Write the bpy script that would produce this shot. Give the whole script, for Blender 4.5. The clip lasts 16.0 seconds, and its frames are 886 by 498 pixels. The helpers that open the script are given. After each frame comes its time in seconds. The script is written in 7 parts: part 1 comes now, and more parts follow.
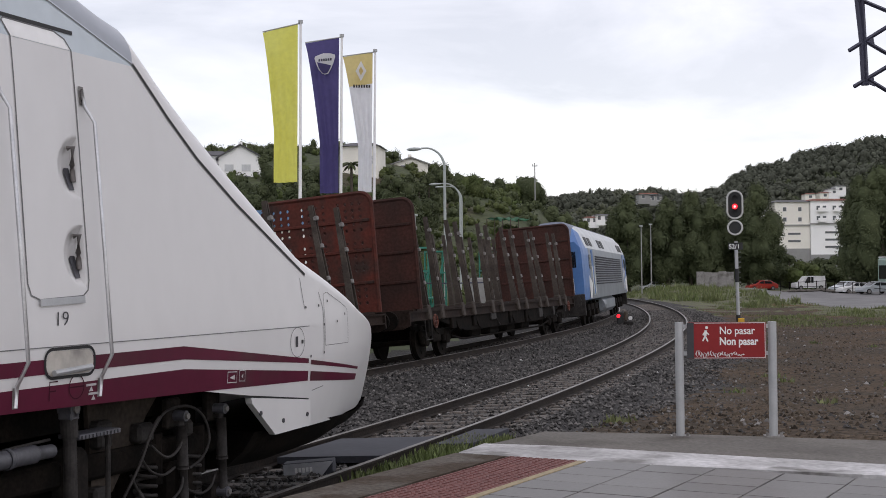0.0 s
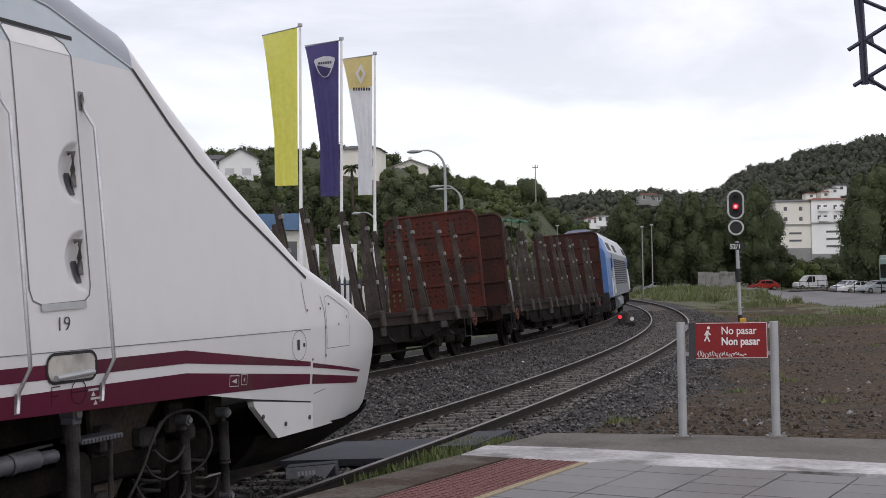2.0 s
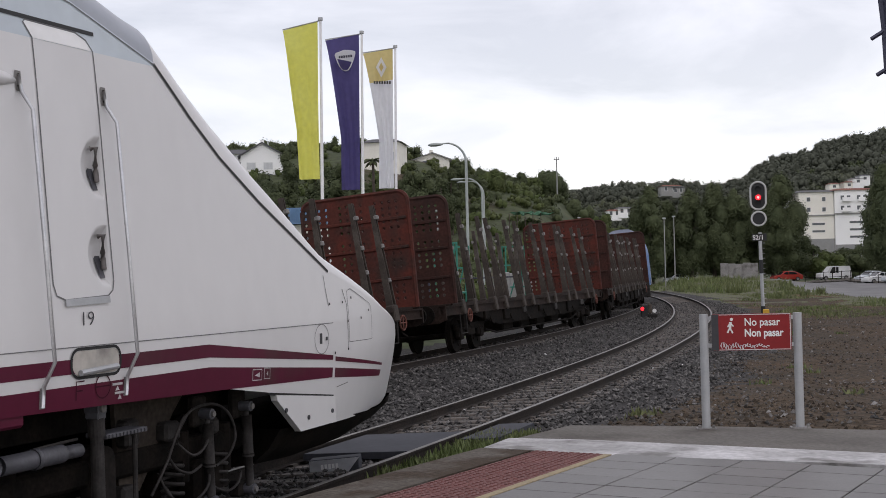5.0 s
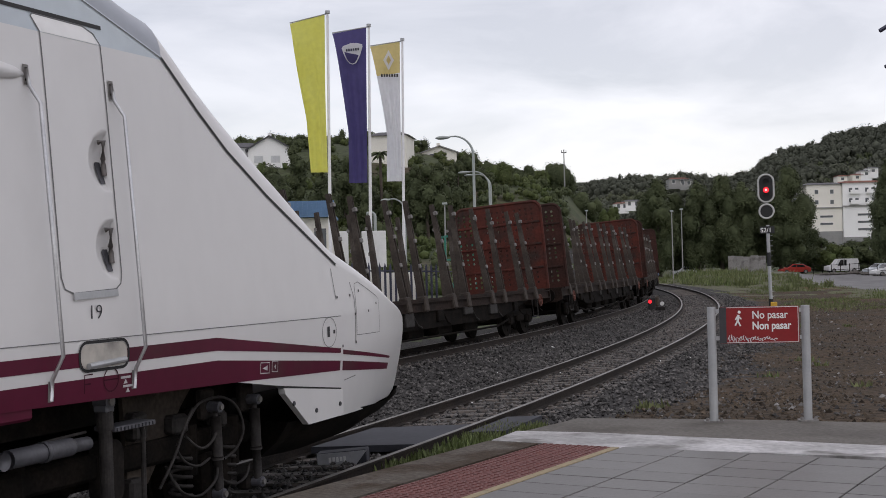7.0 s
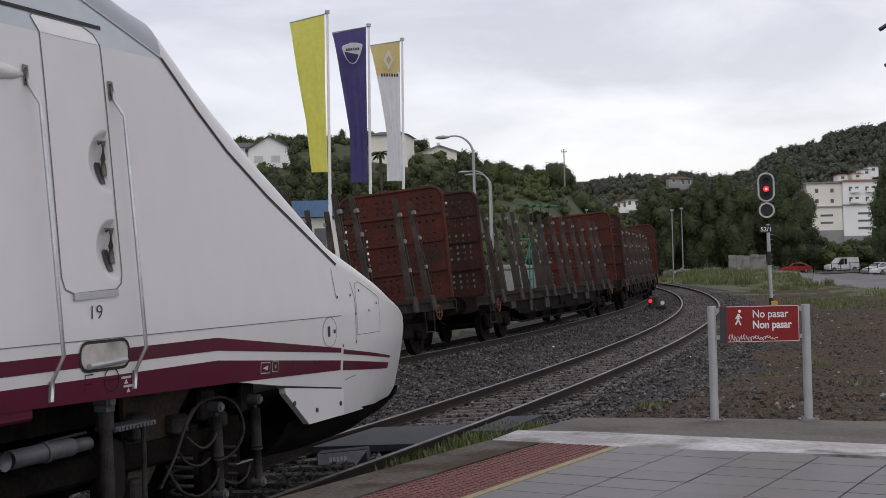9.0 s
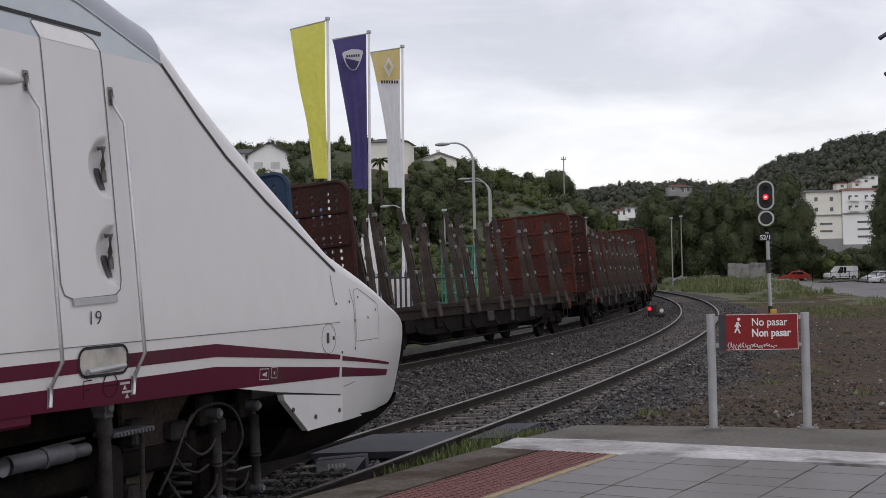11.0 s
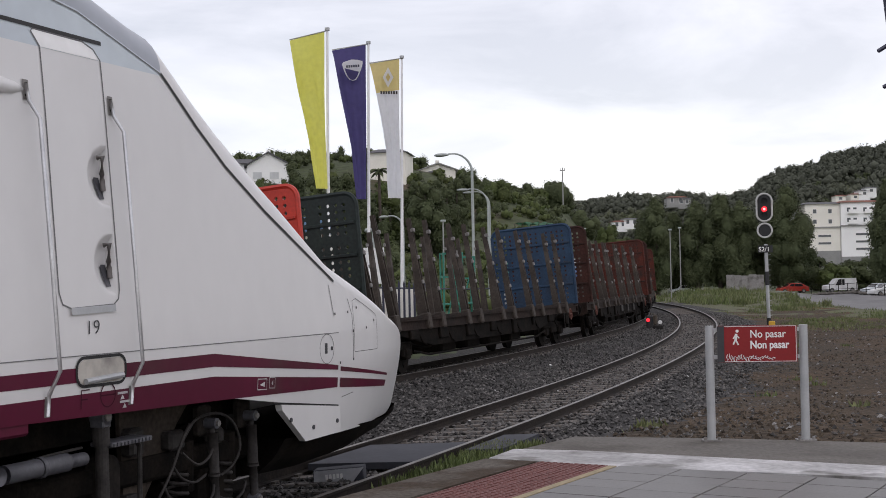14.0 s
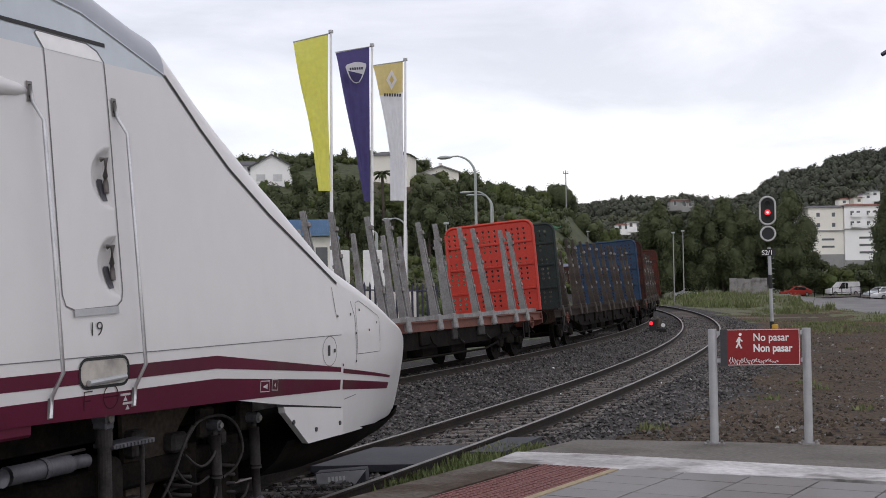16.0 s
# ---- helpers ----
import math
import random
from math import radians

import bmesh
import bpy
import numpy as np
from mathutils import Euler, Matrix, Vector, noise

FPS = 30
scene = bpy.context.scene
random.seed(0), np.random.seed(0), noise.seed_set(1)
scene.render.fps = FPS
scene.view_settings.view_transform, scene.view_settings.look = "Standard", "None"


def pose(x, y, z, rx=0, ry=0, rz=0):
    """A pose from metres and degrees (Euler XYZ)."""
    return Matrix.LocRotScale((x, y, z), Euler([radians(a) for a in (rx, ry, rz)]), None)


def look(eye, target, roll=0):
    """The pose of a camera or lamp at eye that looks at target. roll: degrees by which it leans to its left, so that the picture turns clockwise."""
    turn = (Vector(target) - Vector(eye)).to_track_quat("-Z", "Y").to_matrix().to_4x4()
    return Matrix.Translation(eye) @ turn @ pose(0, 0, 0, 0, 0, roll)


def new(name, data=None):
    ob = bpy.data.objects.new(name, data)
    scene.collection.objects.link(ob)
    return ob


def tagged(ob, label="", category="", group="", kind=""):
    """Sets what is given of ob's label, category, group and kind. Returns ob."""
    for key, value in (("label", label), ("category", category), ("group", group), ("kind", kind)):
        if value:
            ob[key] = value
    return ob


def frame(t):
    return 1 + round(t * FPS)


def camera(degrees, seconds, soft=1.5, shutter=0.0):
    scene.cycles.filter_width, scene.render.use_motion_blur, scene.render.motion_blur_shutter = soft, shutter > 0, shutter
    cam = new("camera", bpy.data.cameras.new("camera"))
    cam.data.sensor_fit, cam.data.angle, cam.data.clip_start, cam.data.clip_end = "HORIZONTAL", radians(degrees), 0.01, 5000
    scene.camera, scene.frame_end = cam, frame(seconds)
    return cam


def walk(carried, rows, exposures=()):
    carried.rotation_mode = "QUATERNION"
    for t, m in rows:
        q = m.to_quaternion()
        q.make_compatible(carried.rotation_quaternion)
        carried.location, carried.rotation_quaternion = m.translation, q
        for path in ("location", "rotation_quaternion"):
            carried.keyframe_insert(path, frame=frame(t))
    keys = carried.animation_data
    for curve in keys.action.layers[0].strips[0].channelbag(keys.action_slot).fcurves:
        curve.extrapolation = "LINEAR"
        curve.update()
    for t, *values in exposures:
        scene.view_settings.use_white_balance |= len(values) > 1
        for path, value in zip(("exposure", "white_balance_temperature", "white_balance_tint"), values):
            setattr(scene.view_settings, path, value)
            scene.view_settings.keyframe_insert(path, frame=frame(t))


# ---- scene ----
cam = camera(37.65, 16.0, soft=0.9)
EYE = 2.2
# seconds, pitch, turn, lean
PATH = [
    (0, 91.229, 0.004, -0.585), (0.5, 91.331, 0.065, -0.662), (1, 91.359, 0.009, -0.981), (1.5, 91.339, -0.032, -0.853),
    (2, 91.326, 0.049, -1.016), (2.5, 91.328, 0.196, -1.006), (3, 91.276, 0.394, -1.101), (3.5, 91.213, 0.595, -1.092),
    (4, 91.141, 0.723, -1.337), (6.5, 90.846, 1.363, -1.200), (7, 90.738, 1.341, -1.414), (7.5, 90.655, 1.357, -1.431),
    (8, 90.643, 1.312, -1.511), (8.5, 90.673, 1.332, -1.319), (9, 90.721, 1.352, -1.517), (11.5, 91.109, 1.314, -1.132),
    (12, 91.184, 1.340, -0.915), (12.5, 91.262, 1.378, -0.819), (13, 91.348, 1.421, -0.820), (13.5, 91.452, 1.351, -0.920),
    (14, 91.495, 1.247, -1.083), (14.5, 91.583, 1.275, -1.141), (15, 91.590, 1.298, -1.059), (15.5, 91.628, 1.323, -0.998),
    (16, 91.609, 1.381, -0.942),
]
walk(cam, [(t, pose(0, 0, EYE, a, 0, b) @ pose(0, 0, 0, 0, 0, c)) for t, a, b, c in PATH],
     exposures=[(t, e, 6640, 13) for t, e in ((0, 0.0), (4, -0.02), (6.5, -0.18), (9, -0.24), (11.5, -0.22), (13, -0.09), (16, -0.02))])

# ---------------------------------------------------------------- sky and sun
world = bpy.data.worlds.new("overcast_sky")
scene.world = world
world.use_nodes = True
wt = world.node_tree
wt.nodes.clear()


def wnode(kind, **values):
    n = wt.nodes.new(kind)
    for k, v in values.items():
        n.inputs[k].default_value = v
    return n


w_out = wt.nodes.new("ShaderNodeOutputWorld")
w_sky = wt.nodes.new("ShaderNodeTexSky")
w_sky.sky_type, w_sky.sun_disc = "NISHITA", False
w_sky.sun_elevation, w_sky.sun_rotation = radians(48), radians(152)
w_bg = wnode("ShaderNodeBackground", Strength=0.05)
wt.links.new(w_sky.outputs[0], w_bg.inputs[0])
w_co = wt.nodes.new("ShaderNodeTexCoord")
w_map = wt.nodes.new("ShaderNodeMapping")
w_map.inputs["Scale"].default_value = (1.0, 1.0, 3.2)
w_map.inputs["Location"].default_value = (0.37, 0.1, 0.39)
wt.links.new(w_co.outputs["Generated"], w_map.inputs[0])
w_n = wnode("ShaderNodeTexNoise", Scale=4.2, Detail=7.0, Roughness=0.55, Distortion=0.35)
wt.links.new(w_map.outputs[0], w_n.inputs["Vector"])
w_ramp = wt.nodes.new("ShaderNodeValToRGB")
w_ramp.color_ramp.elements[0].position, w_ramp.color_ramp.elements[0].color = 0.35, (0.640, 0.630, 0.655, 1)
w_ramp.color_ramp.elements[1].position, w_ramp.color_ramp.elements[1].color = 0.63, (0.93, 0.91, 0.935, 1)
wt.links.new(w_n.outputs[0], w_ramp.inputs[0])
# the cloud cover is thinner and whiter towards the skyline
w_sep = wt.nodes.new("ShaderNodeSeparateXYZ")
wt.links.new(w_co.outputs["Generated"], w_sep.inputs[0])
w_hor = wt.nodes.new("ShaderNodeMapRange")
w_hor.inputs["From Min"].default_value, w_hor.inputs["From Max"].default_value = 0.03, 0.10
wt.links.new(w_sep.outputs["Z"], w_hor.inputs[0])
w_mix = wt.nodes.new("ShaderNodeMix")
w_mix.data_type = "RGBA"
w_mix.inputs["A"].default_value = (1.02, 1.0, 1.0, 1)
wt.links.new(w_hor.outputs[0], w_mix.inputs["Factor"])
wt.links.new(w_ramp.outputs[0], w_mix.inputs["B"])
# brighter where the sun stands behind the cloud
w_side = wt.nodes.new("ShaderNodeMapRange")
w_side.inputs["From Min"].default_value, w_side.inputs["From Max"].default_value = -0.35, 0.22
w_side.inputs["To Min"].default_value, w_side.inputs["To Max"].default_value = 0.80, 1.0
wt.links.new(w_sep.outputs["X"], w_side.inputs[0])
w_cl = wnode("ShaderNodeBackground", Strength=1.03)
w_mul = wt.nodes.new("ShaderNodeVectorMath")
w_mul.operation = "SCALE"
wt.links.new(w_mix.outputs["Result"], w_mul.inputs[0])
wt.links.new(w_side.outputs[0], w_mul.inputs["Scale"])
wt.links.new(w_mul.outputs[0], w_cl.inputs[0])
w_add = wt.nodes.new("ShaderNodeAddShader")
wt.links.new(w_bg.outputs[0], w_add.inputs[0])
wt.links.new(w_cl.outputs[0], w_add.inputs[1])
wt.links.new(w_add.outputs[0], w_out.inputs[0])
sun_data = bpy.data.lights.new("sun", "SUN")
sun_data.energy, sun_data.angle, sun_data.color = 0.32, radians(25), (1.0, 0.97, 0.92)
sun = new("sun", sun_data)
sun.matrix_world = look((0, 0, 60), (26, 48, 0))


# ---------------------------------------------------------------- materials
def material(name, c1, c2=None, rough=0.7, metal=0.0, scale=3.0, fine=40.0, bump=0.3, fine_amount=0.35, spread=(0.35, 0.65),
             emit=0.0, rand=0.0, stretch=(1, 1, 1), depth=0.01, spec=0.5, third=None, third_at=(0.55, 0.7), third_scale=1.2):
    """Two colours mixed by a large and a fine noise, with a fine relief; rand varies each object of its own."""
    m = bpy.data.materials.new(name)
    m.use_nodes = True
    t = m.node_tree
    b = t.nodes["Principled BSDF"]
    b.inputs["Roughness"].default_value, b.inputs["Metallic"].default_value = rough, metal
    b.inputs["Specular IOR Level"].default_value = spec
    co = t.nodes.new("ShaderNodeTexCoord")
    mp = t.nodes.new("ShaderNodeMapping")
    mp.inputs["Scale"].default_value = stretch
    t.links.new(co.outputs["Object"], mp.inputs[0])
    c2 = c2 or tuple(v * 0.8 for v in c1)
    n1 = t.nodes.new("ShaderNodeTexNoise")
    n1.inputs["Scale"].default_value, n1.inputs["Detail"].default_value = scale, 6
    n2 = t.nodes.new("ShaderNodeTexNoise")
    n2.inputs["Scale"].default_value, n2.inputs["Detail"].default_value = fine, 4
    for n in (n1, n2):
        t.links.new(mp.outputs[0], n.inputs["Vector"])
    r = t.nodes.new("ShaderNodeMapRange")
    r.inputs["From Min"].default_value, r.inputs["From Max"].default_value = spread
    t.links.new(n1.outputs[0], r.inputs[0])
    mix = t.nodes.new("ShaderNodeMix")
    mix.data_type = "RGBA"
    mix.inputs["A"].default_value, mix.inputs["B"].default_value = (*c1, 1), (*c2, 1)
    t.links.new(r.outputs[0], mix.inputs["Factor"])
    last = mix.outputs["Result"]
    if third:
        n3 = t.nodes.new("ShaderNodeTexNoise")
        n3.inputs["Scale"].default_value, n3.inputs["Detail"].default_value = third_scale, 8
        t.links.new(mp.outputs[0], n3.inputs["Vector"])
        r3 = t.nodes.new("ShaderNodeMapRange")
        r3.inputs["From Min"].default_value, r3.inputs["From Max"].default_value = third_at
        t.links.new(n3.outputs[0], r3.inputs[0])
        m3 = t.nodes.new("ShaderNodeMix")
        m3.data_type = "RGBA"
        m3.inputs["B"].default_value = (*third, 1)
        t.links.new(r3.outputs[0], m3.inputs["Factor"])
        t.links.new(last, m3.inputs["A"])
        last = m3.outputs["Result"]
    hsv = t.nodes.new("ShaderNodeHueSaturation")
    add = t.nodes.new("ShaderNodeMapRange")
    add.inputs["To Min"].default_value, add.inputs["To Max"].default_value = 1 - fine_amount, 1 + fine_amount
    add.inputs["From Min"].default_value, add.inputs["From Max"].default_value = 0.25, 0.75
    t.links.new(n2.outputs[0], add.inputs[0])
    value = add.outputs[0]
    if rand:
        info = t.nodes.new("ShaderNodeObjectInfo")
        geo = t.nodes.new("ShaderNodeNewGeometry")
        s = t.nodes.new("ShaderNodeMath")
        s.operation = "ADD"
        t.links.new(info.outputs["Random"], s.inputs[0])
        t.links.new(geo.outputs["Random Per Island"], s.inputs[1])
        fr = t.nodes.new("ShaderNodeMath")
        fr.operation = "FRACT"
        t.links.new(s.outputs[0], fr.inputs[0])
        rr = t.nodes.new("ShaderNodeMapRange")
        rr.inputs["To Min"].default_value, rr.inputs["To Max"].default_value = 1 - rand, 1 + rand
        t.links.new(fr.outputs[0], rr.inputs[0])
        mu = t.nodes.new("ShaderNodeMath")
        mu.operation = "MULTIPLY"
        t.links.new(value, mu.inputs[0])
        t.links.new(rr.outputs[0], mu.inputs[1])
        value = mu.outputs[0]
    t.links.new(value, hsv.inputs["Value"])
    t.links.new(last, hsv.inputs["Color"])
    t.links.new(hsv.outputs[0], b.inputs["Base Color"])
    if bump:
        bp = t.nodes.new("ShaderNodeBump")
        bp.inputs["Strength"].default_value, bp.inputs["Distance"].default_value = bump, depth
        t.links.new(n2.outputs[0], bp.inputs["Height"])
        t.links.new(bp.outputs[0], b.inputs["Normal"])
    if emit:
        b.inputs["Emission Color"].default_value, b.inputs["Emission Strength"].default_value = (*c1, 1), emit
    return m


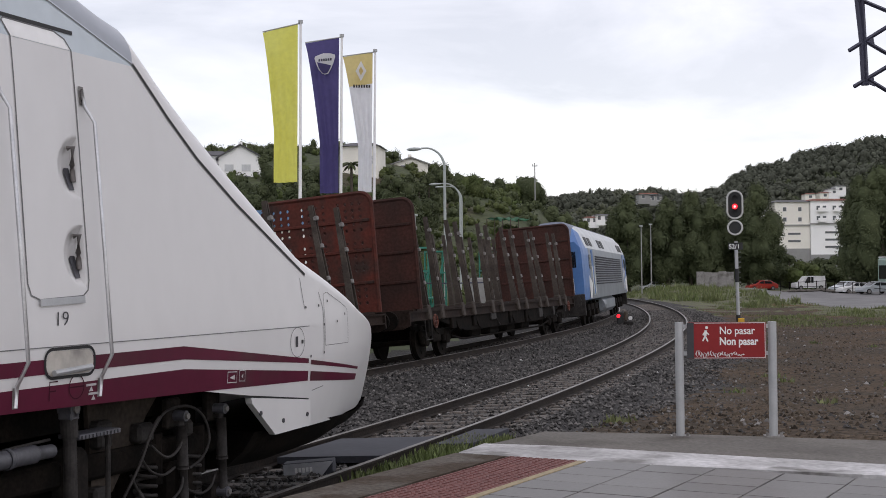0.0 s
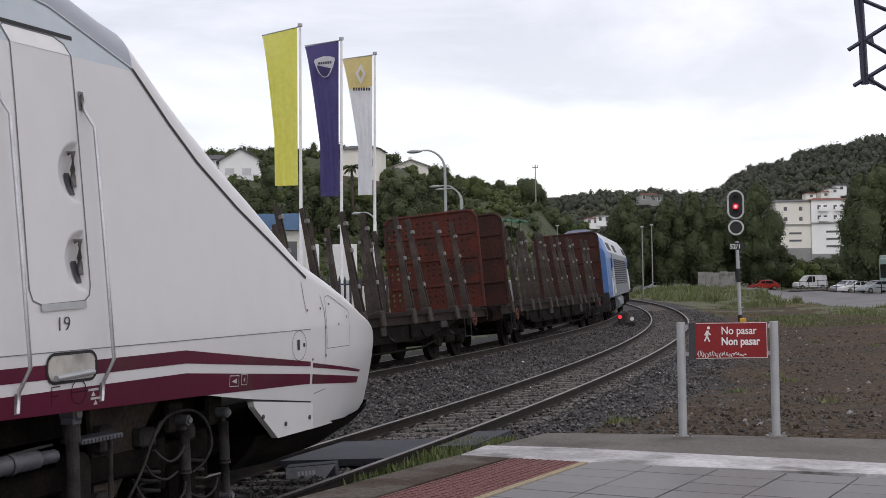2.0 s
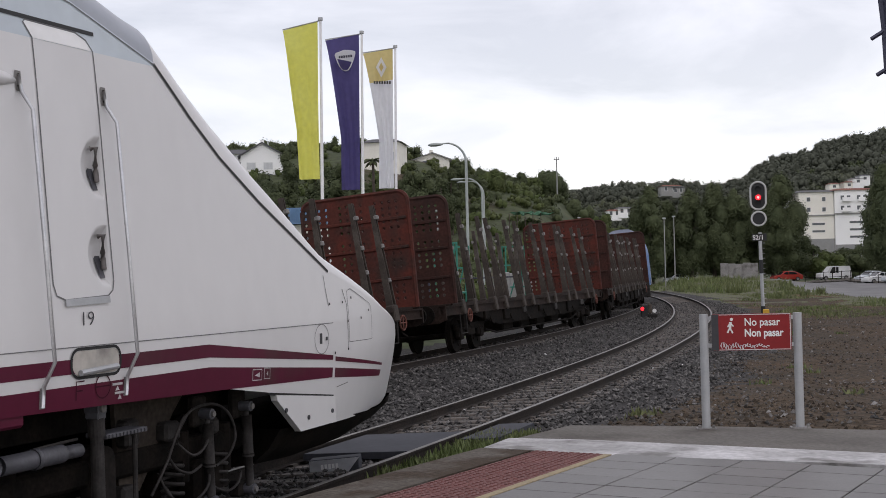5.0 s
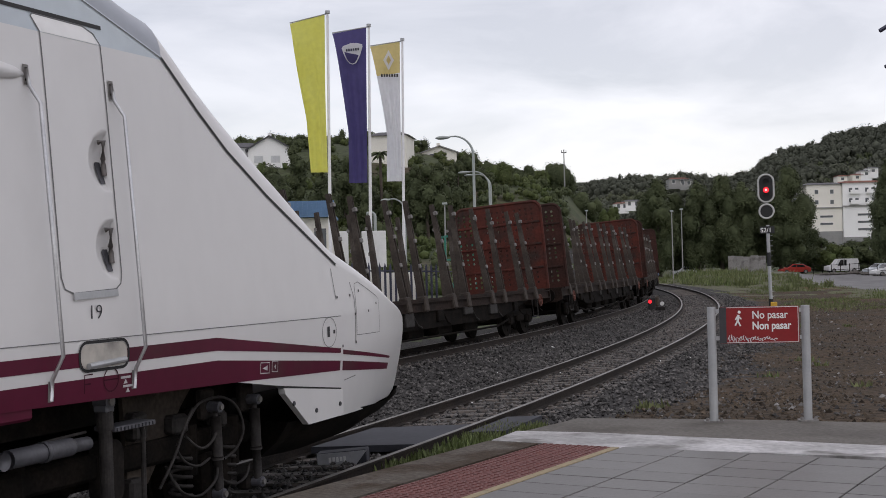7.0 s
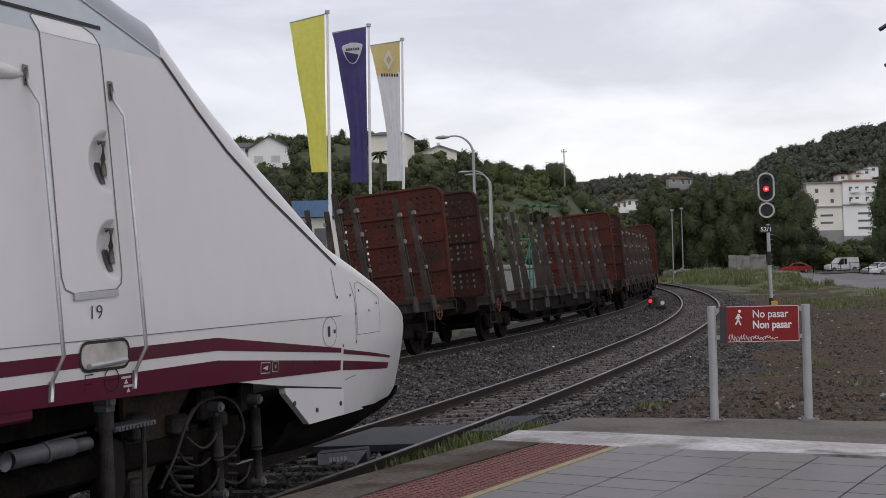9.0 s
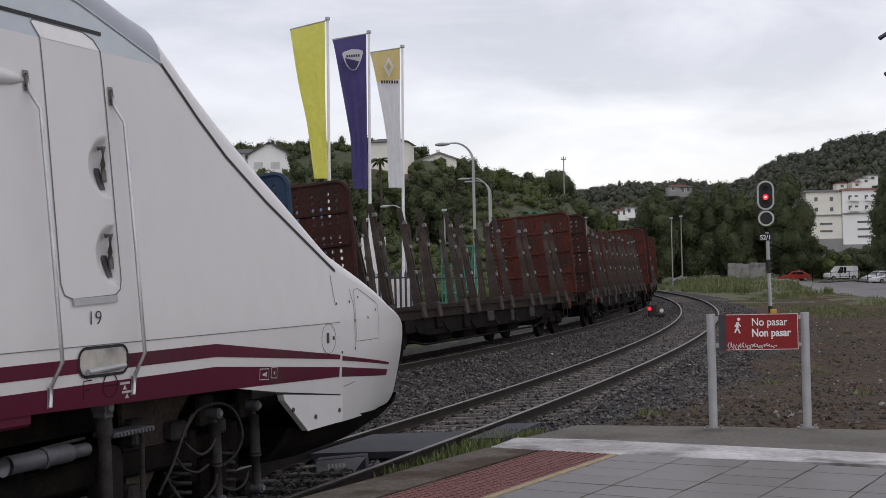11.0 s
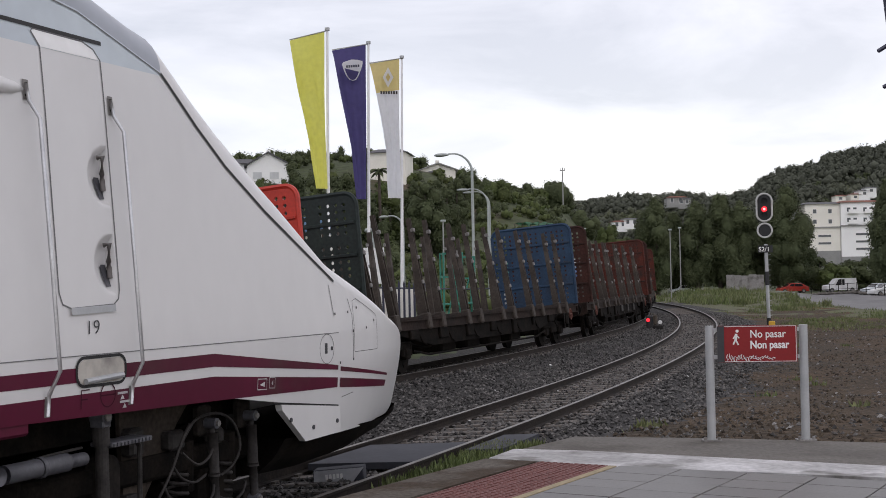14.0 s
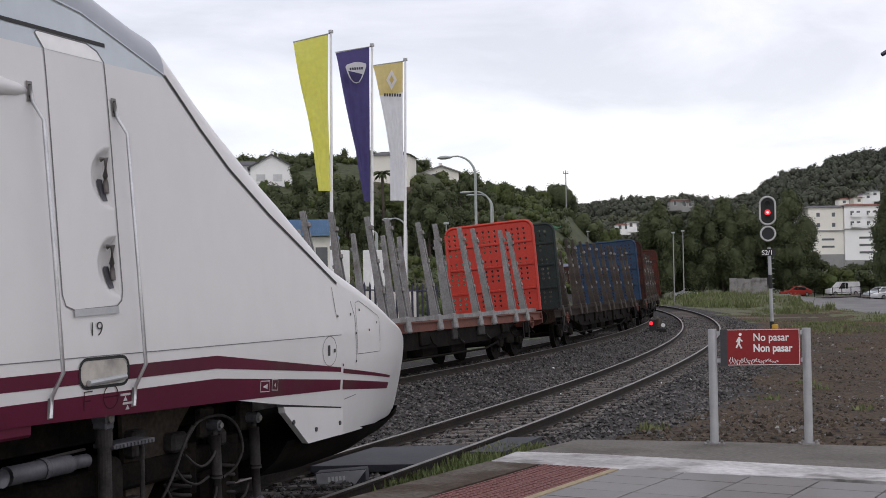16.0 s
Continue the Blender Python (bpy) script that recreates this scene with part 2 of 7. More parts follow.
M = dict(
    cream=material("cream_train_paint", (0.685, 0.678, 0.672), (0.658, 0.651, 0.646), 0.33, 0, 0.6, 5, 0.02, 0.02, third=(0.626, 0.618, 0.611), third_at=(0.55, 0.85), third_scale=0.8, stretch=(1, 1, 0.6)),
    train_grey=material("blue_grey_roof_paint", (0.54, 0.60, 0.64), (0.50, 0.555, 0.60), 0.4, 0, 0.8, 6, 0.02, 0.05),
    roof_dark=material("grey_violet_roof_paint", (0.35, 0.375, 0.42), (0.31, 0.335, 0.38), 0.38, 0, 0.8, 6, 0.02, 0.05),
    maroon=material("maroon_paint", (0.0986, 0.00704, 0.0282), (0.081, 0.00616, 0.0238), 0.45, 0, 0.9, 9, 0.02, 0.08, third=(0.0774, 0.0211, 0.0299), spec=0.2),
    white_paint=material("white_paint", (0.80, 0.80, 0.79), (0.74, 0.74, 0.73), 0.4, 0, 1.5, 12, 0.03, 0.05),
    panel_line=material("grey_panel_gap", (0.17, 0.17, 0.17), None, 0.7, 0, 5, 40, 0, 0.1),
    rubber=material("black_rubber_seal", (0.012, 0.012, 0.013), None, 0.6, 0, 5, 40, 0.1, 0.2),
    # near black: the shade beneath the vehicles is put into this colour
    under=material("shade_black_running_gear", (0.006, 0.0055, 0.005), (0.014, 0.011, 0.009), 0.9, 0, 4, 30, 0.3, 0.4, spec=0.08),
    gear=material("dusty_brown_grey_bogie_steel", (0.0187, 0.0161, 0.0149), (0.034, 0.0289, 0.0247), 0.85, 0, 3, 25, 0.3, 0.4, spec=0.12, third=(0.0102, 0.00935, 0.00935), third_at=(0.5, 0.66), third_scale=2.0),
    yaw_grey=material("blue_grey_damper_paint", (0.105, 0.105, 0.118), (0.065, 0.065, 0.074), 0.5, 0, 4, 30, 0.1, 0.2),
    guard=material("dusty_brown_guard_plate", (0.060, 0.049, 0.040), (0.036, 0.030, 0.026), 0.9, 0, 2.0, 22, 0.2, 0.3, spec=0.1),
    stencil=material("faint_dark_stencil_paint", (0.055, 0.012, 0.022), None, 0.6, 0, 6, 40, 0, 0.2, spec=0.1),
    latch=material("worn_brown_grey_latch", (0.15, 0.135, 0.128), (0.10, 0.09, 0.085), 0.5, 0.1, 5, 30, 0.05, 0.2),
    # the darker patches paint the shade inside the step pocket
    recess=material("shade_patched_cream_recess", (0.50, 0.47, 0.42), (0.34, 0.32, 0.29), 0.6, 0, 3.0, 14, 0.05, 0.15, third=(0.16, 0.15, 0.14), third_at=(0.55, 0.7), third_scale=2.2),
    damper=material("dusty_grey_damper", (0.042, 0.038, 0.036), (0.019, 0.017, 0.016), 0.65, 0, 6, 40, 0.2, 0.3, spec=0.22),
    steel=material("stainless_steel_rail", (0.55, 0.55, 0.56), (0.45, 0.45, 0.46), 0.3, 0.85, 5, 60, 0.03, 0.1),
    galv=material("galvanised_steel", (0.44, 0.45, 0.46), (0.38, 0.39, 0.40), 0.45, 0.3, 6, 50, 0.02, 0.05),
    rail_side=material("rusty_rail_web", (0.0324, 0.0243, 0.0198), (0.0198, 0.0162, 0.0144), 0.8, 0, 3, 30, 0.3, 0.4, spec=0.2),
    rail_top=material("worn_rail_head", (0.20, 0.188, 0.178), (0.13, 0.12, 0.112), 0.5, 0.0, 2, 30, 0.05, 0.2, spec=0.35),
    sleeper=material("weathered_sleeper", (0.135, 0.115, 0.10), (0.080, 0.069, 0.061), 0.85, 0, 3, 25, 0.5, 0.35, rand=0.25),
    ballast=material("grey_ballast", (0.0277, 0.026, 0.0252), (0.0554, 0.0521, 0.0504), 0.85, 0, 9, 28, 1.0, 0.7, depth=0.04, spec=0.2),
    stone=material("ballast_stone", (0.0554, 0.0521, 0.0504), (0.113, 0.107, 0.102), 0.8, 0, 1.5, 20, 0.3, 0.3, rand=0.85, spec=0.3),
    clod=material("brown_earth_clod", (0.0846, 0.0648, 0.0468), (0.0594, 0.0477, 0.036), 0.9, 0, 1.5, 20, 0.3, 0.3, rand=0.7, spec=0.15),
    dirt=material("brown_dirt", (0.0826, 0.0585, 0.0387), (0.055, 0.0447, 0.0344), 0.95, 0, 0.35, 9, 1.0, 0.8, depth=0.08, third=(0.116, 0.0654, 0.0327), third_at=(0.54, 0.66), third_scale=0.13, spec=0.15),
    grass=material("rough_grass", (0.075, 0.068, 0.040), (0.085, 0.095, 0.032), 0.9, 0, 0.3, 6, 0.8, 0.5, depth=0.05),
    blade=material("grass_blade", (0.104, 0.141, 0.0396), (0.132, 0.139, 0.0598), 0.7, 0, 0.35, 3, 0, 0.25, rand=0.35),
    hill=material("hillside_scrub", (0.0414, 0.0558, 0.0198), (0.0558, 0.0666, 0.0252), 0.95, 0, 0.06, 0.9, 0.6, 0.5, depth=0.3, third=(0.0702, 0.0522, 0.0306), third_at=(0.52, 0.66), third_scale=0.05),
    asphalt=material("worn_asphalt", (0.17, 0.165, 0.165), (0.12, 0.118, 0.118), 0.8, 0, 0.4, 20, 0.3, 0.2),
    leaf=material("dark_green_leaves", (0.0663, 0.0816, 0.0416), (0.085, 0.1, 0.0493), 0.75, 0, 0.25, 2, 0, 0.14, rand=0.16, spec=0.12),
    leaf_light=material("bright_green_leaves", (0.0688, 0.0929, 0.031), (0.086, 0.101, 0.0396), 0.75, 0, 0.2, 2, 0, 0.18, rand=0.22, spec=0.15),
    # paler and greyer: distance haze is put into these leaf colours
    leaf_far=material("haze_tinted_far_leaves", (0.081, 0.0883, 0.0681), (0.092, 0.0984, 0.0764), 0.85, 0, 0.012, 0.3, 0, 0.12, rand=0.12, spec=0.1, third=(0.109, 0.118, 0.0736), third_at=(0.55, 0.62), third_scale=0.012),
    bark=material("grey_brown_bark", (0.09, 0.07, 0.055), (0.06, 0.05, 0.04), 0.9, 0, 3, 18, 0.6, 0.3),
    concrete=material("grey_concrete", (0.155, 0.143, 0.128), (0.122, 0.113, 0.102), 0.85, 0, 0.9, 25, 0.3, 0.25, third=(0.0921, 0.0827, 0.0724), third_at=(0.5, 0.68), spec=0.25),
    coping=material("earth_stained_concrete", (0.125, 0.112, 0.098), (0.085, 0.072, 0.058), 0.9, 0, 1.3, 22, 0.5, 0.35, depth=0.02, third=(0.062, 0.046, 0.034), third_at=(0.46, 0.58), third_scale=1.6, spec=0.15),
    concrete_stained=material("stained_grey_concrete", (0.30, 0.29, 0.28), (0.22, 0.21, 0.20), 0.85, 0, 0.7, 9, 0.3, 0.25, third=(0.13, 0.122, 0.115), third_at=(0.48, 0.66), third_scale=1.1),
    whitewash=material("spilled_white_limewash", (0.56, 0.55, 0.555), (0.30, 0.293, 0.29), 0.7, 0, 1.3, 14, 0.4, 0.28, depth=0.02, third=(0.17, 0.163, 0.155), third_at=(0.54, 0.68), third_scale=1.6),
    tile=material("grey_paving_tile", (0.11, 0.101, 0.0955), (0.0808, 0.074, 0.0697), 0.42, 0, 1.6, 30, 0.1, 0.16, rand=0.10, third=(0.0757, 0.0705, 0.0697), third_at=(0.54, 0.72), third_scale=1.1, spec=0.4),
    joint=material("dark_tile_joint", (0.062, 0.058, 0.054), None, 0.9, 0, 4, 40, 0.3, 0.3),
    red_tile=material("red_tactile_tile", (0.18, 0.0765, 0.0702), (0.14, 0.063, 0.0585), 0.75, 0, 1.6, 30, 0.2, 0.2, rand=0.12, spec=0.3),
    yellow_tile=material("pale_yellow_strip", (0.33, 0.26, 0.15), (0.25, 0.21, 0.13), 0.75, 0, 2, 30, 0.15, 0.2),
    sign_red=material("red_sign_enamel", (0.26, 0.02, 0.022), (0.23, 0.018, 0.02), 0.4, 0, 3, 30, 0.02, 0.06, spec=0.25),
    sign_dark=material("dark_grey_sign_strip", (0.055, 0.055, 0.06), None, 0.5, 0, 3, 30, 0.02, 0.1, spec=0.3),
    rust=material("rust_red_wagon_steel", (0.108, 0.024, 0.016), (0.056, 0.020, 0.015), 0.75, 0, 1.4, 14, 0.25, 0.3, third=(0.038, 0.023, 0.019), third_at=(0.5, 0.66), third_scale=1.1, spec=0.22),
    rust_dark=material("dark_brown_wagon_steel", (0.060, 0.023, 0.018), (0.034, 0.018, 0.015), 0.8, 0, 1.4, 14, 0.25, 0.35, spec=0.2),
    wall_blue=material("faded_blue_wagon_steel", (0.0229, 0.0546, 0.106), (0.0176, 0.0387, 0.0774), 0.65, 0, 1.4, 14, 0.2, 0.25, third=(0.0299, 0.037, 0.0546), third_at=(0.54, 0.7), spec=0.3),
    wall_red=material("bright_red_wagon_steel", (0.52, 0.036, 0.018), (0.45, 0.030, 0.016), 0.5, 0, 1.4, 14, 0.15, 0.15),
    wall_green=material("dark_green_wagon_steel", (0.025, 0.036, 0.033), (0.02, 0.028, 0.028), 0.65, 0, 1.4, 14, 0.15, 0.3, spec=0.25),
    stake=material("weathered_grey_brown_stake", (0.072, 0.0576, 0.0477), (0.036, 0.0288, 0.0243), 0.75, 0, 2.5, 20, 0.25, 0.3, third=(0.104, 0.09, 0.0792), third_at=(0.54, 0.7), spec=0.25),
    stake_grey=material("bare_grey_steel_stake", (0.27, 0.265, 0.262), (0.17, 0.166, 0.162), 0.6, 0, 2.5, 20, 0.2, 0.3, third=(0.12, 0.10, 0.09), third_at=(0.56, 0.70)),
    lug=material("scuffed_light_steel", (0.24, 0.23, 0.22), (0.16, 0.15, 0.142), 0.6, 0.2, 5, 40, 0.1, 0.25),
    wagon_frame=material("grimy_brown_underframe", (0.034, 0.022, 0.018), (0.02, 0.016, 0.014), 0.8, 0, 1.5, 16, 0.3, 0.4, spec=0.12),
    wagon_orange=material("orange_red_underframe", (0.16, 0.045, 0.028), (0.10, 0.035, 0.024), 0.7, 0, 1.5, 16, 0.2, 0.3),
    loco_blue=material("light_blue_loco_paint", (0.080, 0.185, 0.43), (0.065, 0.155, 0.37), 0.35, 0, 1, 10, 0.03, 0.08),
    loco_grey=material("silver_grey_loco_grille", (0.24, 0.265, 0.29), (0.18, 0.20, 0.22), 0.45, 0.1, 1, 10, 0.03, 0.1),
    loco_silver=material("silver_loco_upper_paint", (0.52, 0.54, 0.55), (0.42, 0.44, 0.45), 0.4, 0.1, 1, 10, 0.03, 0.1),
    loco_roof=material("dark_blue_loco_roof", (0.13, 0.15, 0.21), (0.10, 0.12, 0.17), 0.5, 0, 1, 10, 0.03, 0.1),
    glass=material("dark_glass", (0.015, 0.017, 0.02), None, 0.08, 0, 2, 10, 0, 0.05),
    flag_yellow=material("lemon_yellow_cloth", (0.90, 0.88, 0.22), (0.86, 0.83, 0.17), 0.7, 0, 0.8, 6, 0.05, 0.06),
    flag_blue=material("violet_blue_cloth", (0.105, 0.088, 0.255), (0.085, 0.072, 0.215), 0.7, 0, 0.8, 6, 0.05, 0.08),
    flag_white=material("white_cloth", (0.90, 0.90, 0.92), (0.86, 0.86, 0.89), 0.7, 0, 0.8, 6, 0.05, 0.04),
    flag_gold=material("gold_yellow_cloth", (0.80, 0.66, 0.30), (0.76, 0.62, 0.27), 0.7, 0, 0.8, 6, 0.05, 0.06),
    pole_white=material("white_pole_lacquer", (0.90, 0.90, 0.90), (0.84, 0.84, 0.85), 0.4, 0, 1.2, 12, 0.02, 0.06),
    lamp_pole=material("pale_grey_lamp_pole", (0.40, 0.43, 0.42), (0.34, 0.37, 0.36), 0.5, 0.1, 1.2, 12, 0.05, 0.1),
    black=material("black_signal_paint", (0.016, 0.017, 0.018), None, 0.6, 0, 4, 30, 0.05, 0.2),
    ring=material("grey_white_signal_rim", (0.55, 0.55, 0.54), (0.46, 0.46, 0.45), 0.5, 0, 4, 30, 0.05, 0.1),
    red_lamp=material("lit_red_lens", (1.0, 0.02, 0.035), None, 0.3, 0, 3, 20, 0, 0.02, emit=1.6),
    red_core=material("lit_red_lens_core", (1.0, 0.35, 0.35), None, 0.3, 0, 3, 20, 0, 0.02, emit=2.0),
    yellow_box=material("yellow_enamel_box", (0.62, 0.36, 0.03), (0.5, 0.3, 0.03), 0.5, 0, 4, 30, 0.05, 0.1),
    house_white=material("white_house_render", (0.92, 0.92, 0.91), (0.88, 0.88, 0.87), 0.8, 0, 0.25, 6, 0.1, 0.06),
    house_cream=material("cream_house_render", (0.86, 0.835, 0.76), (0.79, 0.765, 0.69), 0.8, 0, 0.25, 6, 0.1, 0.06),
    house_grey=material("grey_house_concrete", (0.32, 0.32, 0.31), (0.25, 0.25, 0.245), 0.85, 0, 0.25, 6, 0.1, 0.1),
    slate=material("dark_slate_roof", (0.09, 0.09, 0.10), (0.07, 0.07, 0.075), 0.6, 0, 0.6, 8, 0.1, 0.15),
    roof_tile=material("red_brown_roof_tiles", (0.22, 0.08, 0.055), (0.17, 0.07, 0.05), 0.8, 0, 0.6, 8, 0.2, 0.2),
    pane=material("dim_window_pane", (0.07, 0.08, 0.09), (0.10, 0.11, 0.12), 0.15, 0, 0.5, 6, 0, 0.1),
    shutter=material("pale_roller_shutter", (0.62, 0.63, 0.64), (0.52, 0.53, 0.54), 0.6, 0, 1.5, 8, 0.1, 0.1),
    roof_blue=material("blue_sheet_roof", (0.14, 0.26, 0.44), (0.11, 0.21, 0.36), 0.5, 0, 0.7, 8, 0.05, 0.1),
    net_green=material("green_netting", (0.03, 0.16, 0.075), (0.045, 0.20, 0.09), 0.7, 0, 0.6, 6, 0.3, 0.25),
    teal=material("teal_green_enamel", (0.03, 0.22, 0.16), None, 0.5, 0, 2, 12, 0.05, 0.1),
    car_red=material("red_car_paint", (0.33, 0.03, 0.02), None, 0.25, 0, 1, 8, 0, 0.03),
    car_white=material("white_car_paint", (0.72, 0.72, 0.72), None, 0.25, 0, 1, 8, 0, 0.03),
    car_silver=material("silver_car_paint", (0.50, 0.53, 0.56), None, 0.3, 0.3, 1, 8, 0, 0.03),
    bus_green=material("pale_grey_green_bus_paint", (0.32, 0.42, 0.38), None, 0.3, 0, 1, 8, 0, 0.03),
    lattice=material("dark_blue_grey_steel", (0.05, 0.052, 0.085), (0.04, 0.04, 0.065), 0.5, 0.1, 3, 25, 0.1, 0.15),
    plate=material("dark_grey_steel_plate", (0.045, 0.047, 0.058), (0.036, 0.038, 0.047), 0.9, 0.0, 1.4, 14, 0.1, 0.15),
    plate_light=material("light_grey_box_face", (0.46, 0.465, 0.49), (0.40, 0.405, 0.43), 0.5, 0.2, 1.4, 14, 0.1, 0.12),
    graffiti=material("white_spray_paint", (0.72, 0.70, 0.70), None, 0.6, 0, 4, 30, 0, 0.1),
)


# thin cloth lets the sky's light through
for key in ("flag_yellow", "flag_blue", "flag_white", "flag_gold"):
    tree_ = M[key].node_tree
    bs, out = tree_.nodes["Principled BSDF"], tree_.nodes["Material Output"]
    tl, mx = tree_.nodes.new("ShaderNodeBsdfTranslucent"), tree_.nodes.new("ShaderNodeMixShader")
    mx.inputs[0].default_value = 0.5
    tree_.links.new(bs.inputs["Base Color"].links[0].from_socket, tl.inputs["Color"])
    tree_.links.new(bs.outputs[0], mx.inputs[1])
    tree_.links.new(tl.outputs[0], mx.inputs[2])
    tree_.links.new(mx.outputs[0], out.inputs["Surface"])


# ---------------------------------------------------------------- mesh helpers
def thing(name, label, category, m=None, group="", kind=""):
    ob = new(name)
    ob.empty_display_size = 0.2
    if m is not None:
        ob.matrix_basis = m
    return tagged(ob, label, category, group, kind)


def mesh_of(bm, name, mat, smooth=False):
    me = bpy.data.meshes.new(name)
    bm.to_mesh(me)
    bm.free()
    for m in (mat if isinstance(mat, (list, tuple)) else [mat]):
        me.materials.append(m)
    if smooth:
        me.polygons.foreach_set("use_smooth", [True] * len(me.polygons))
    return me


def part(name, bm, mat, parent=None, label="", m=None, smooth=False):
    ob = new(name, bm if isinstance(bm, bpy.types.Mesh) else mesh_of(bm, name, mat, smooth))
    ob.parent = parent
    if m is not None:
        ob.matrix_basis = m
    return tagged(ob, label)


def from_lists(name, verts, faces, mat, parent=None, label="", mats=None, smooth=False):
    me = bpy.data.meshes.new(name)
    me.from_pydata(verts, [], faces)
    for m in (mat if isinstance(mat, (list, tuple)) else [mat]):
        me.materials.append(m)
    if mats is not None:
        me.polygons.foreach_set("material_index", mats)
    if smooth:
        me.polygons.foreach_set("use_smooth", [True] * len(me.polygons))
    ob = new(name, me)
    ob.parent = parent
    return tagged(ob, label)


def box(bm, x0, x1, y0, y1, z0, z1, m=None, bevel=0.0):
    vs = [bm.verts.new((x, y, z)) for x in (x0, x1) for y in (y0, y1) for z in (z0, z1)]
    fs = [bm.faces.new([vs[i] for i in q]) for q in ((0, 1, 3, 2), (4, 6, 7, 5), (0, 4, 5, 1), (2, 3, 7, 6), (0, 2, 6, 4), (1, 5, 7, 3))]
    if bevel:
        es = list({e for f in fs for e in f.edges})
        made = bmesh.ops.bevel(bm, geom=es, offset=bevel, segments=1, affect="EDGES")
        vs = list({v for v in vs if v.is_valid} | set(made["verts"]))
    if m is not None:
        bmesh.ops.transform(bm, matrix=m, verts=vs)
    return vs


def tube(bm, pts, r, n=10, r2=None, caps=True):
    """A round bar along pts; r to r2 from end to end."""
    pts = [Vector(p) for p in pts]
    rings = []
    for i, p in enumerate(pts):
        d = (pts[min(i + 1, len(pts) - 1)] - pts[max(i - 1, 0)]).normalized()
        a = d.cross(Vector((0, 0, 1)) if abs(d.z) < 0.95 else Vector((1, 0, 0))).normalized()
        b = d.cross(a)
        rad = r if r2 is None else r + (r2 - r) * i / (len(pts) - 1)
        rings.append([bm.verts.new(p + (a * math.cos(k * 2 * math.pi / n) + b * math.sin(k * 2 * math.pi / n)) * rad) for k in range(n)])
    for u, v in zip(rings, rings[1:]):
        for k in range(n):
            bm.faces.new((u[k], u[(k + 1) % n], v[(k + 1) % n], v[k]))
    if caps:
        bm.faces.new(rings[0])
        bm.faces.new(rings[-1][::-1])
    return bm


def disc(bm, centre, normal, r, thick, n=20):
    c, d = Vector(centre), Vector(normal).normalized() * thick / 2
    return tube(bm, [c - d, c + d], r, n)


def ring_tube(bm, pts, r, n=8):
    """A closed round bar through pts."""
    pts = [Vector(p) for p in pts]
    rings = []
    for i, p in enumerate(pts):
        d = (pts[(i + 1) % len(pts)] - pts[i - 1]).normalized()
        a = d.cross(Vector((0, 1, 0)) if abs(d.y) < 0.9 else Vector((0, 0, 1))).normalized()
        b = d.cross(a)
        rings.append([bm.verts.new(p + (a * math.cos(k * 2 * math.pi / n) + b * math.sin(k * 2 * math.pi / n)) * r) for k in range(n)])
    for i, u in enumerate(rings):
        v = rings[(i + 1) % len(rings)]
        for k in range(n):
            bm.faces.new((u[k], u[(k + 1) % n], v[(k + 1) % n], v[k]))
    return bm


def plate(bm, outline, z0, z1, m=None):
    """A flat plate with that outline in x, y."""
    a = [bm.verts.new((x, y, z0)) for x, y in outline]
    b = [bm.verts.new((x, y, z1)) for x, y in outline]
    bm.faces.new(a[::-1])
    bm.faces.new(b)
    for i in range(len(a)):
        j = (i + 1) % len(a)
        bm.faces.new((a[i], a[j], b[j], b[i]))
    if m is not None:
        bmesh.ops.transform(bm, matrix=m, verts=a + b)
    return a + b


def prism(bm, outline, y0, y1):
    """A bar along y with that outline in x, z."""
    a = [bm.verts.new((x, y0, z)) for x, z in outline]
    b = [bm.verts.new((x, y1, z)) for x, z in outline]
    bm.faces.new(a)
    bm.faces.new(b[::-1])
    for i in range(len(a)):
        bm.faces.new((a[i], b[i], b[(i + 1) % len(a)], a[(i + 1) % len(a)]))
    return bm


def rounded(w, h, r, n=5, x=0.0, y=0.0):
    out = []
    for cx, cy, a0 in ((w / 2 - r, h / 2 - r, 0), (-w / 2 + r, h / 2 - r, 90), (-w / 2 + r, -h / 2 + r, 180), (w / 2 - r, -h / 2 + r, 270)):
        for k in range(n + 1):
            a = radians(a0 + 90 * k / n)
            out.append((x + cx + r * math.cos(a), y + cy + r * math.sin(a)))
    return out


def words(name, text, size, mat, parent, m, label="", bold=0.0, shear=0.0):
    cu = bpy.data.curves.new(name, "FONT")
    cu.body, cu.size, cu.extrude, cu.offset, cu.shear = text, size, 0.0015, bold, shear
    tmp = bpy.data.objects.new(name, cu)
    scene.collection.objects.link(tmp)
    me = bpy.data.meshes.new_from_object(tmp.evaluated_get(bpy.context.evaluated_depsgraph_get()))
    bpy.data.objects.remove(tmp)
    me.materials.clear()
    me.materials.append(mat)
    ob = new(name, me)
    ob.parent = parent
    ob.matrix_basis = m
    return tagged(ob, label)


# ---------------------------------------------------------------- the two curved tracks
STEP = 0.05
ALONG = np.arange(-170, 260, STEP)


def line_of(knots, slopes, x0, y0):
    """A track's centre line, from its slope dx/dy at some y: x and slope along ALONG, and the length from y0."""
    p = np.interp(ALONG, knots, slopes)
    p = np.where(ALONG > knots[-1], slopes[-1] - 0.004 * (ALONG - knots[-1]), p)
    p = np.convolve(np.pad(p, 60, "edge"), np.ones(121) / 121, "valid")
    x = np.cumsum(p) * STEP
    s = np.cumsum(np.sqrt(1 + p * p)) * STEP
    return x - np.interp(y0, ALONG, x) + x0, p, s


X1, P1, S1 = line_of([0, 12, 20, 30, 45, 65, 90, 125], [0.4281, 0.3754, 0.3419, 0.3041, 0.2421, 0.1614, 0.0959, 0.0112], -1.434, 16.4)
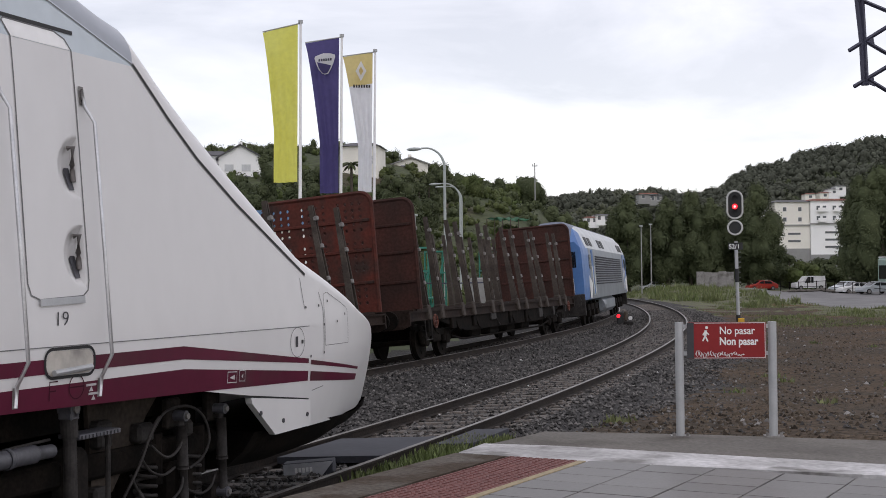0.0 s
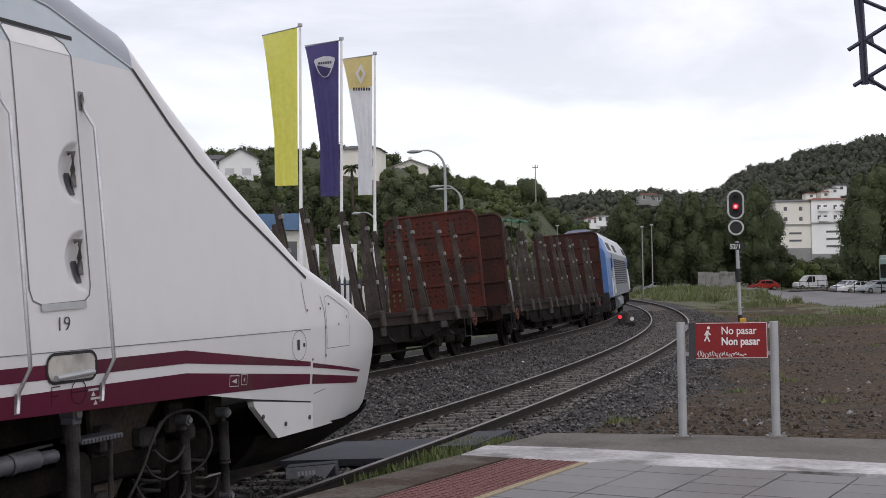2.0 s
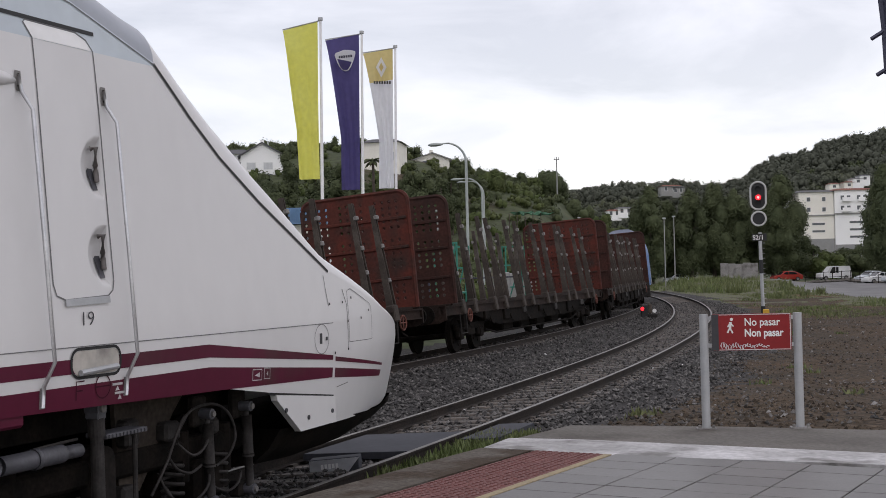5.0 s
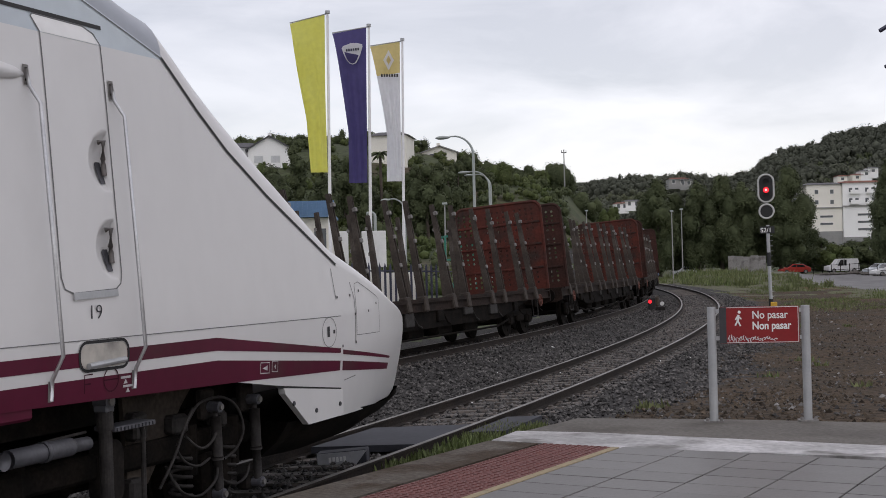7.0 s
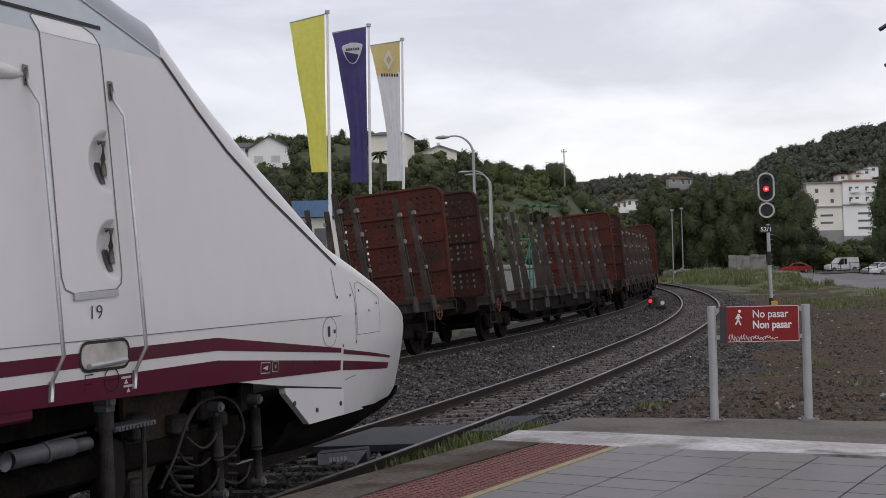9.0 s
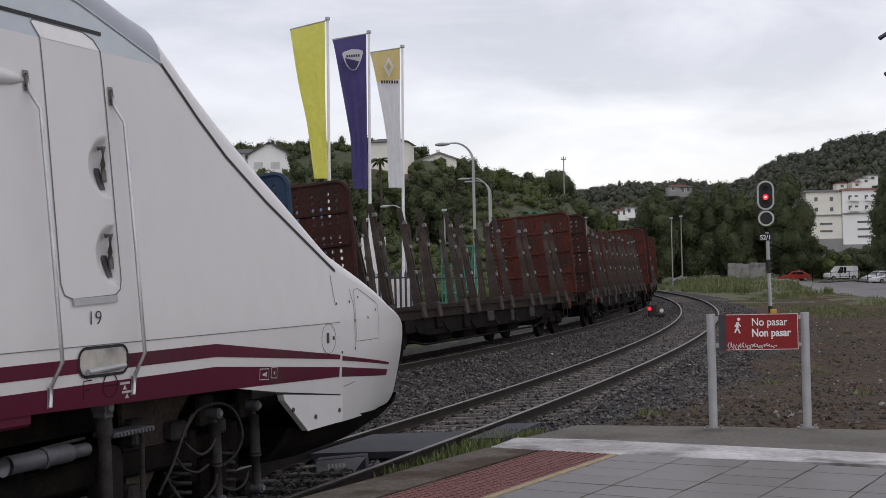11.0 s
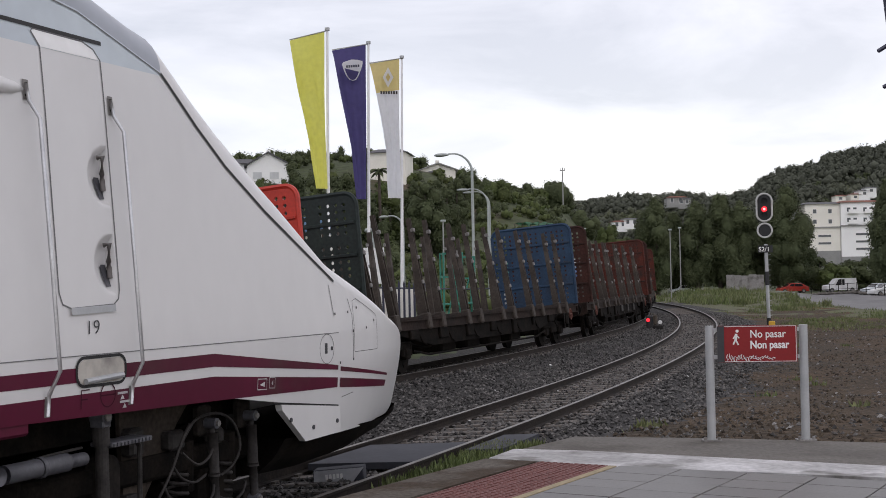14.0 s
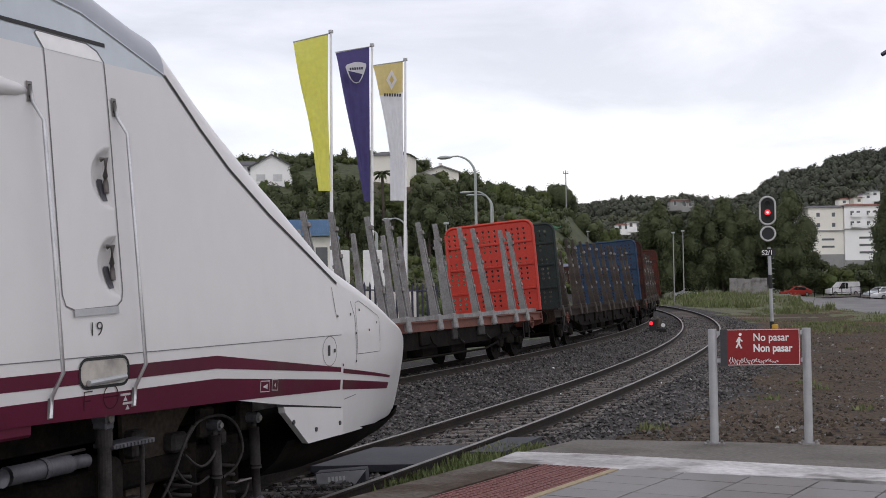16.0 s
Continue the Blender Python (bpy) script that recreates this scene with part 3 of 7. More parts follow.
X2, P2, S2 = line_of([0, 20, 30, 40, 55, 70, 90, 125], [0.4934, 0.4091, 0.3670, 0.3248, 0.2589, 0.1898, 0.1027, -0.0349], -2.578, 31.0)
S1 = S1 - np.interp(15, ALONG, S1)
S2 = S2 - np.interp(30, ALONG, S2)
GAUGE, CANT, LEAN = 1.74, 3.0, 4.6


def on_track(which, s, off=0.0, z=0.0):
    X, P, S = (X1, P1, S1) if which == 1 else (X2, P2, S2)
    y = float(np.interp(s, S, ALONG))
    x, p = float(np.interp(y, ALONG, X)), float(np.interp(y, ALONG, P))
    n = math.hypot(1, p)
    c = math.tan(radians(CANT))
    return Vector((x + off / n, y - off * p / n, z + off * c))


def rail_pose(which, s, reach=6.0):
    """The pose of a vehicle whose middle is at s, on bogies reach metres before and behind."""
    a, b = on_track(which, s - reach), on_track(which, s + reach)
    mid, d = (a + b) / 2, b - a
    return pose(mid.x, mid.y, 0, 0, -LEAN, -math.degrees(math.atan2(d.x, d.y)))


def train_place(t):
    """How far the front end wall of the second wagon has come along its track."""
    return 0.570 + 3.5997 * t + 0.16067 * t * t - 0.000981 * t ** 3


def track_x(which, y):
    return np.interp(y, ALONG, X1 if which == 1 else X2)


# ---------------------------------------------------------------- ground
HILLS = [(21, -70, 250, 95, 90), (5, 5, 285, 60, 90), (5, -12, 225, 26, 36), (26, -260, 420, 180, 200), (26, -350, 1100, 420, 300)]
# the far ridge: bearing (x over y) and how steeply the eye looks up to its bare crest
RIDGE_X = [-0.25, 0.0, 0.094, 0.12, 0.146, 0.166, 0.181, 0.198, 0.214, 0.221, 0.227, 0.247, 0.269, 0.29, 0.312, 0.33, 0.342, 0.40, 0.55, 0.8]
RIDGE_Z = [0.044, 0.050, 0.0520, 0.0565, 0.0580, 0.0595, 0.0555, 0.0570, 0.0600, 0.0645, 0.0705, 0.0772, 0.0828, 0.0890, 0.0912, 0.0982, 0.0960, 0.098, 0.07, 0.05]


def hill_height(x, y):
    z = 0.0 * x
    for a, x0, y0, sx, sy in HILLS:
        bump = a * np.exp(-((x - x0) / sx) ** 2 - ((y - y0) / sy) ** 2)
        # the near slopes end at the valley floor
        bump = bump * np.clip((0.135 * y - x) / 14, 0, 1)
        z = z + bump
    crest = 800 * np.interp(x / np.maximum(y, 1.0), RIDGE_X, RIDGE_Z)
    rise = np.clip((y - 330) / 470, 0, 1)
    ridge = crest * rise * rise * (3 - 2 * rise) * np.exp(-(np.maximum(y - 800, 0) / 500) ** 2)
    return (z + ridge) * np.clip((y - 70) / 70, 0, 1) ** 1.5


def ground_height(x, y):
    x, y = np.asarray(x, float), np.asarray(y, float)
    d1, d2 = x - track_x(1, y), x - track_x(2, y)
    z = np.full(np.broadcast(x, y).shape, -0.30)
    # shoulders of ballast carry both tracks
    for d, c in ((d1, 0.052), (d2, 0.052)):
        bed = np.clip((3.0 - np.abs(d)) / 1.2, 0, 1)
        z = z * (1 - bed) + bed * (-0.195 + np.clip(d, -1.6, 1.6) * c)
    # earth is banked up behind the end of the platform
    bank = np.clip((d1 - 2.4) / 1.0, 0, 1) * np.exp(-(np.maximum(y - 13.0, 0) / 9.0) ** 2) * np.clip((y + 60) / 30, 0, 1)
    z = z + bank * 0.72
    z = z + np.clip((d1 - 4) / 6, 0, 1) * (0.14 * np.sin(x * 0.55 + y * 0.21) * np.sin(y * 0.33 - x * 0.13) + 0.05 * np.sin(x * 1.7 + 1) * np.sin(y * 1.3)) * np.clip((y - 11) / 6, 0, 1)
    a = x / np.maximum(y, 1.0)
    z = z + 0.75 * np.exp(-((y - 150) / 28) ** 2) * np.clip((a - 0.145) / 0.02, 0, 1) * np.clip((0.262 - a) / 0.02, 0, 1)
    left = np.clip((-d2 - 3.5) / 6, 0, 1)
    return z + left * 0.35 + hill_height(x, y)


def axis(points):
    out = []
    for a, b, step in points:
        out += list(np.arange(a, b, step))
    return np.array(out)


GX = axis([(-3000, -600, 200), (-600, -160, 22), (-160, -40, 6), (-40, -12, 2), (-12, 30, 0.6), (30, 60, 2), (60, 200, 6), (200, 700, 22), (700, 3001, 200)])
GY = axis([(-3000, -300, 300), (-300, -30, 30), (-30, 8, 2), (8, 40, 0.6), (40, 90, 1.5), (90, 220, 4), (220, 600, 14), (600, 1300, 30), (1300, 4001, 300)])
gx, gy = np.meshgrid(GX, GY)
gz = ground_height(gx, gy)
nx, ny = len(GX), len(GY)
faces, kinds = [], []
for j in range(ny - 1):
    for i in range(nx - 1):
        a = j * nx + i
        faces.append((a, a + 1, a + nx + 1, a + nx))
        x, y = (GX[i] + GX[i + 1]) / 2, (GY[j] + GY[j + 1]) / 2
        d1, d2 = x - track_x(1, y), x - track_x(2, y)
        wob = 0.9 * math.sin(y * 0.7) + 0.5 * math.sin(x * 1.1 + y * 0.3) + random.uniform(-0.8, 0.8)
        if d2 > -3.4 and d1 < 3.3 + 0.4 * wob and y < 170:
            kinds.append(0)
        elif d1 > 0 and 95 < y < 188 and x > 26.3 + (y - 77.3) * 0.118 and x < 120:
            kinds.append(3)
        elif d1 > 0 and y < 88 + wob * 7 + d1 * 0.6 and not (74 + wob < y < 92 + wob * 2 and x > 0.295 * y + wob):
            kinds.append(1)
        elif d1 > 0 and y < 190:
            kinds.append(2)
        elif d2 < 0 and y < 40 + wob * 3:
            # dark ballast colour stands in for the shade seen beneath the wagons
            kinds.append(0)
        else:
            kinds.append(4)
ground = from_lists("ground", np.stack([gx, gy, gz], -1).reshape(-1, 3).tolist(), faces,
                    [M["ballast"], M["dirt"], M["grass"], M["asphalt"], M["hill"]], mats=kinds, smooth=True)
tagged(ground, "stony brown earth, rough grass and wooded hillsides round the line", "ground", kind="structure")

# ---------------------------------------------------------------- rails and sleepers
RAIL = [(-0.07, -0.16), (0.07, -0.16), (0.07, -0.145), (0.012, -0.125), (0.010, -0.045), (0.036, -0.035), (0.036, -0.006), (0.028, 0.0),
        (-0.028, 0.0), (-0.036, -0.006), (-0.036, -0.035), (-0.010, -0.045), (-0.012, -0.125), (-0.07, -0.145)]


def railway_track(which, s0, s1, label):
    track = thing("railway_track", label, "railway track", kind="structure")
    for side in (-1, 1):
        verts, fs, ms = [], [], []
        stations = np.arange(s0, s1, 1.0)
        for s in stations:
            for u, z in RAIL:
                verts.append(on_track(which, s, side * GAUGE / 2 + u, z))
        n = len(RAIL)
        for i in range(len(stations) - 1):
            for k in range(n):
                a, b = i * n + k, i * n + (k + 1) % n
                fs.append((a, b, b + n, a + n))
                ms.append(1 if k in (6, 7, 8) else 0)
        from_lists("rail", verts, fs, [M["rail_side"], M["rail_top"]], track, mats=ms)
    return track


track_near = railway_track(1, -26, 150, "curved broad-gauge track with worn rails on weathered sleepers")
track_far = railway_track(2, -130, 150, "second curved track carrying the timber wagons")


def sleeper_mesh(seed):
    rnd = random.Random(seed)
    bm = bmesh.new()
    box(bm, -1.3, 1.3, -0.125, 0.125, -0.30, -0.162, bevel=0.018)
    for v in bm.verts:
        v.co += Vector((rnd.uniform(-0.012, 0.012), rnd.uniform(-0.008, 0.008), rnd.uniform(-0.006, 0.004)))
    for side in (-1, 1):
        for k in (-1, 1):
            box(bm, side * 0.87 + k * 0.11 - 0.03, side * 0.87 + k * 0.11 + 0.03, -0.06, 0.06, -0.163, -0.13)
    return mesh_of(bm, "sleeper", M["sleeper"])


SLEEPERS = [sleeper_mesh(i) for i in range(5)]
for which, track, s0, s1 in ((1, track_near, -12, 90), (2, track_far, 0, 60)):
    s = s0
    k = 0
    while s < s1:
        p, q = on_track(which, s), on_track(which, s + 0.5)
        h = math.degrees(math.atan2(q.x - p.x, q.y - p.y))
        part("sleeper", SLEEPERS[k * 7 % 5], None, track, m=pose(p.x, p.y, 0.0, 0, -CANT, -h + random.uniform(-0.6, 0.6)))
        s += 0.60
        k += 1


# ---------------------------------------------------------------- loose ballast stones
def stone_field(name, places, sizes, mat, label, category):
    n = len(places)
    rng = np.random.default_rng(len(name) * 7 + n)
    base = np.array([(1, 0, 0), (0, 1, 0), (-1, 0, 0), (0, -1, 0), (0, 0, 0.8), (0, 0, -0.8)], float)
    tri = np.array([(0, 1, 4), (1, 2, 4), (2, 3, 4), (3, 0, 4), (1, 0, 5), (2, 1, 5), (3, 2, 5), (0, 3, 5)])
    v = base[None] * rng.uniform(0.6, 1.3, (n, 6, 3)) * sizes[:, None, None]
    a = rng.uniform(0, 6.28, n)
    c, s = np.cos(a)[:, None], np.sin(a)[:, None]
    tilt = rng.uniform(-0.5, 0.5, n)[:, None]
    x, y, z = v[..., 0] * c - v[..., 1] * s, v[..., 0] * s + v[..., 1] * c, v[..., 2]
    z = z + x * tilt
    v = np.stack([x, y, z], -1) + places[:, None]
    f = (tri[None] + 6 * np.arange(n)[:, None, None]).reshape(-1, 3)
    ob = from_lists(name, v.reshape(-1, 3).tolist(), f.tolist(), mat)
    return tagged(ob, label, category, kind="stuff")


rng = np.random.default_rng(5)
N = 52000
yy = 11 + 75 * rng.random(N) ** 1.7
x_lo, x_hi = track_x(2, yy) - 1.5, track_x(1, yy) + 3.1
xx = x_lo + (x_hi - x_lo) * rng.random(N)
lie = ground_height(xx, yy)
on_rail = np.zeros(N, bool)
for X, in ((X1,), (X2,)):
    d = (xx - np.interp(yy, ALONG, X)) * 0.95
    on_rail |= np.abs(np.abs(d) - 0.87) < 0.10
keep = ~on_rail
ballast_pl = np.stack([xx, yy, lie + rng.uniform(0.0, 0.045, N)], -1)[keep]
stone_field("ballast", ballast_pl, rng.uniform(0.022, 0.05, N)[keep], M["stone"], "dark grey crushed stone ballast round the sleepers", "ballast")
N = 44000
yy = 13.8 + 52 * rng.random(N) ** 1.5
xx = track_x(1, yy) + 2.4 + 17 * rng.random(N) ** 1.3
lumpy = np.sin(xx * 0.9 + 1.3 * np.sin(yy * 0.35)) * np.sin(yy * 0.5 + xx * 0.3) + 0.4 * np.sin(xx * 2.3 - yy * 0.8)
keep = rng.random(N) < 0.12 + 0.88 * np.clip(lumpy * 2 + 0.4, 0, 1)
size = (0.005 + 0.050 * rng.random(N) ** 4)[keep]
stone_field("earth_clods", np.stack([xx, yy, ground_height(xx, yy) + 0.002], -1)[keep], size, M["clod"],
            "loose brown clods and rubble strewn on bare earth", "earth")
N = 5200
yy = 14.5 + 48 * rng.random(N) ** 1.4
xx = track_x(1, yy) + 2.6 + 8 * rng.random(N) ** 1.9
stone_field("scattered_stones", np.stack([xx, yy, ground_height(xx, yy) + 0.005], -1), 0.010 + 0.036 * rng.random(N) ** 2, M["stone"],
            "grey stones spilled from the ballast", "stones")
N = 420
yy = 15.0 + 50 * rng.random(N) ** 1.3
xx = track_x(1, yy) + 3.2 + 13 * rng.random(N)
stone_field("pale_rubble", np.stack([xx, yy, ground_height(xx, yy) + 0.01], -1), 0.012 + 0.055 * rng.random(N) ** 3, M["concrete_stained"],
            "pale broken stones strewn on the bare earth", "stones")
N = 12
yy = 19 + 20 * rng.random(N)
xx = track_x(2, yy) + 2 + 7 * rng.random(N)
litter = stone_field("litter", np.stack([xx, yy, ground_height(xx, yy) + 0.05], -1), rng.uniform(0.02, 0.045, N), M["white_paint"],
                     "scraps of white litter on the ballast", "litter")


# ---------------------------------------------------------------- grass
def grass_field(name, places, height, label, mat):
    n = len(places)
    rng = np.random.default_rng(n)
    a = rng.uniform(0, 6.28, n)
    h = height * rng.uniform(0.5, 1.3, n)
    w = 0.02 + 0.07 * h
    lean = rng.uniform(-0.5, 0.5, (n, 2)) * h[:, None]
    side = np.stack([np.cos(a) * w, np.sin(a) * w, 0 * a], -1)
    tip = np.stack([lean[:, 0], lean[:, 1], h], -1)
    v = np.stack([places - side, places + side, places + tip], 1).reshape(-1, 3)
    f = np.arange(3 * n).reshape(-1, 3)
    return tagged(from_lists(name, v.tolist(), f.tolist(), mat), label, "grass", kind="stuff")


def patch(n, x0, x1, y0, y1, clump=0.5):
    """Places on the ground in tufts."""
    k = max(n // 24, 1)
    c = np.stack([rng.uniform(x0, x1, k), rng.uniform(y0, y1, k)], -1)
    p = np.repeat(c, 24, 0) + rng.normal(0, clump, (k * 24, 2))
    return np.stack([p[:, 0], p[:, 1], ground_height(p[:, 0], p[:, 1]) - 0.02], -1)


def weed_clumps(n, slope0, slope1, y0, y1, h0, h1):
    """Ragged clumps of tall weeds: each clump has its own spread and height."""
    P, Hh = [], []
    for _ in range(n):
        y = rng.uniform(y0, y1)
        x = rng.uniform(slope0, slope1) * y
        r, h, k = rng.uniform(0.25, 1.3), rng.uniform(h0, h1), int(rng.integers(40, 160))
        p = np.stack([rng.normal(x, r, k), rng.normal(y, r * 1.5, k)], -1)
        far_off = np.hypot(p[:, 0] - x, (p[:, 1] - y) / 1.5) / r
        P.append(p)
        Hh.append(h * np.exp(-0.4 * far_off ** 2))
    p, h = np.concatenate(P), np.concatenate(Hh)
    return np.stack([p[:, 0], p[:, 1], ground_height(p[:, 0], p[:, 1]) - 0.02], -1), h


zones = [weed_clumps(55, 0.162, 0.225, 112, 165, 0.25, 1.1), weed_clumps(46, 0.215, 0.275, 92, 140, 0.2, 0.8), weed_clumps(62, 0.305, 0.42, 74, 93, 0.15, 0.4),
         weed_clumps(38, 0.155, 0.30, 78, 112, 0.08, 0.3), weed_clumps(30, 0.13, 0.20, 130, 185, 0.3, 0.9), weed_clumps(70, 0.24, 0.36, 60, 78, 0.08, 0.25)]
meadow, tall = np.concatenate([z[0] for z in zones]), np.concatenate([z[1] for z in zones])
keep = (meadow[:, 0] < 26.0 + (meadow[:, 1] - 77.3) * 0.118) | (meadow[:, 1] < 94)
keep &= meadow[:, 0] > np.interp(meadow[:, 1], ALONG, X1) + 3.2
grass_field("meadow_grass", meadow[keep], tall[keep], "ragged clumps of tall bright green weeds beside the line", M["blade"])
wp = []
for k in range(130):
    c = on_track(1, rng.uniform(-0.3, 3.6), 1.0 + 0.75 * rng.random())
    for _ in range(22):
        wp.append((c.x + rng.normal(0, 0.07), c.y + rng.normal(0, 0.07), c.z - 0.19))
grass_field("trackside_weeds", np.array(wp), 0.15, "low green weeds growing between rail and platform end", M["blade"])
sprigs = patch(1000, 1.5, 16, 16, 50, 0.12)
keep = sprigs[:, 0] - track_x(1, sprigs[:, 1]) > 3.0
grass_field("sprigs", sprigs[keep], 0.12, "sparse weeds on stony earth", M["blade"])

# ---------------------------------------------------------------- platform end
PU, PV = Vector((0.485, 0.8746, 0)), Vector((0.8746, -0.485, 0))
PLAT = 0.55


def at_platform(u, v, z=0.0):
    p = PU * u + PV * v
    return Vector((p.x, p.y, PLAT + z))


PM = Matrix(((PV.x, PU.x, 0, 0), (PV.y, PU.y, 0, 0), (0, 0, 1, PLAT), (0, 0, 0, 1)))
platform = thing("platform", "low station platform end paved in grey and red tiles", "platform", PM, kind="structure")


def slab(name, corners, z0, z1, mat, label=""):
    bm = bmesh.new()
    plate(bm, corners, z0, z1)
    es = [e for e in bm.edges if abs(e.verts[0].co.z - z1) < 1e-5 and abs(e.verts[1].co.z - z1) < 1e-5]
    bmesh.ops.bevel(bm, geom=es, offset=0.02, segments=2, affect="EDGES")
    return part(name, bm, mat, platform, label)


# v runs across the platform from the track, u along it
slab("core", [(-5.80, -14), (14, -14), (14, 11.9), (-4.6, 10.72), (-5.82, 10.55)], -0.95, -0.035, M["joint"])
slab("edge_coping", [(-5.88, -14), (-5.34, -14), (-5.30, 10.75), (-5.86, 10.75)], -0.9, 0.0, M["coping"], "worn concrete platform edge stained with brown earth")
slab("limewashed_kerb", [(-5.86, 10.78), (-4.6, 10.72), (-2.2, 11.0), (2, 11.5), (9, 12.4), (9, 13.3), (2, 12.2), (-1.9, 11.68), (-5.2, 11.62), (-5.95, 11.5)], -0.9, -0.004,
     M["whitewash"], "concrete strip splashed with white limewash")
slab("end_slab", [(-5.97, 11.52), (-5.2, 11.64), (-1.9, 11.70), (2, 12.22), (9, 13.32), (9, 15.0), (2, 14.1), (-0.9, 13.75), (-4.3, 13.25), (-5.9, 12.85)], -0.9, -0.03,
     M["concrete"], "grey concrete slab at the platform's end")

# three dark studs set in the paving
for v, u in ((-0.55, 9.55), (0.95, 10.85), (3.05, 11.2)):
    stud = thing("paving_stud", "small dark metal stud set in the platform paving", "stud", PM @ pose(v, u, 0.002), "studs in the paving")
    bm = bmesh.new()
    box(bm, -0.05, 0.05, -0.035, 0.035, 0.0, 0.035, bevel=0.008)
    part("cap", bm, M["damper"], stud)
# ---------------------------------------------------------------- crossing plates by the nose
crossing = thing("crossing", "dark grey steel plates laid over the track", "crossing plate")
for s0, s1, a, b in ((1.5, 3.5, -0.76, 0.76), (2.6, 4.3, 0.98, 1.5)):
    bm = bmesh.new()
    q = [on_track(1, s0, a), on_track(1, s0, b), on_track(1, s1, b), on_track(1, s1, a)]
    lo = [bm.verts.new(p + Vector((0, 0, -0.13))) for p in q]
    hi = [bm.verts.new(p + Vector((0, 0, -0.045))) for p in q]
    bm.faces.new(hi)
    bm.faces.new(lo[::-1])
    for i in range(4):
        j = (i + 1) % 4
        bm.faces.new((lo[i], lo[j], hi[j], hi[i]))
    part("plate", bm, M["plate"], crossing)
track_box = thing("track_box", "small grey steel box with faded writing between the rails", "box", rail_pose(1, 0.95, 1.0) @ pose(0, 0, 0, 0, 0, 18))
bm = bmesh.new()
box(bm, -0.35, 0.26, -0.16, 0.16, -0.24, -0.02, bevel=0.01)
part("case", bm, M["plate"], track_box)
bm = bmesh.new()
plate(bm, [(-0.34, -0.22), (0.10, -0.22), (0.27, -0.03), (-0.34, -0.03)], 0, 0.012, pose(0, -0.165, 0, 90))
part("face_plate", bm, M["plate_light"], track_box)
bm = bmesh.new()
for k in range(5):
    box(bm, -0.20 + k * 0.045, -0.17 + k * 0.045, -0.182, -0.178, -0.14 + 0.01 * (k % 2), -0.08)
part("lettering", bm, M["white_paint"], track_box)


# ---------------------------------------------------------------- high-speed train nose
def nose_width(l):
    if l < -3.0:
        return 1.45
    if l < -0.86:
        return 1.45 - 0.11 * (l + 3.0) ** 2
    u = min((l + 0.86) / 0.74, 1.0)
    return 0.946 * math.sqrt(max(1 - u * u, 0)) * (1 - 0.30 * u * (1 - u))


def lean_in(z, l=-10.0):
    if z > 1.75:
        return 1 - 0.115 * (z - 1.75) / 2.09 - (0.02 * (z - 3.4) ** 2 if z > 3.4 else 0)
    return 1 - (0.05 + 0.13 * min(max((l + 3.4) / 1.6, 0), 1)) * (max(1.5 - z, 0) / 0.78) ** 1.4


def hollow(l, z):
    """How deep the two latch recesses of the cab door go in."""
    for zc in (3.02, 2.38):
        u, v = (-6.925 - l) / 0.23, (z - zc) / 0.215
        if u >= 0 and u * u + v * v < 1:
            return 0.085 * (1 - u * u - v * v) ** 0.6
    return 0.0


def on_side(l, z, out=0.0):
    return Vector((nose_width(l) * lean_in(z, l) - hollow(l, z) + out, l, z))


def hood_height(l):
    return float(np.interp(l, [-20, -8.6, -7.12, -6.14, -5.69, -5.29, -4.68, -3.48, -2.0, -0.86, -0.3, -0.1], [4.45, 4.45, 4.235, 3.92, 3.535, 3.24, 2.88, 2.25, 1.80, 1.57, 1.38, 1.25]))


def hem_height(l):
    return float(np.interp(l, [-20, -8.0, -5.52, -4.64, -3.40, -3.38, -1.2, -0.5, -0.1], [1.36, 1.345, 1.285, 1.165, 1.03, 0.75, 0.72, 0.78, 0.95]))


express = thing("express_train", "white high-speed train nose with maroon stripes standing at the platform", "train",
                pose(-1.43, 16.41, 0, 0, 0, -21.0))


def body_shell():
    stations = sorted(set([-16, -12, -9] + list(np.linspace(-8, -0.9, 58)) + list(np.arange(-7.18, -6.90, 0.018)) + [-6.9255, -6.9245] + [-3.40, -3.38, -6.14] + list(-0.86 + 0.74 * np.sin(np.linspace(0, 1.5707, 12)))))
    verts, fs, ms = [], [], []
    levels = sorted(set(list(np.linspace(0, 1, 15)) + [(z - 1.31) / 2.575 for z in np.arange(2.14, 3.28, 0.022)]))
    NS, NH, NC = len(levels) - 1, 4, 9
    for l in stations:
        top, hem = hood_height(l), hem_height(l)
        w = nose_width(l)
        belt = min(3.885, top - 0.012)
        ring = []
        for k in range(NS + 1):
            z = hem + (belt - hem) * levels[k]
            ring.append((w * lean_in(z, l) - (hollow(l, z) if l < -6.5 else 0), z))
        for k in range(1, NH + 1):
            z = belt + (top - belt) * k / NH
            ring.append((w * lean_in(z, l), z))
        x0 = ring[-1][0]
        crown = float(np.interp(l, [-16, -7.2, -6.4, -5.9, -5.2, -4.4, -3.5, -2, -0.9, -0.1], [0.44, 0.385, 0.38, 0.44, 0.48, 0.42, 0.28, 0.14, 0.10, 0.03]))
        for k in range(1, NC + 1):
            a = k / NC * math.pi / 2
            ring.append((x0 * math.cos(a) ** 0.40 if k < NC else 0.0, top + crown * math.sin(a)))
        left = [(-x, z) for x, z in ring[-2::-1]]
        for x, z in ring + left:
            verts.append((x, l, z))
    n = 2 * (NS + NH + NC) + 1
    for i in range(len(stations) - 1):
        lm = (stations[i] + stations[i + 1]) / 2
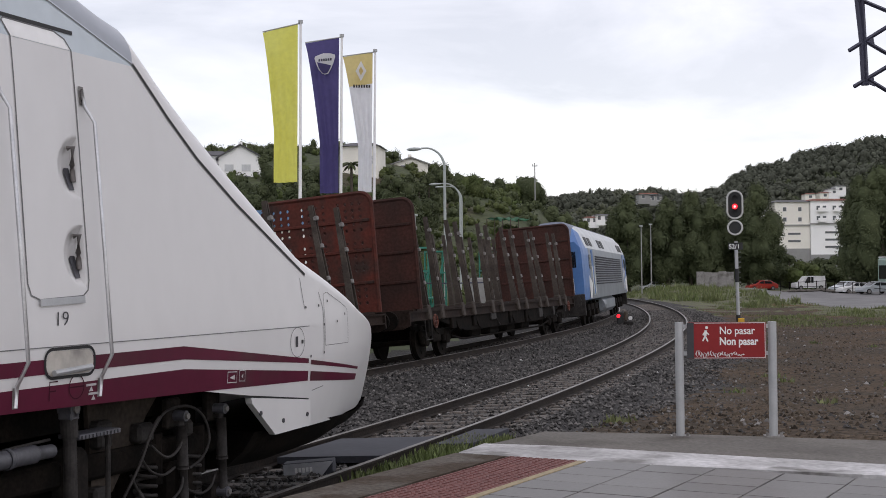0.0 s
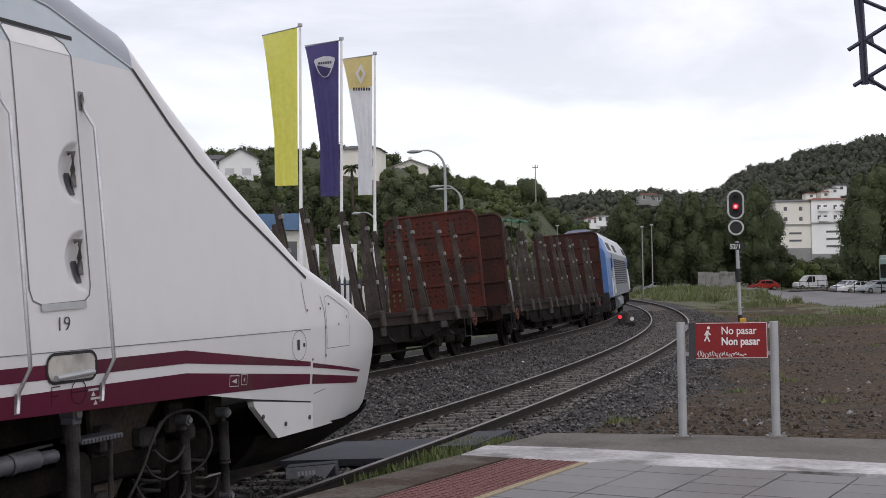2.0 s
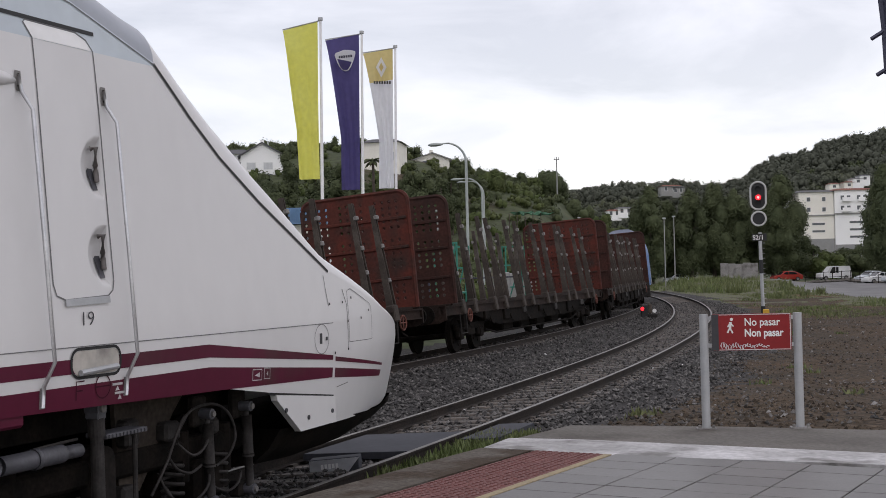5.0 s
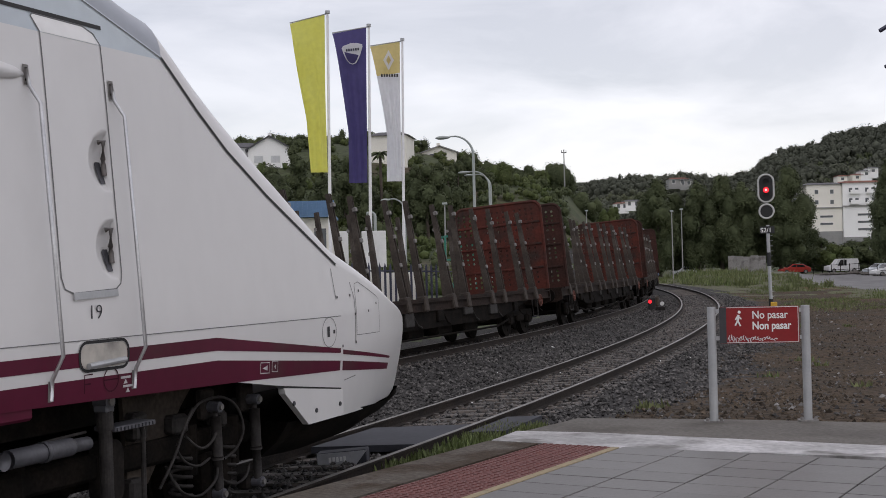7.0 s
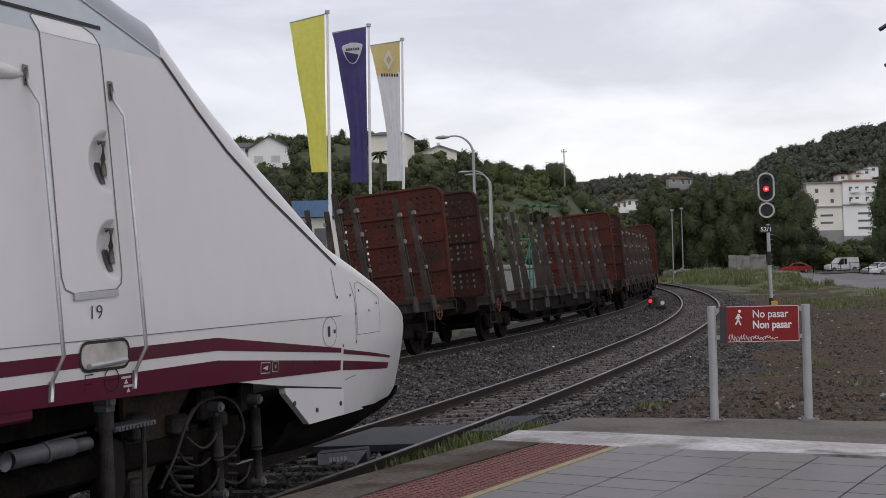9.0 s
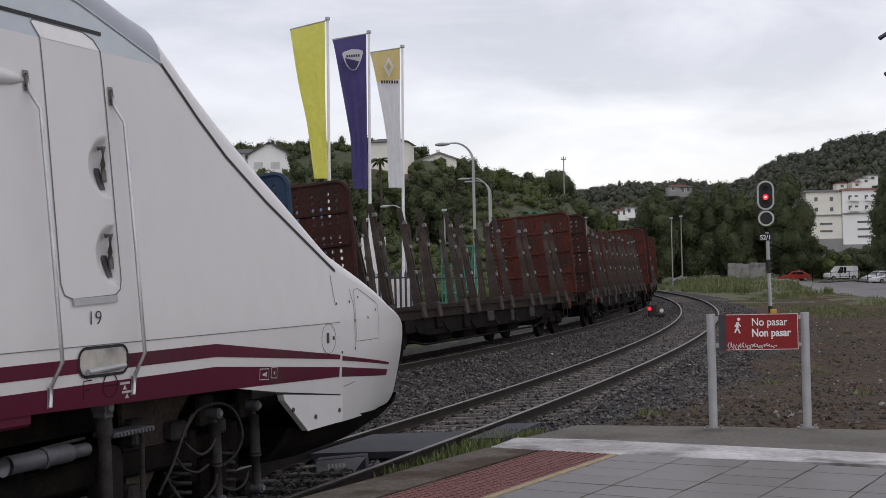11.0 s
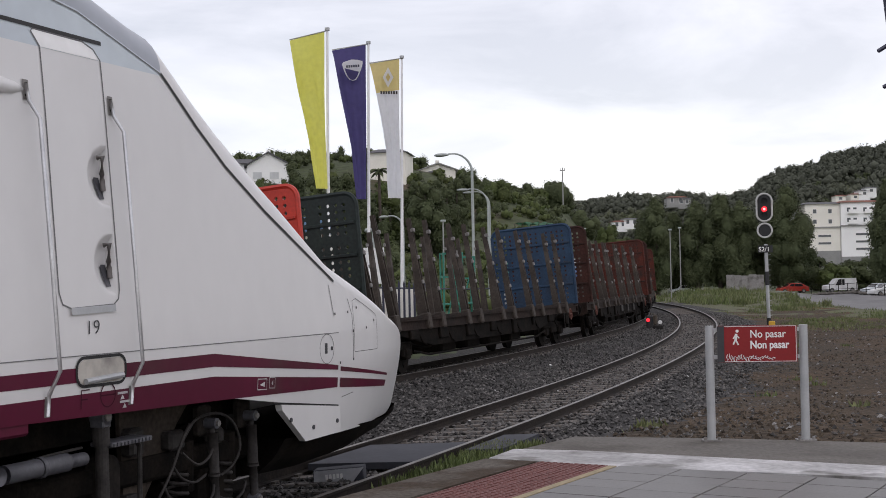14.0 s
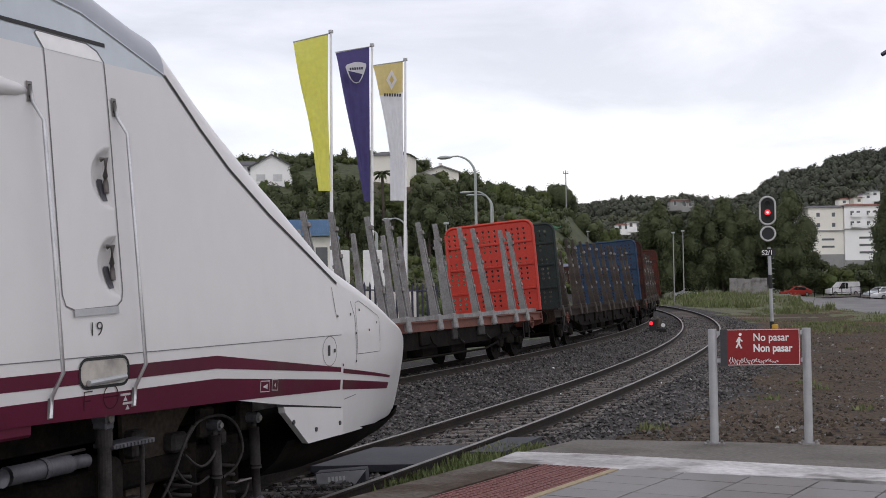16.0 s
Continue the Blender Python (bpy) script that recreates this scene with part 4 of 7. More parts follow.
        for k in range(n - 1):
            kk = k if k < NS + NH + NC else n - 2 - k
            a = i * n + k
            fs.append((a, a + 1, a + n + 1, a + n))
            ms.append(0 if kk < NS else (1 if kk < NS + NH and lm < -6.1 else (2 if lm < -6.13 else 0)))
    return from_lists("body", verts, fs, [M["cream"], M["train_grey"], M["roof_dark"]], express, "cream painted aluminium body with grey roof", mats=ms, smooth=True)


body_shell()


def band(name, upper, lower, mat, label="", out=0.004, n=40):
    """A painted band on the side between two lines of (l, z)."""
    l0, l1 = upper[0][0], upper[-1][0]
    bm = bmesh.new()
    rows = []
    for l in sorted(set(np.linspace(l0, l1, n)) | {p[0] for p in upper + lower if l0 <= p[0] <= l1}):
        a, b = np.interp(l, *zip(*upper)), np.interp(l, *zip(*lower))
        rows.append([bm.verts.new(on_side(l, float(b + (a - b) * k / 3), out)) for k in range(4)])
    for u, v in zip(rows, rows[1:]):
        for k in range(3):
            bm.faces.new((u[k], v[k], v[k + 1], u[k + 1]))
    return part(name, bm, mat, express, label, smooth=True)


def line(bm, pts, width, out=0.004, closed=False, step=0.12):
    """A thin line on the side through pts of (l, z)."""
    fine = []
    pts = list(pts) + ([pts[0]] if closed else [])
    for (l0, z0), (l1, z1) in zip(pts, pts[1:]):
        n = max(int(math.hypot(l1 - l0, z1 - z0) / step), 1)
        fine += [(l0 + (l1 - l0) * k / n, z0 + (z1 - z0) * k / n) for k in range(n)]
    fine.append(pts[-1])
    prev = None
    for i, (l, z) in enumerate(fine):
        a, b = fine[max(i - 1, 0)], fine[min(i + 1, len(fine) - 1)]
        d = math.hypot(b[0] - a[0], b[1] - a[1]) or 1
        nl, nz = -(b[1] - a[1]) / d * width / 2, (b[0] - a[0]) / d * width / 2
        pair = (bm.verts.new(on_side(l + nl, z + nz, out)), bm.verts.new(on_side(l - nl, z - nz, out)))
        if prev:
            bm.faces.new((prev[0], prev[1], pair[1], pair[0]))
        prev = pair
    return bm


def fill(bm, pts, out=0.005):
    c = (sum(p[0] for p in pts) / len(pts), sum(p[1] for p in pts) / len(pts))
    m = bm.verts.new(on_side(*c, out))
    vs = [bm.verts.new(on_side(l, z, out)) for l, z in pts]
    for i in range(len(vs)):
        bm.faces.new((m, vs[i], vs[(i + 1) % len(vs)]))
    return bm


STR1 = ([(-16, 1.66), (-5.69, 1.658), (-3.46, 1.42)], [(-16, 1.58), (-5.69, 1.552), (-3.46, 1.375)])
STR2 = ([(-16, 1.485), (-5.69, 1.472), (-3.46, 1.30)], [(-16, 1.342), (-8.0, 1.327), (-5.52, 1.268), (-3.46, 1.205)])
band("upper_stripe", *STR1, M["maroon"], "maroon painted stripe")
band("lower_stripe", *STR2, M["maroon"], "broad maroon painted stripe")
band("upper_stripe_tip", [(-3.41, 1.405), (-2.0, 1.24)], [(-3.41, 1.36), (-2.0, 1.215)], M["maroon"])
band("lower_stripe_tip", [(-3.41, 1.295), (-2.0, 1.165)], [(-3.41, 1.20), (-2.0, 1.10)], M["maroon"])
bm = bmesh.new()
line(bm, [(-16, 1.755), (-3.45, 1.735)], 0.007)
part("body_crease", bm, M["panel_line"], express)
bm = bmesh.new()
line(bm, [(-9.5, 4.43), (-8.55, 4.42), (-7.12, 4.215), (-6.14, 3.90)], 0.010, 0.006)
part("roof_seam", bm, M["panel_line"], express)
bm = bmesh.new()
line(bm, [(-6.14, 3.905), (-5.69, 3.518), (-5.29, 3.22), (-4.68, 2.86), (-3.47, 2.235)], 0.028, 0.006)
part("window_seal", bm, M["rubber"], express, "black rubber seal along the sloping nose")
bm = bmesh.new()
line(bm, [(-9.5, 4.035), (-6.88, 4.02)], 0.03, 0.005)
part("roof_gutter", bm, M["rubber"], express)


def side_door():
    bm = bmesh.new()
    outline = [(-7.58, 3.885), (-7.66, 3.985), (-7.64, 4.005), (-7.10, 4.0), (-6.98, 3.96), (-6.91, 3.885), (-6.90, 2.20), (-6.92, 2.13), (-6.98, 2.09), (-7.46, 2.07), (-7.55, 2.10), (-7.58, 2.18)]
    line(bm, outline, 0.012, 0.004, closed=True)
    door = part("door", bm, M["panel_line"], express, "cab side door with dark seal")
    # flush panel; the skylight on a tilted head is put into its whiter colour
    bm = bmesh.new()
    fill(bm, [(-7.57, 3.887), (-7.65, 3.985), (-7.63, 4.0), (-7.11, 3.995), (-6.99, 3.955), (-6.92, 3.887)], 0.003)
    part("door_head", bm, M["house_white"], door, "door head coloured whiter for the skylight on its slope")
    bm = bmesh.new()
    line(bm, [(-7.48, 2.05), (-6.98, 2.065)], 0.05, 0.02)
    part("sill", bm, M["galv"], door)
    for z in (3.02, 2.38):
        bm = bmesh.new()
        fill(bm, [(-7.02, z - 0.02), (-7.00, z + 0.0), (-6.94, z + 0.0), (-6.93, z - 0.16), (-7.0, z - 0.165)], 0.006)
        part("latch_pocket", bm, M["yaw_grey"], door)
        bm = bmesh.new()
        tube(bm, [on_side(-7.0, z + 0.14, 0.02), on_side(-6.985, z + 0.15, 0.06), on_side(-6.97, z + 0.02, 0.06), on_side(-6.94, z - 0.02, 0.04), on_side(-6.94, z - 0.10, 0.03)], 0.020, 10)
        part("latch", bm, M["latch"], door, "brown-grey latch handle", smooth=True)


side_door()
for l in (-6.76, -7.69):
    rail = part("handrail", tube(bmesh.new(), [on_side(l - 0.10 + dl, z, o) for dl, z, o in ((0.02, 3.60, 0.01), (0.02, 3.48, 0.03), (0.03, 3.36, 0.10), (0.04, 2.4, 0.10), (0.05, 1.66, 0.10), (0.02, 1.50, 0.03), (0.035, 1.36, 0.01))], 0.0145, 10),
                M["steel"], express, "bent stainless steel handrail", smooth=True)
    for z, dl in ((3.56, -0.08), (1.42, -0.065)):
        bm = bmesh.new()
        fill(bm, [(l + dl - 0.03, z - 0.07), (l + dl + 0.03, z - 0.07), (l + dl + 0.03, z + 0.07), (l + dl - 0.03, z + 0.07)], 0.008)
        foot = part("rail_foot", bm, M["lug"], rail, "steel foot plate with two bolts")
        for dz in (-0.035, 0.035):
            bm = bmesh.new()
            disc(bm, on_side(l + dl, z + dz, 0.012), (1, 0, 0), 0.014, 0.012, 8)
            part("bolt", bm, M["under"], foot)
# step pocket in the stripes
bm = bmesh.new()
pocket = [(-7.17 + x, 1.625 + y) for x, y in rounded(0.56, 0.20, 0.08)]
line(bm, pocket, 0.022, 0.008, closed=True, step=0.5)
step = part("step_pocket", bm, M["rubber"], express, "recessed boarding step")
# flat fill; the hollow's shade is only in its colour
bm = bmesh.new()
fill(bm, [(-7.17 + x, 1.625 + y) for x, y in rounded(0.53, 0.17, 0.07)], 0.006)
part("recess", bm, M["recess"], step)
bm = bmesh.new()
tube(bm, [on_side(-7.38, 1.56, 0.03), on_side(-6.96, 1.58, 0.03)], 0.022, 8)
part("tread", bm, M["galv"], step)
DECAL = Matrix(((0, 0, 1, 0), (1, 0, 0, 0), (0, 1, 0, 0), (0, 0, 0, 1)))


def on_body(l, z, out=0.004):
    return Matrix.Translation(on_side(l, z, out)) @ DECAL


words("number", "19", 0.145, M["sign_dark"], express, on_body(-7.33, 1.885) @ Matrix.Diagonal((1.15, 1, 1, 1)), "dark painted figures", -0.0025)
# hatches, filler cap, marks
bm = bmesh.new()
line(bm, [(-3.70 + 0.145 * math.cos(a), 1.59 + 0.142 * math.sin(a)) for a in np.linspace(0, 6.28, 28)[:-1]], 0.006, 0.004, closed=True)
cap = part("round_hatch", bm, M["panel_line"], express)
bm = bmesh.new()
fill(bm, [(-3.71 + x, 1.595 + z) for x, z in ((-0.03, -0.05), (0.02, -0.05), (0.02, 0.05), (-0.03, 0.05))], 0.004)
part("cap_lock", bm, M["sign_dark"], cap)
bm = bmesh.new()
fill(bm, [(-3.60 + x, 1.59 + z) for x, z in ((-0.02, -0.018), (0.02, -0.018), (0.02, 0.018), (-0.02, 0.018))], 0.005)
part("cap_lock", bm, M["sign_dark"], cap)
bm = bmesh.new()
line(bm, [(-3.10, 1.53), (-2.52, 1.53), (-2.52, 1.87), (-2.56, 1.90), (-3.02, 2.06), (-3.10, 2.04)], 0.006, 0.004, closed=True)
part("nose_hatch", bm, M["panel_line"], express)
for seam in ([(-3.58, 2.20), (-3.54, 1.98), (-3.52, 1.90)], [(-3.20, 2.06), (-3.13, 1.9), (-3.13, 1.45)], [(-3.35, 1.10), (-3.08, 1.125)]):
    part("panel_seam", line(bmesh.new(), seam, 0.008, 0.004), M["panel_line"], express)
for l, z in ((-3.02, 1.97), (-2.60, 1.83), (-2.82, 1.76), (-3.13, 1.74), (-3.13, 1.46), (-3.50, 1.92), (-3.22, 1.93), (-3.42, 1.44)):
    bm = bmesh.new()
    fill(bm, [(l + x, z + y) for x, y in ((-0.012, -0.012), (0.012, -0.012), (0.012, 0.012), (-0.012, 0.012))], 0.006)
    part("fastener", bm, M["sign_dark"], express)
for l0, w in ((-5.00, 0.155), (-4.80, 0.10)):
    bm = bmesh.new()
    line(bm, [(l0, 1.398), (l0 + w, 1.390), (l0 + w, 1.298), (l0, 1.306)], 0.009, 0.008, closed=True)
    fill(bm, [(l0 + 0.035, 1.346), (l0 + w - 0.035, 1.368), (l0 + w - 0.035, 1.322)], 0.008)
    part("service_mark", bm, M["whitewash"], express, "small white pictogram mark")
for l0, z in ((-6.93, 1.43), (-6.90, 1.365)):
    bm = bmesh.new()
    fill(bm, [(l0 - 0.06, z + 0.025), (l0 + 0.06, z + 0.025), (l0 + 0.06, z + 0.008), (l0 - 0.06, z + 0.008)], 0.008)
    fill(bm, [(l0 - 0.025, z - 0.03), (l0 + 0.025, z - 0.03), (l0, z + 0.005)], 0.008)
    part("service_mark", bm, M["whitewash"], express, "small white pictogram mark")
bm = bmesh.new()
line(bm, [(-7.10 + 0.085 * math.cos(a), 1.445 + 0.085 * math.sin(a)) for a in np.linspace(0, 6.28, 22)[:-1]], 0.010, 0.007, closed=True)
line(bm, [(-7.18, 1.445), (-7.02, 1.445)], 0.010, 0.007)
part("stencil", bm, M["stencil"], express, "faint dark stencilled ring")
bm = bmesh.new()
line(bm, [(-7.40, 1.37), (-7.40, 1.50), (-7.31, 1.50)], 0.010, 0.007)
line(bm, [(-7.40, 1.435), (-7.33, 1.435)], 0.010, 0.007)
part("stencil", bm, M["stencil"], express, "faint dark stencilled mark")
bm = bmesh.new()
box(bm, 1.28, 1.43, -8.6, -7.90, 1.245, 1.345, bevel=0.02)
part("step_box", bm, M["maroon"], express, "maroon step box hung under the skirt")
# side flap below the hem
bm = bmesh.new()
q = [(-4.55, 1.135), (-4.53, 1.08), (-4.10, 0.755), (-3.385, 0.765), (-3.385, 1.015)]
for x0, x1 in ((1.36, 1.425),):
    a = [bm.verts.new((x0, l, z)) for l, z in q]
    b = [bm.verts.new((x1, l, z)) for l, z in q]
    bm.faces.new(a[::-1])
    bm.faces.new(b)
    for i in range(len(q)):
        bm.faces.new((a[i], a[(i + 1) % len(q)], b[(i + 1) % len(q)], b[i]))
flap = part("skirt_flap", bm, M["cream"], express)
for l, z in ((-4.38, 0.98), (-3.95, 0.87), (-3.46, 0.88)):
    bm = bmesh.new()
    disc(bm, (1.428, l, z), (1, 0, 0), 0.022, 0.012, 10)
    part("fastener", bm, M["sign_dark"], flap)
bm = bmesh.new()
line(bm, [(-4.66, 1.16), (-3.385, 1.03), (-3.385, 0.76)], 0.035, -0.01)
part("flap_gap", bm, M["rubber"], express)
# dark under-nose and inner bulkheads
verts, fs = [], []
st = list(np.linspace(-4.3, -0.75, 20))
for l in st:
    w = nose_width(l) * 0.93 - 0.03
    lo = float(np.interp(l, [-4.3, -3.6, -2.4, -0.75], [0.42, 0.40, 0.44, 0.62]))
    hi = float(np.interp(l, [-4.4, -1.2, -0.3], [0.80, 0.74, 0.84]))
    ring = [(w, hi), (w * 0.90, (hi + lo) / 2), (w * 0.76, lo + 0.04), (w * 0.55, lo), (-w * 0.55, lo), (-w * 0.76, lo + 0.04), (-w * 0.90, (hi + lo) / 2), (-w, hi)]
    verts += [(x, l, z) for x, z in ring]
for i in range(len(st) - 1):
    for k in range(7):
        a = i * 8 + k
        fs.append((a, a + 1, a + 9, a + 8))
fs.append(tuple(range(8)))
fs.append(tuple(range(len(verts) - 8, len(verts)))[::-1])
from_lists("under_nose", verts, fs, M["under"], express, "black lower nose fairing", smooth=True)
# the near-black pan stands in for the black shadow beneath the skirt
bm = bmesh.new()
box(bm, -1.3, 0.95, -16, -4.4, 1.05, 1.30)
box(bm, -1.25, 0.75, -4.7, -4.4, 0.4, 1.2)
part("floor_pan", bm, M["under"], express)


def power_bogie(centre):
    bm = bmesh.new()
    for side in (-1, 1):
        x = side * 1.02
        box(bm, x - 0.09, x + 0.09, centre - 2.0, centre + 2.0, 0.66, 0.86, bevel=0.03)
        for dy in (-1.4, 1.4):
            box(bm, x - 0.11, x + 0.13, centre + dy - 0.22, centre + dy + 0.22, 0.30, 0.66, bevel=0.05)
            tube(bm, [(x, centre + dy - 0.33, 0.5), (x, centre + dy - 0.33, 0.92)], 0.10, 12)
            tube(bm, [(x, centre + dy + 0.33, 0.5), (x, centre + dy + 0.33, 0.92)], 0.10, 12)
    box(bm, -0.9, 0.9, centre - 0.35, centre + 0.35, 0.55, 0.9, bevel=0.04)
    bogie = part("bogie", bm, M["under"], express, "near-black motor bogie with the shade put into its colour")
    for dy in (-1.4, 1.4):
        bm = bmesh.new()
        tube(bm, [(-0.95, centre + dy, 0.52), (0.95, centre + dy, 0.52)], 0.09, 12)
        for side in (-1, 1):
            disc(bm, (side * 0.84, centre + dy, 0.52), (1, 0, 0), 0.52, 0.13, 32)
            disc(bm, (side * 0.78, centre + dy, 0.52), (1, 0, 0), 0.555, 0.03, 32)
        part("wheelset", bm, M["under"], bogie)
    return bogie


power_bogie(-6.6)
for l in (-4.70, -5.34):
    bm = bmesh.new()
    tube(bm, [(1.20, l, 1.03), (1.20, l, 0.97)], 0.024, 10)
    tube(bm, [(1.20, l, 0.97), (1.20, l + 0.02, 0.62)], 0.048, 16)
    tube(bm, [(1.20, l + 0.02, 0.63), (1.20, l + 0.02, 0.60)], 0.054, 16)
    tube(bm, [(1.20, l + 0.02, 0.60), (1.20, l + 0.04, 0.34)], 0.038, 14)
    damper = part("damper", bm, M["damper"], express, "dusty grey shock absorber", smooth=True)
    for dy, z in ((0, 1.05), (0.04, 0.31)):
        bm = bmesh.new()
        tube(bm, [(1.13, l + dy, z), (1.25, l + dy, z)], 0.046, 16)
        eye = part("eye", bm, M["yaw_grey"], damper)
        bm = bmesh.new()
        disc(bm, (1.262, l + dy, z), (1, 0, 0), 0.026, 0.02, 10)
        part("bolt", bm, M["lug"], eye)
    bm = bmesh.new()
    box(bm, 1.06, 1.14, l - 0.10, l + 0.10, 0.94, 1.20, bevel=0.02)
    part("mount", bm, M["gear"], damper)
    bm = bmesh.new()
    box(bm, 1.02, 1.15, l - 0.05, l + 0.14, 0.24, 0.38, bevel=0.02)
    part("mount", bm, M["gear"], damper)
bm = bmesh.new()
tube(bm, [(1.27, -7.98, 0.99), (1.27, -7.34, 0.99)], 0.066, 16)
tube(bm, [(1.27, -8.40, 0.99), (1.27, -7.96, 0.99)], 0.036, 10)
tube(bm, [(1.27, -7.36, 0.99), (1.25, -7.12, 0.985)], 0.050, 12)
disc(bm, (1.27, -7.62, 0.99), (0, 1, 0), 0.075, 0.05, 16)
disc(bm, (1.27, -8.06, 0.99), (1, 0, 0), 0.062, 0.10, 16)
part("yaw_damper", bm, M["yaw_grey"], express, "grey horizontal yaw damper", smooth=True)
# boarding ladder: a stout post, an open frame and a ribbed step plate
bm = bmesh.new()
tube(bm, [(1.28, -6.96, 1.20), (1.28, -6.95, 1.06)], 0.064, 16)
tube(bm, [(1.28, -6.95, 1.06), (1.28, -6.93, 0.10)], 0.050, 16)
ladder = part("boarding_ladder", bm, M["damper"], express, "grimy boarding ladder")
bm = bmesh.new()
tube(bm, [(1.22, -6.96, 1.27), (1.34, -6.96, 1.27)], 0.058, 18)
box(bm, 1.22, 1.34, -7.01, -6.91, 1.19, 1.26, bevel=0.01)
part("pivot", bm, M["yaw_grey"], ladder)
bm = bmesh.new()
disc(bm, (1.345, -6.96, 1.27), (1, 0, 0), 0.03, 0.02, 12)
part("bolt", bm, M["lug"], ladder)
for z in (1.06, 0.36):
    bm = bmesh.new()
    box(bm, 1.16, 1.36, -6.93, -6.43, z - 0.018, z + 0.018, bevel=0.006)
    for k in range(11):
        box(bm, 1.355, 1.372, -6.92 + k * 0.044, -6.895 + k * 0.044, z - 0.012, z + 0.012)
    part("step_plate", bm, M["yaw_grey"], ladder, "worn light steel step plate")
bm = bmesh.new()
ring_tube(bm, [(1.26, -6.69 + x, 0.71 + z) for x, z in rounded(0.46, 0.66, 0.06)], 0.020, 8)
part("frame", bm, M["damper"], ladder)
bm = bmesh.new()
plate(bm, rounded(0.30, 0.50, 0.12, x=-6.68, y=0.70), -0.05, 0.05, Matrix(((0, 0, 1, 1.08), (1, 0, 0, 0), (0, 1, 0, 0), (0, 0, 0, 1))))
part("axle_cover", bm, M["gear"], express, "dusty brown rounded axle cover")
rnd = random.Random(11)
for pts in ([(1.20, -6.08, 0.66), (1.25, -5.98, 0.46), (1.25, -5.70, 0.36), (1.25, -5.45, 0.44), (1.20, -5.32, 0.56)],
            [(1.20, -5.92, 0.80), (1.24, -5.78, 1.02), (1.24, -5.62, 1.12), (1.24, -5.30, 1.13), (1.24, -5.06, 1.02), (1.24, -4.96, 0.82), (1.22, -5.05, 0.66), (1.18, -5.22, 0.58)],
            [(1.20, -5.92, 0.76), (1.23, -5.85, 0.66), (1.23, -5.66, 0.60), (1.20, -5.42, 0.64)],
            [(1.22, -6.20, 0.50), (1.24, -6.02, 0.72), (1.24, -5.84, 0.98), (1.24, -5.72, 1.10)],
            [(1.20, -5.80, 0.86), (1.23, -5.62, 0.74), (1.23, -5.44, 0.78), (1.20, -5.30, 0.90)],
            [(1.20, -8.4, 1.12), (1.24, -8.0, 1.02), (1.24, -7.6, 1.05), (1.20, -7.0, 1.06)],
            [(1.18, -5.24, 0.42), (1.23, -5.10, 0.36), (1.23, -4.92, 0.40), (1.20, -4.80, 0.50)],
            [(1.18, -5.94, 0.52), (1.22, -5.86, 0.38), (1.22, -5.78, 0.30), (1.18, -5.70, 0.24)]):
    fine = []
    for i in range(len(pts) - 1):
        for k in range(5):
            p0, p1, p2, p3 = (Vector(pts[max(min(j, len(pts) - 1), 0)]) for j in (i - 1, i, i + 1, i + 2))
            f = k / 5
            fine.append(0.5 * ((2 * p1) + (p2 - p0) * f + (2 * p0 - 5 * p1 + 4 * p2 - p3) * f * f + (3 * p1 - p0 - 3 * p2 + p3) * f ** 3))
    part("air_hose", tube(bmesh.new(), fine, 0.012, 8), M["damper"], express, smooth=True)
for l, z, r, n in ((-5.02, 0.52, 0.09, 5), (-5.70, 0.52, 0.09, 5)):
    coil = [(1.08 + 0.0 * k, l + r * math.cos(k * 0.7), z - 0.18 + k * 0.0085) for k in range(45)]
    part("coil_spring", tube(bmesh.new(), [(1.08 + r * math.sin(k * 0.7), y, zz) for k, (x, y, zz) in enumerate(coil)], 0.018, 6), M["damper"], express, smooth=True)
for l, z, w, h in ((-5.75, 0.95, 0.22, 0.16), (-6.3, 1.0, 0.18, 0.22), (-5.1, 0.92, 0.12, 0.14), (-6.35, 0.5, 0.2, 0.2), (-8.2, 0.6, 0.5, 0.3)):
    bm = bmesh.new()
    box(bm, 0.98, 1.14, l - w / 2, l + w / 2, z - h / 2, z + h / 2, bevel=0.025)
    part("equipment_box", bm, M["damper"], express)
bm = bmesh.new()
plate(bm, [(-6.42, 1.28), (-5.40, 1.28), (-5.62, 1.08), (-5.80, 0.86), (-6.10, 0.52), (-6.36, 0.50)], -0.02, 0.02, Matrix(((0, 0, 1, 1.02), (1, 0, 0, 0), (0, 1, 0, 0), (0, 0, 0, 1))))
part("mud_guard", bm, M["guard"], express, "dusty brown guard plate")
# mirror housing behind the door
bm = bmesh.new()
ringed = [(-9.2, 0.085), (-8.6, 0.09), (-8.2, 0.08), (-7.90, 0.045), (-7.80, 0.015)]
rings = []
for l, r in ringed:
    c = on_side(l, 3.56 + 0.0 * l, 0.0)
    rings.append([bm.verts.new(c + Vector((math.cos(a) * r * 0.9, 0, math.sin(a) * r))) for a in np.linspace(0, 6.283, 13)[:-1]])
for u, v in zip(rings, rings[1:]):
    for k in range(12):
        bm.faces.new((u[k], u[(k + 1) % 12], v[(k + 1) % 12], v[k]))
bm.faces.new(rings[-1])
part("mirror_pod", bm, M["cream"], express, smooth=True)


# ---------------------------------------------------------------- timber wagons
def end_wall_mesh(mat, holes):
    """An end wall 2.72 m wide and 2.9 m high over the floor, with rounded top corners; holes: rows of round openings between ribs."""
    W, H0, H1, th = 2.86, 1.30, 4.09, 0.05
    bm = bmesh.new()
    nx_, nz_ = 15, 18
    cw, ch = W / nx_, (H1 - H0) / nz_
    R = 0.27

    def inside(x, z):
        """Pull the top corners in to a round."""
        cx, cz = W / 2 - R, H1 - R
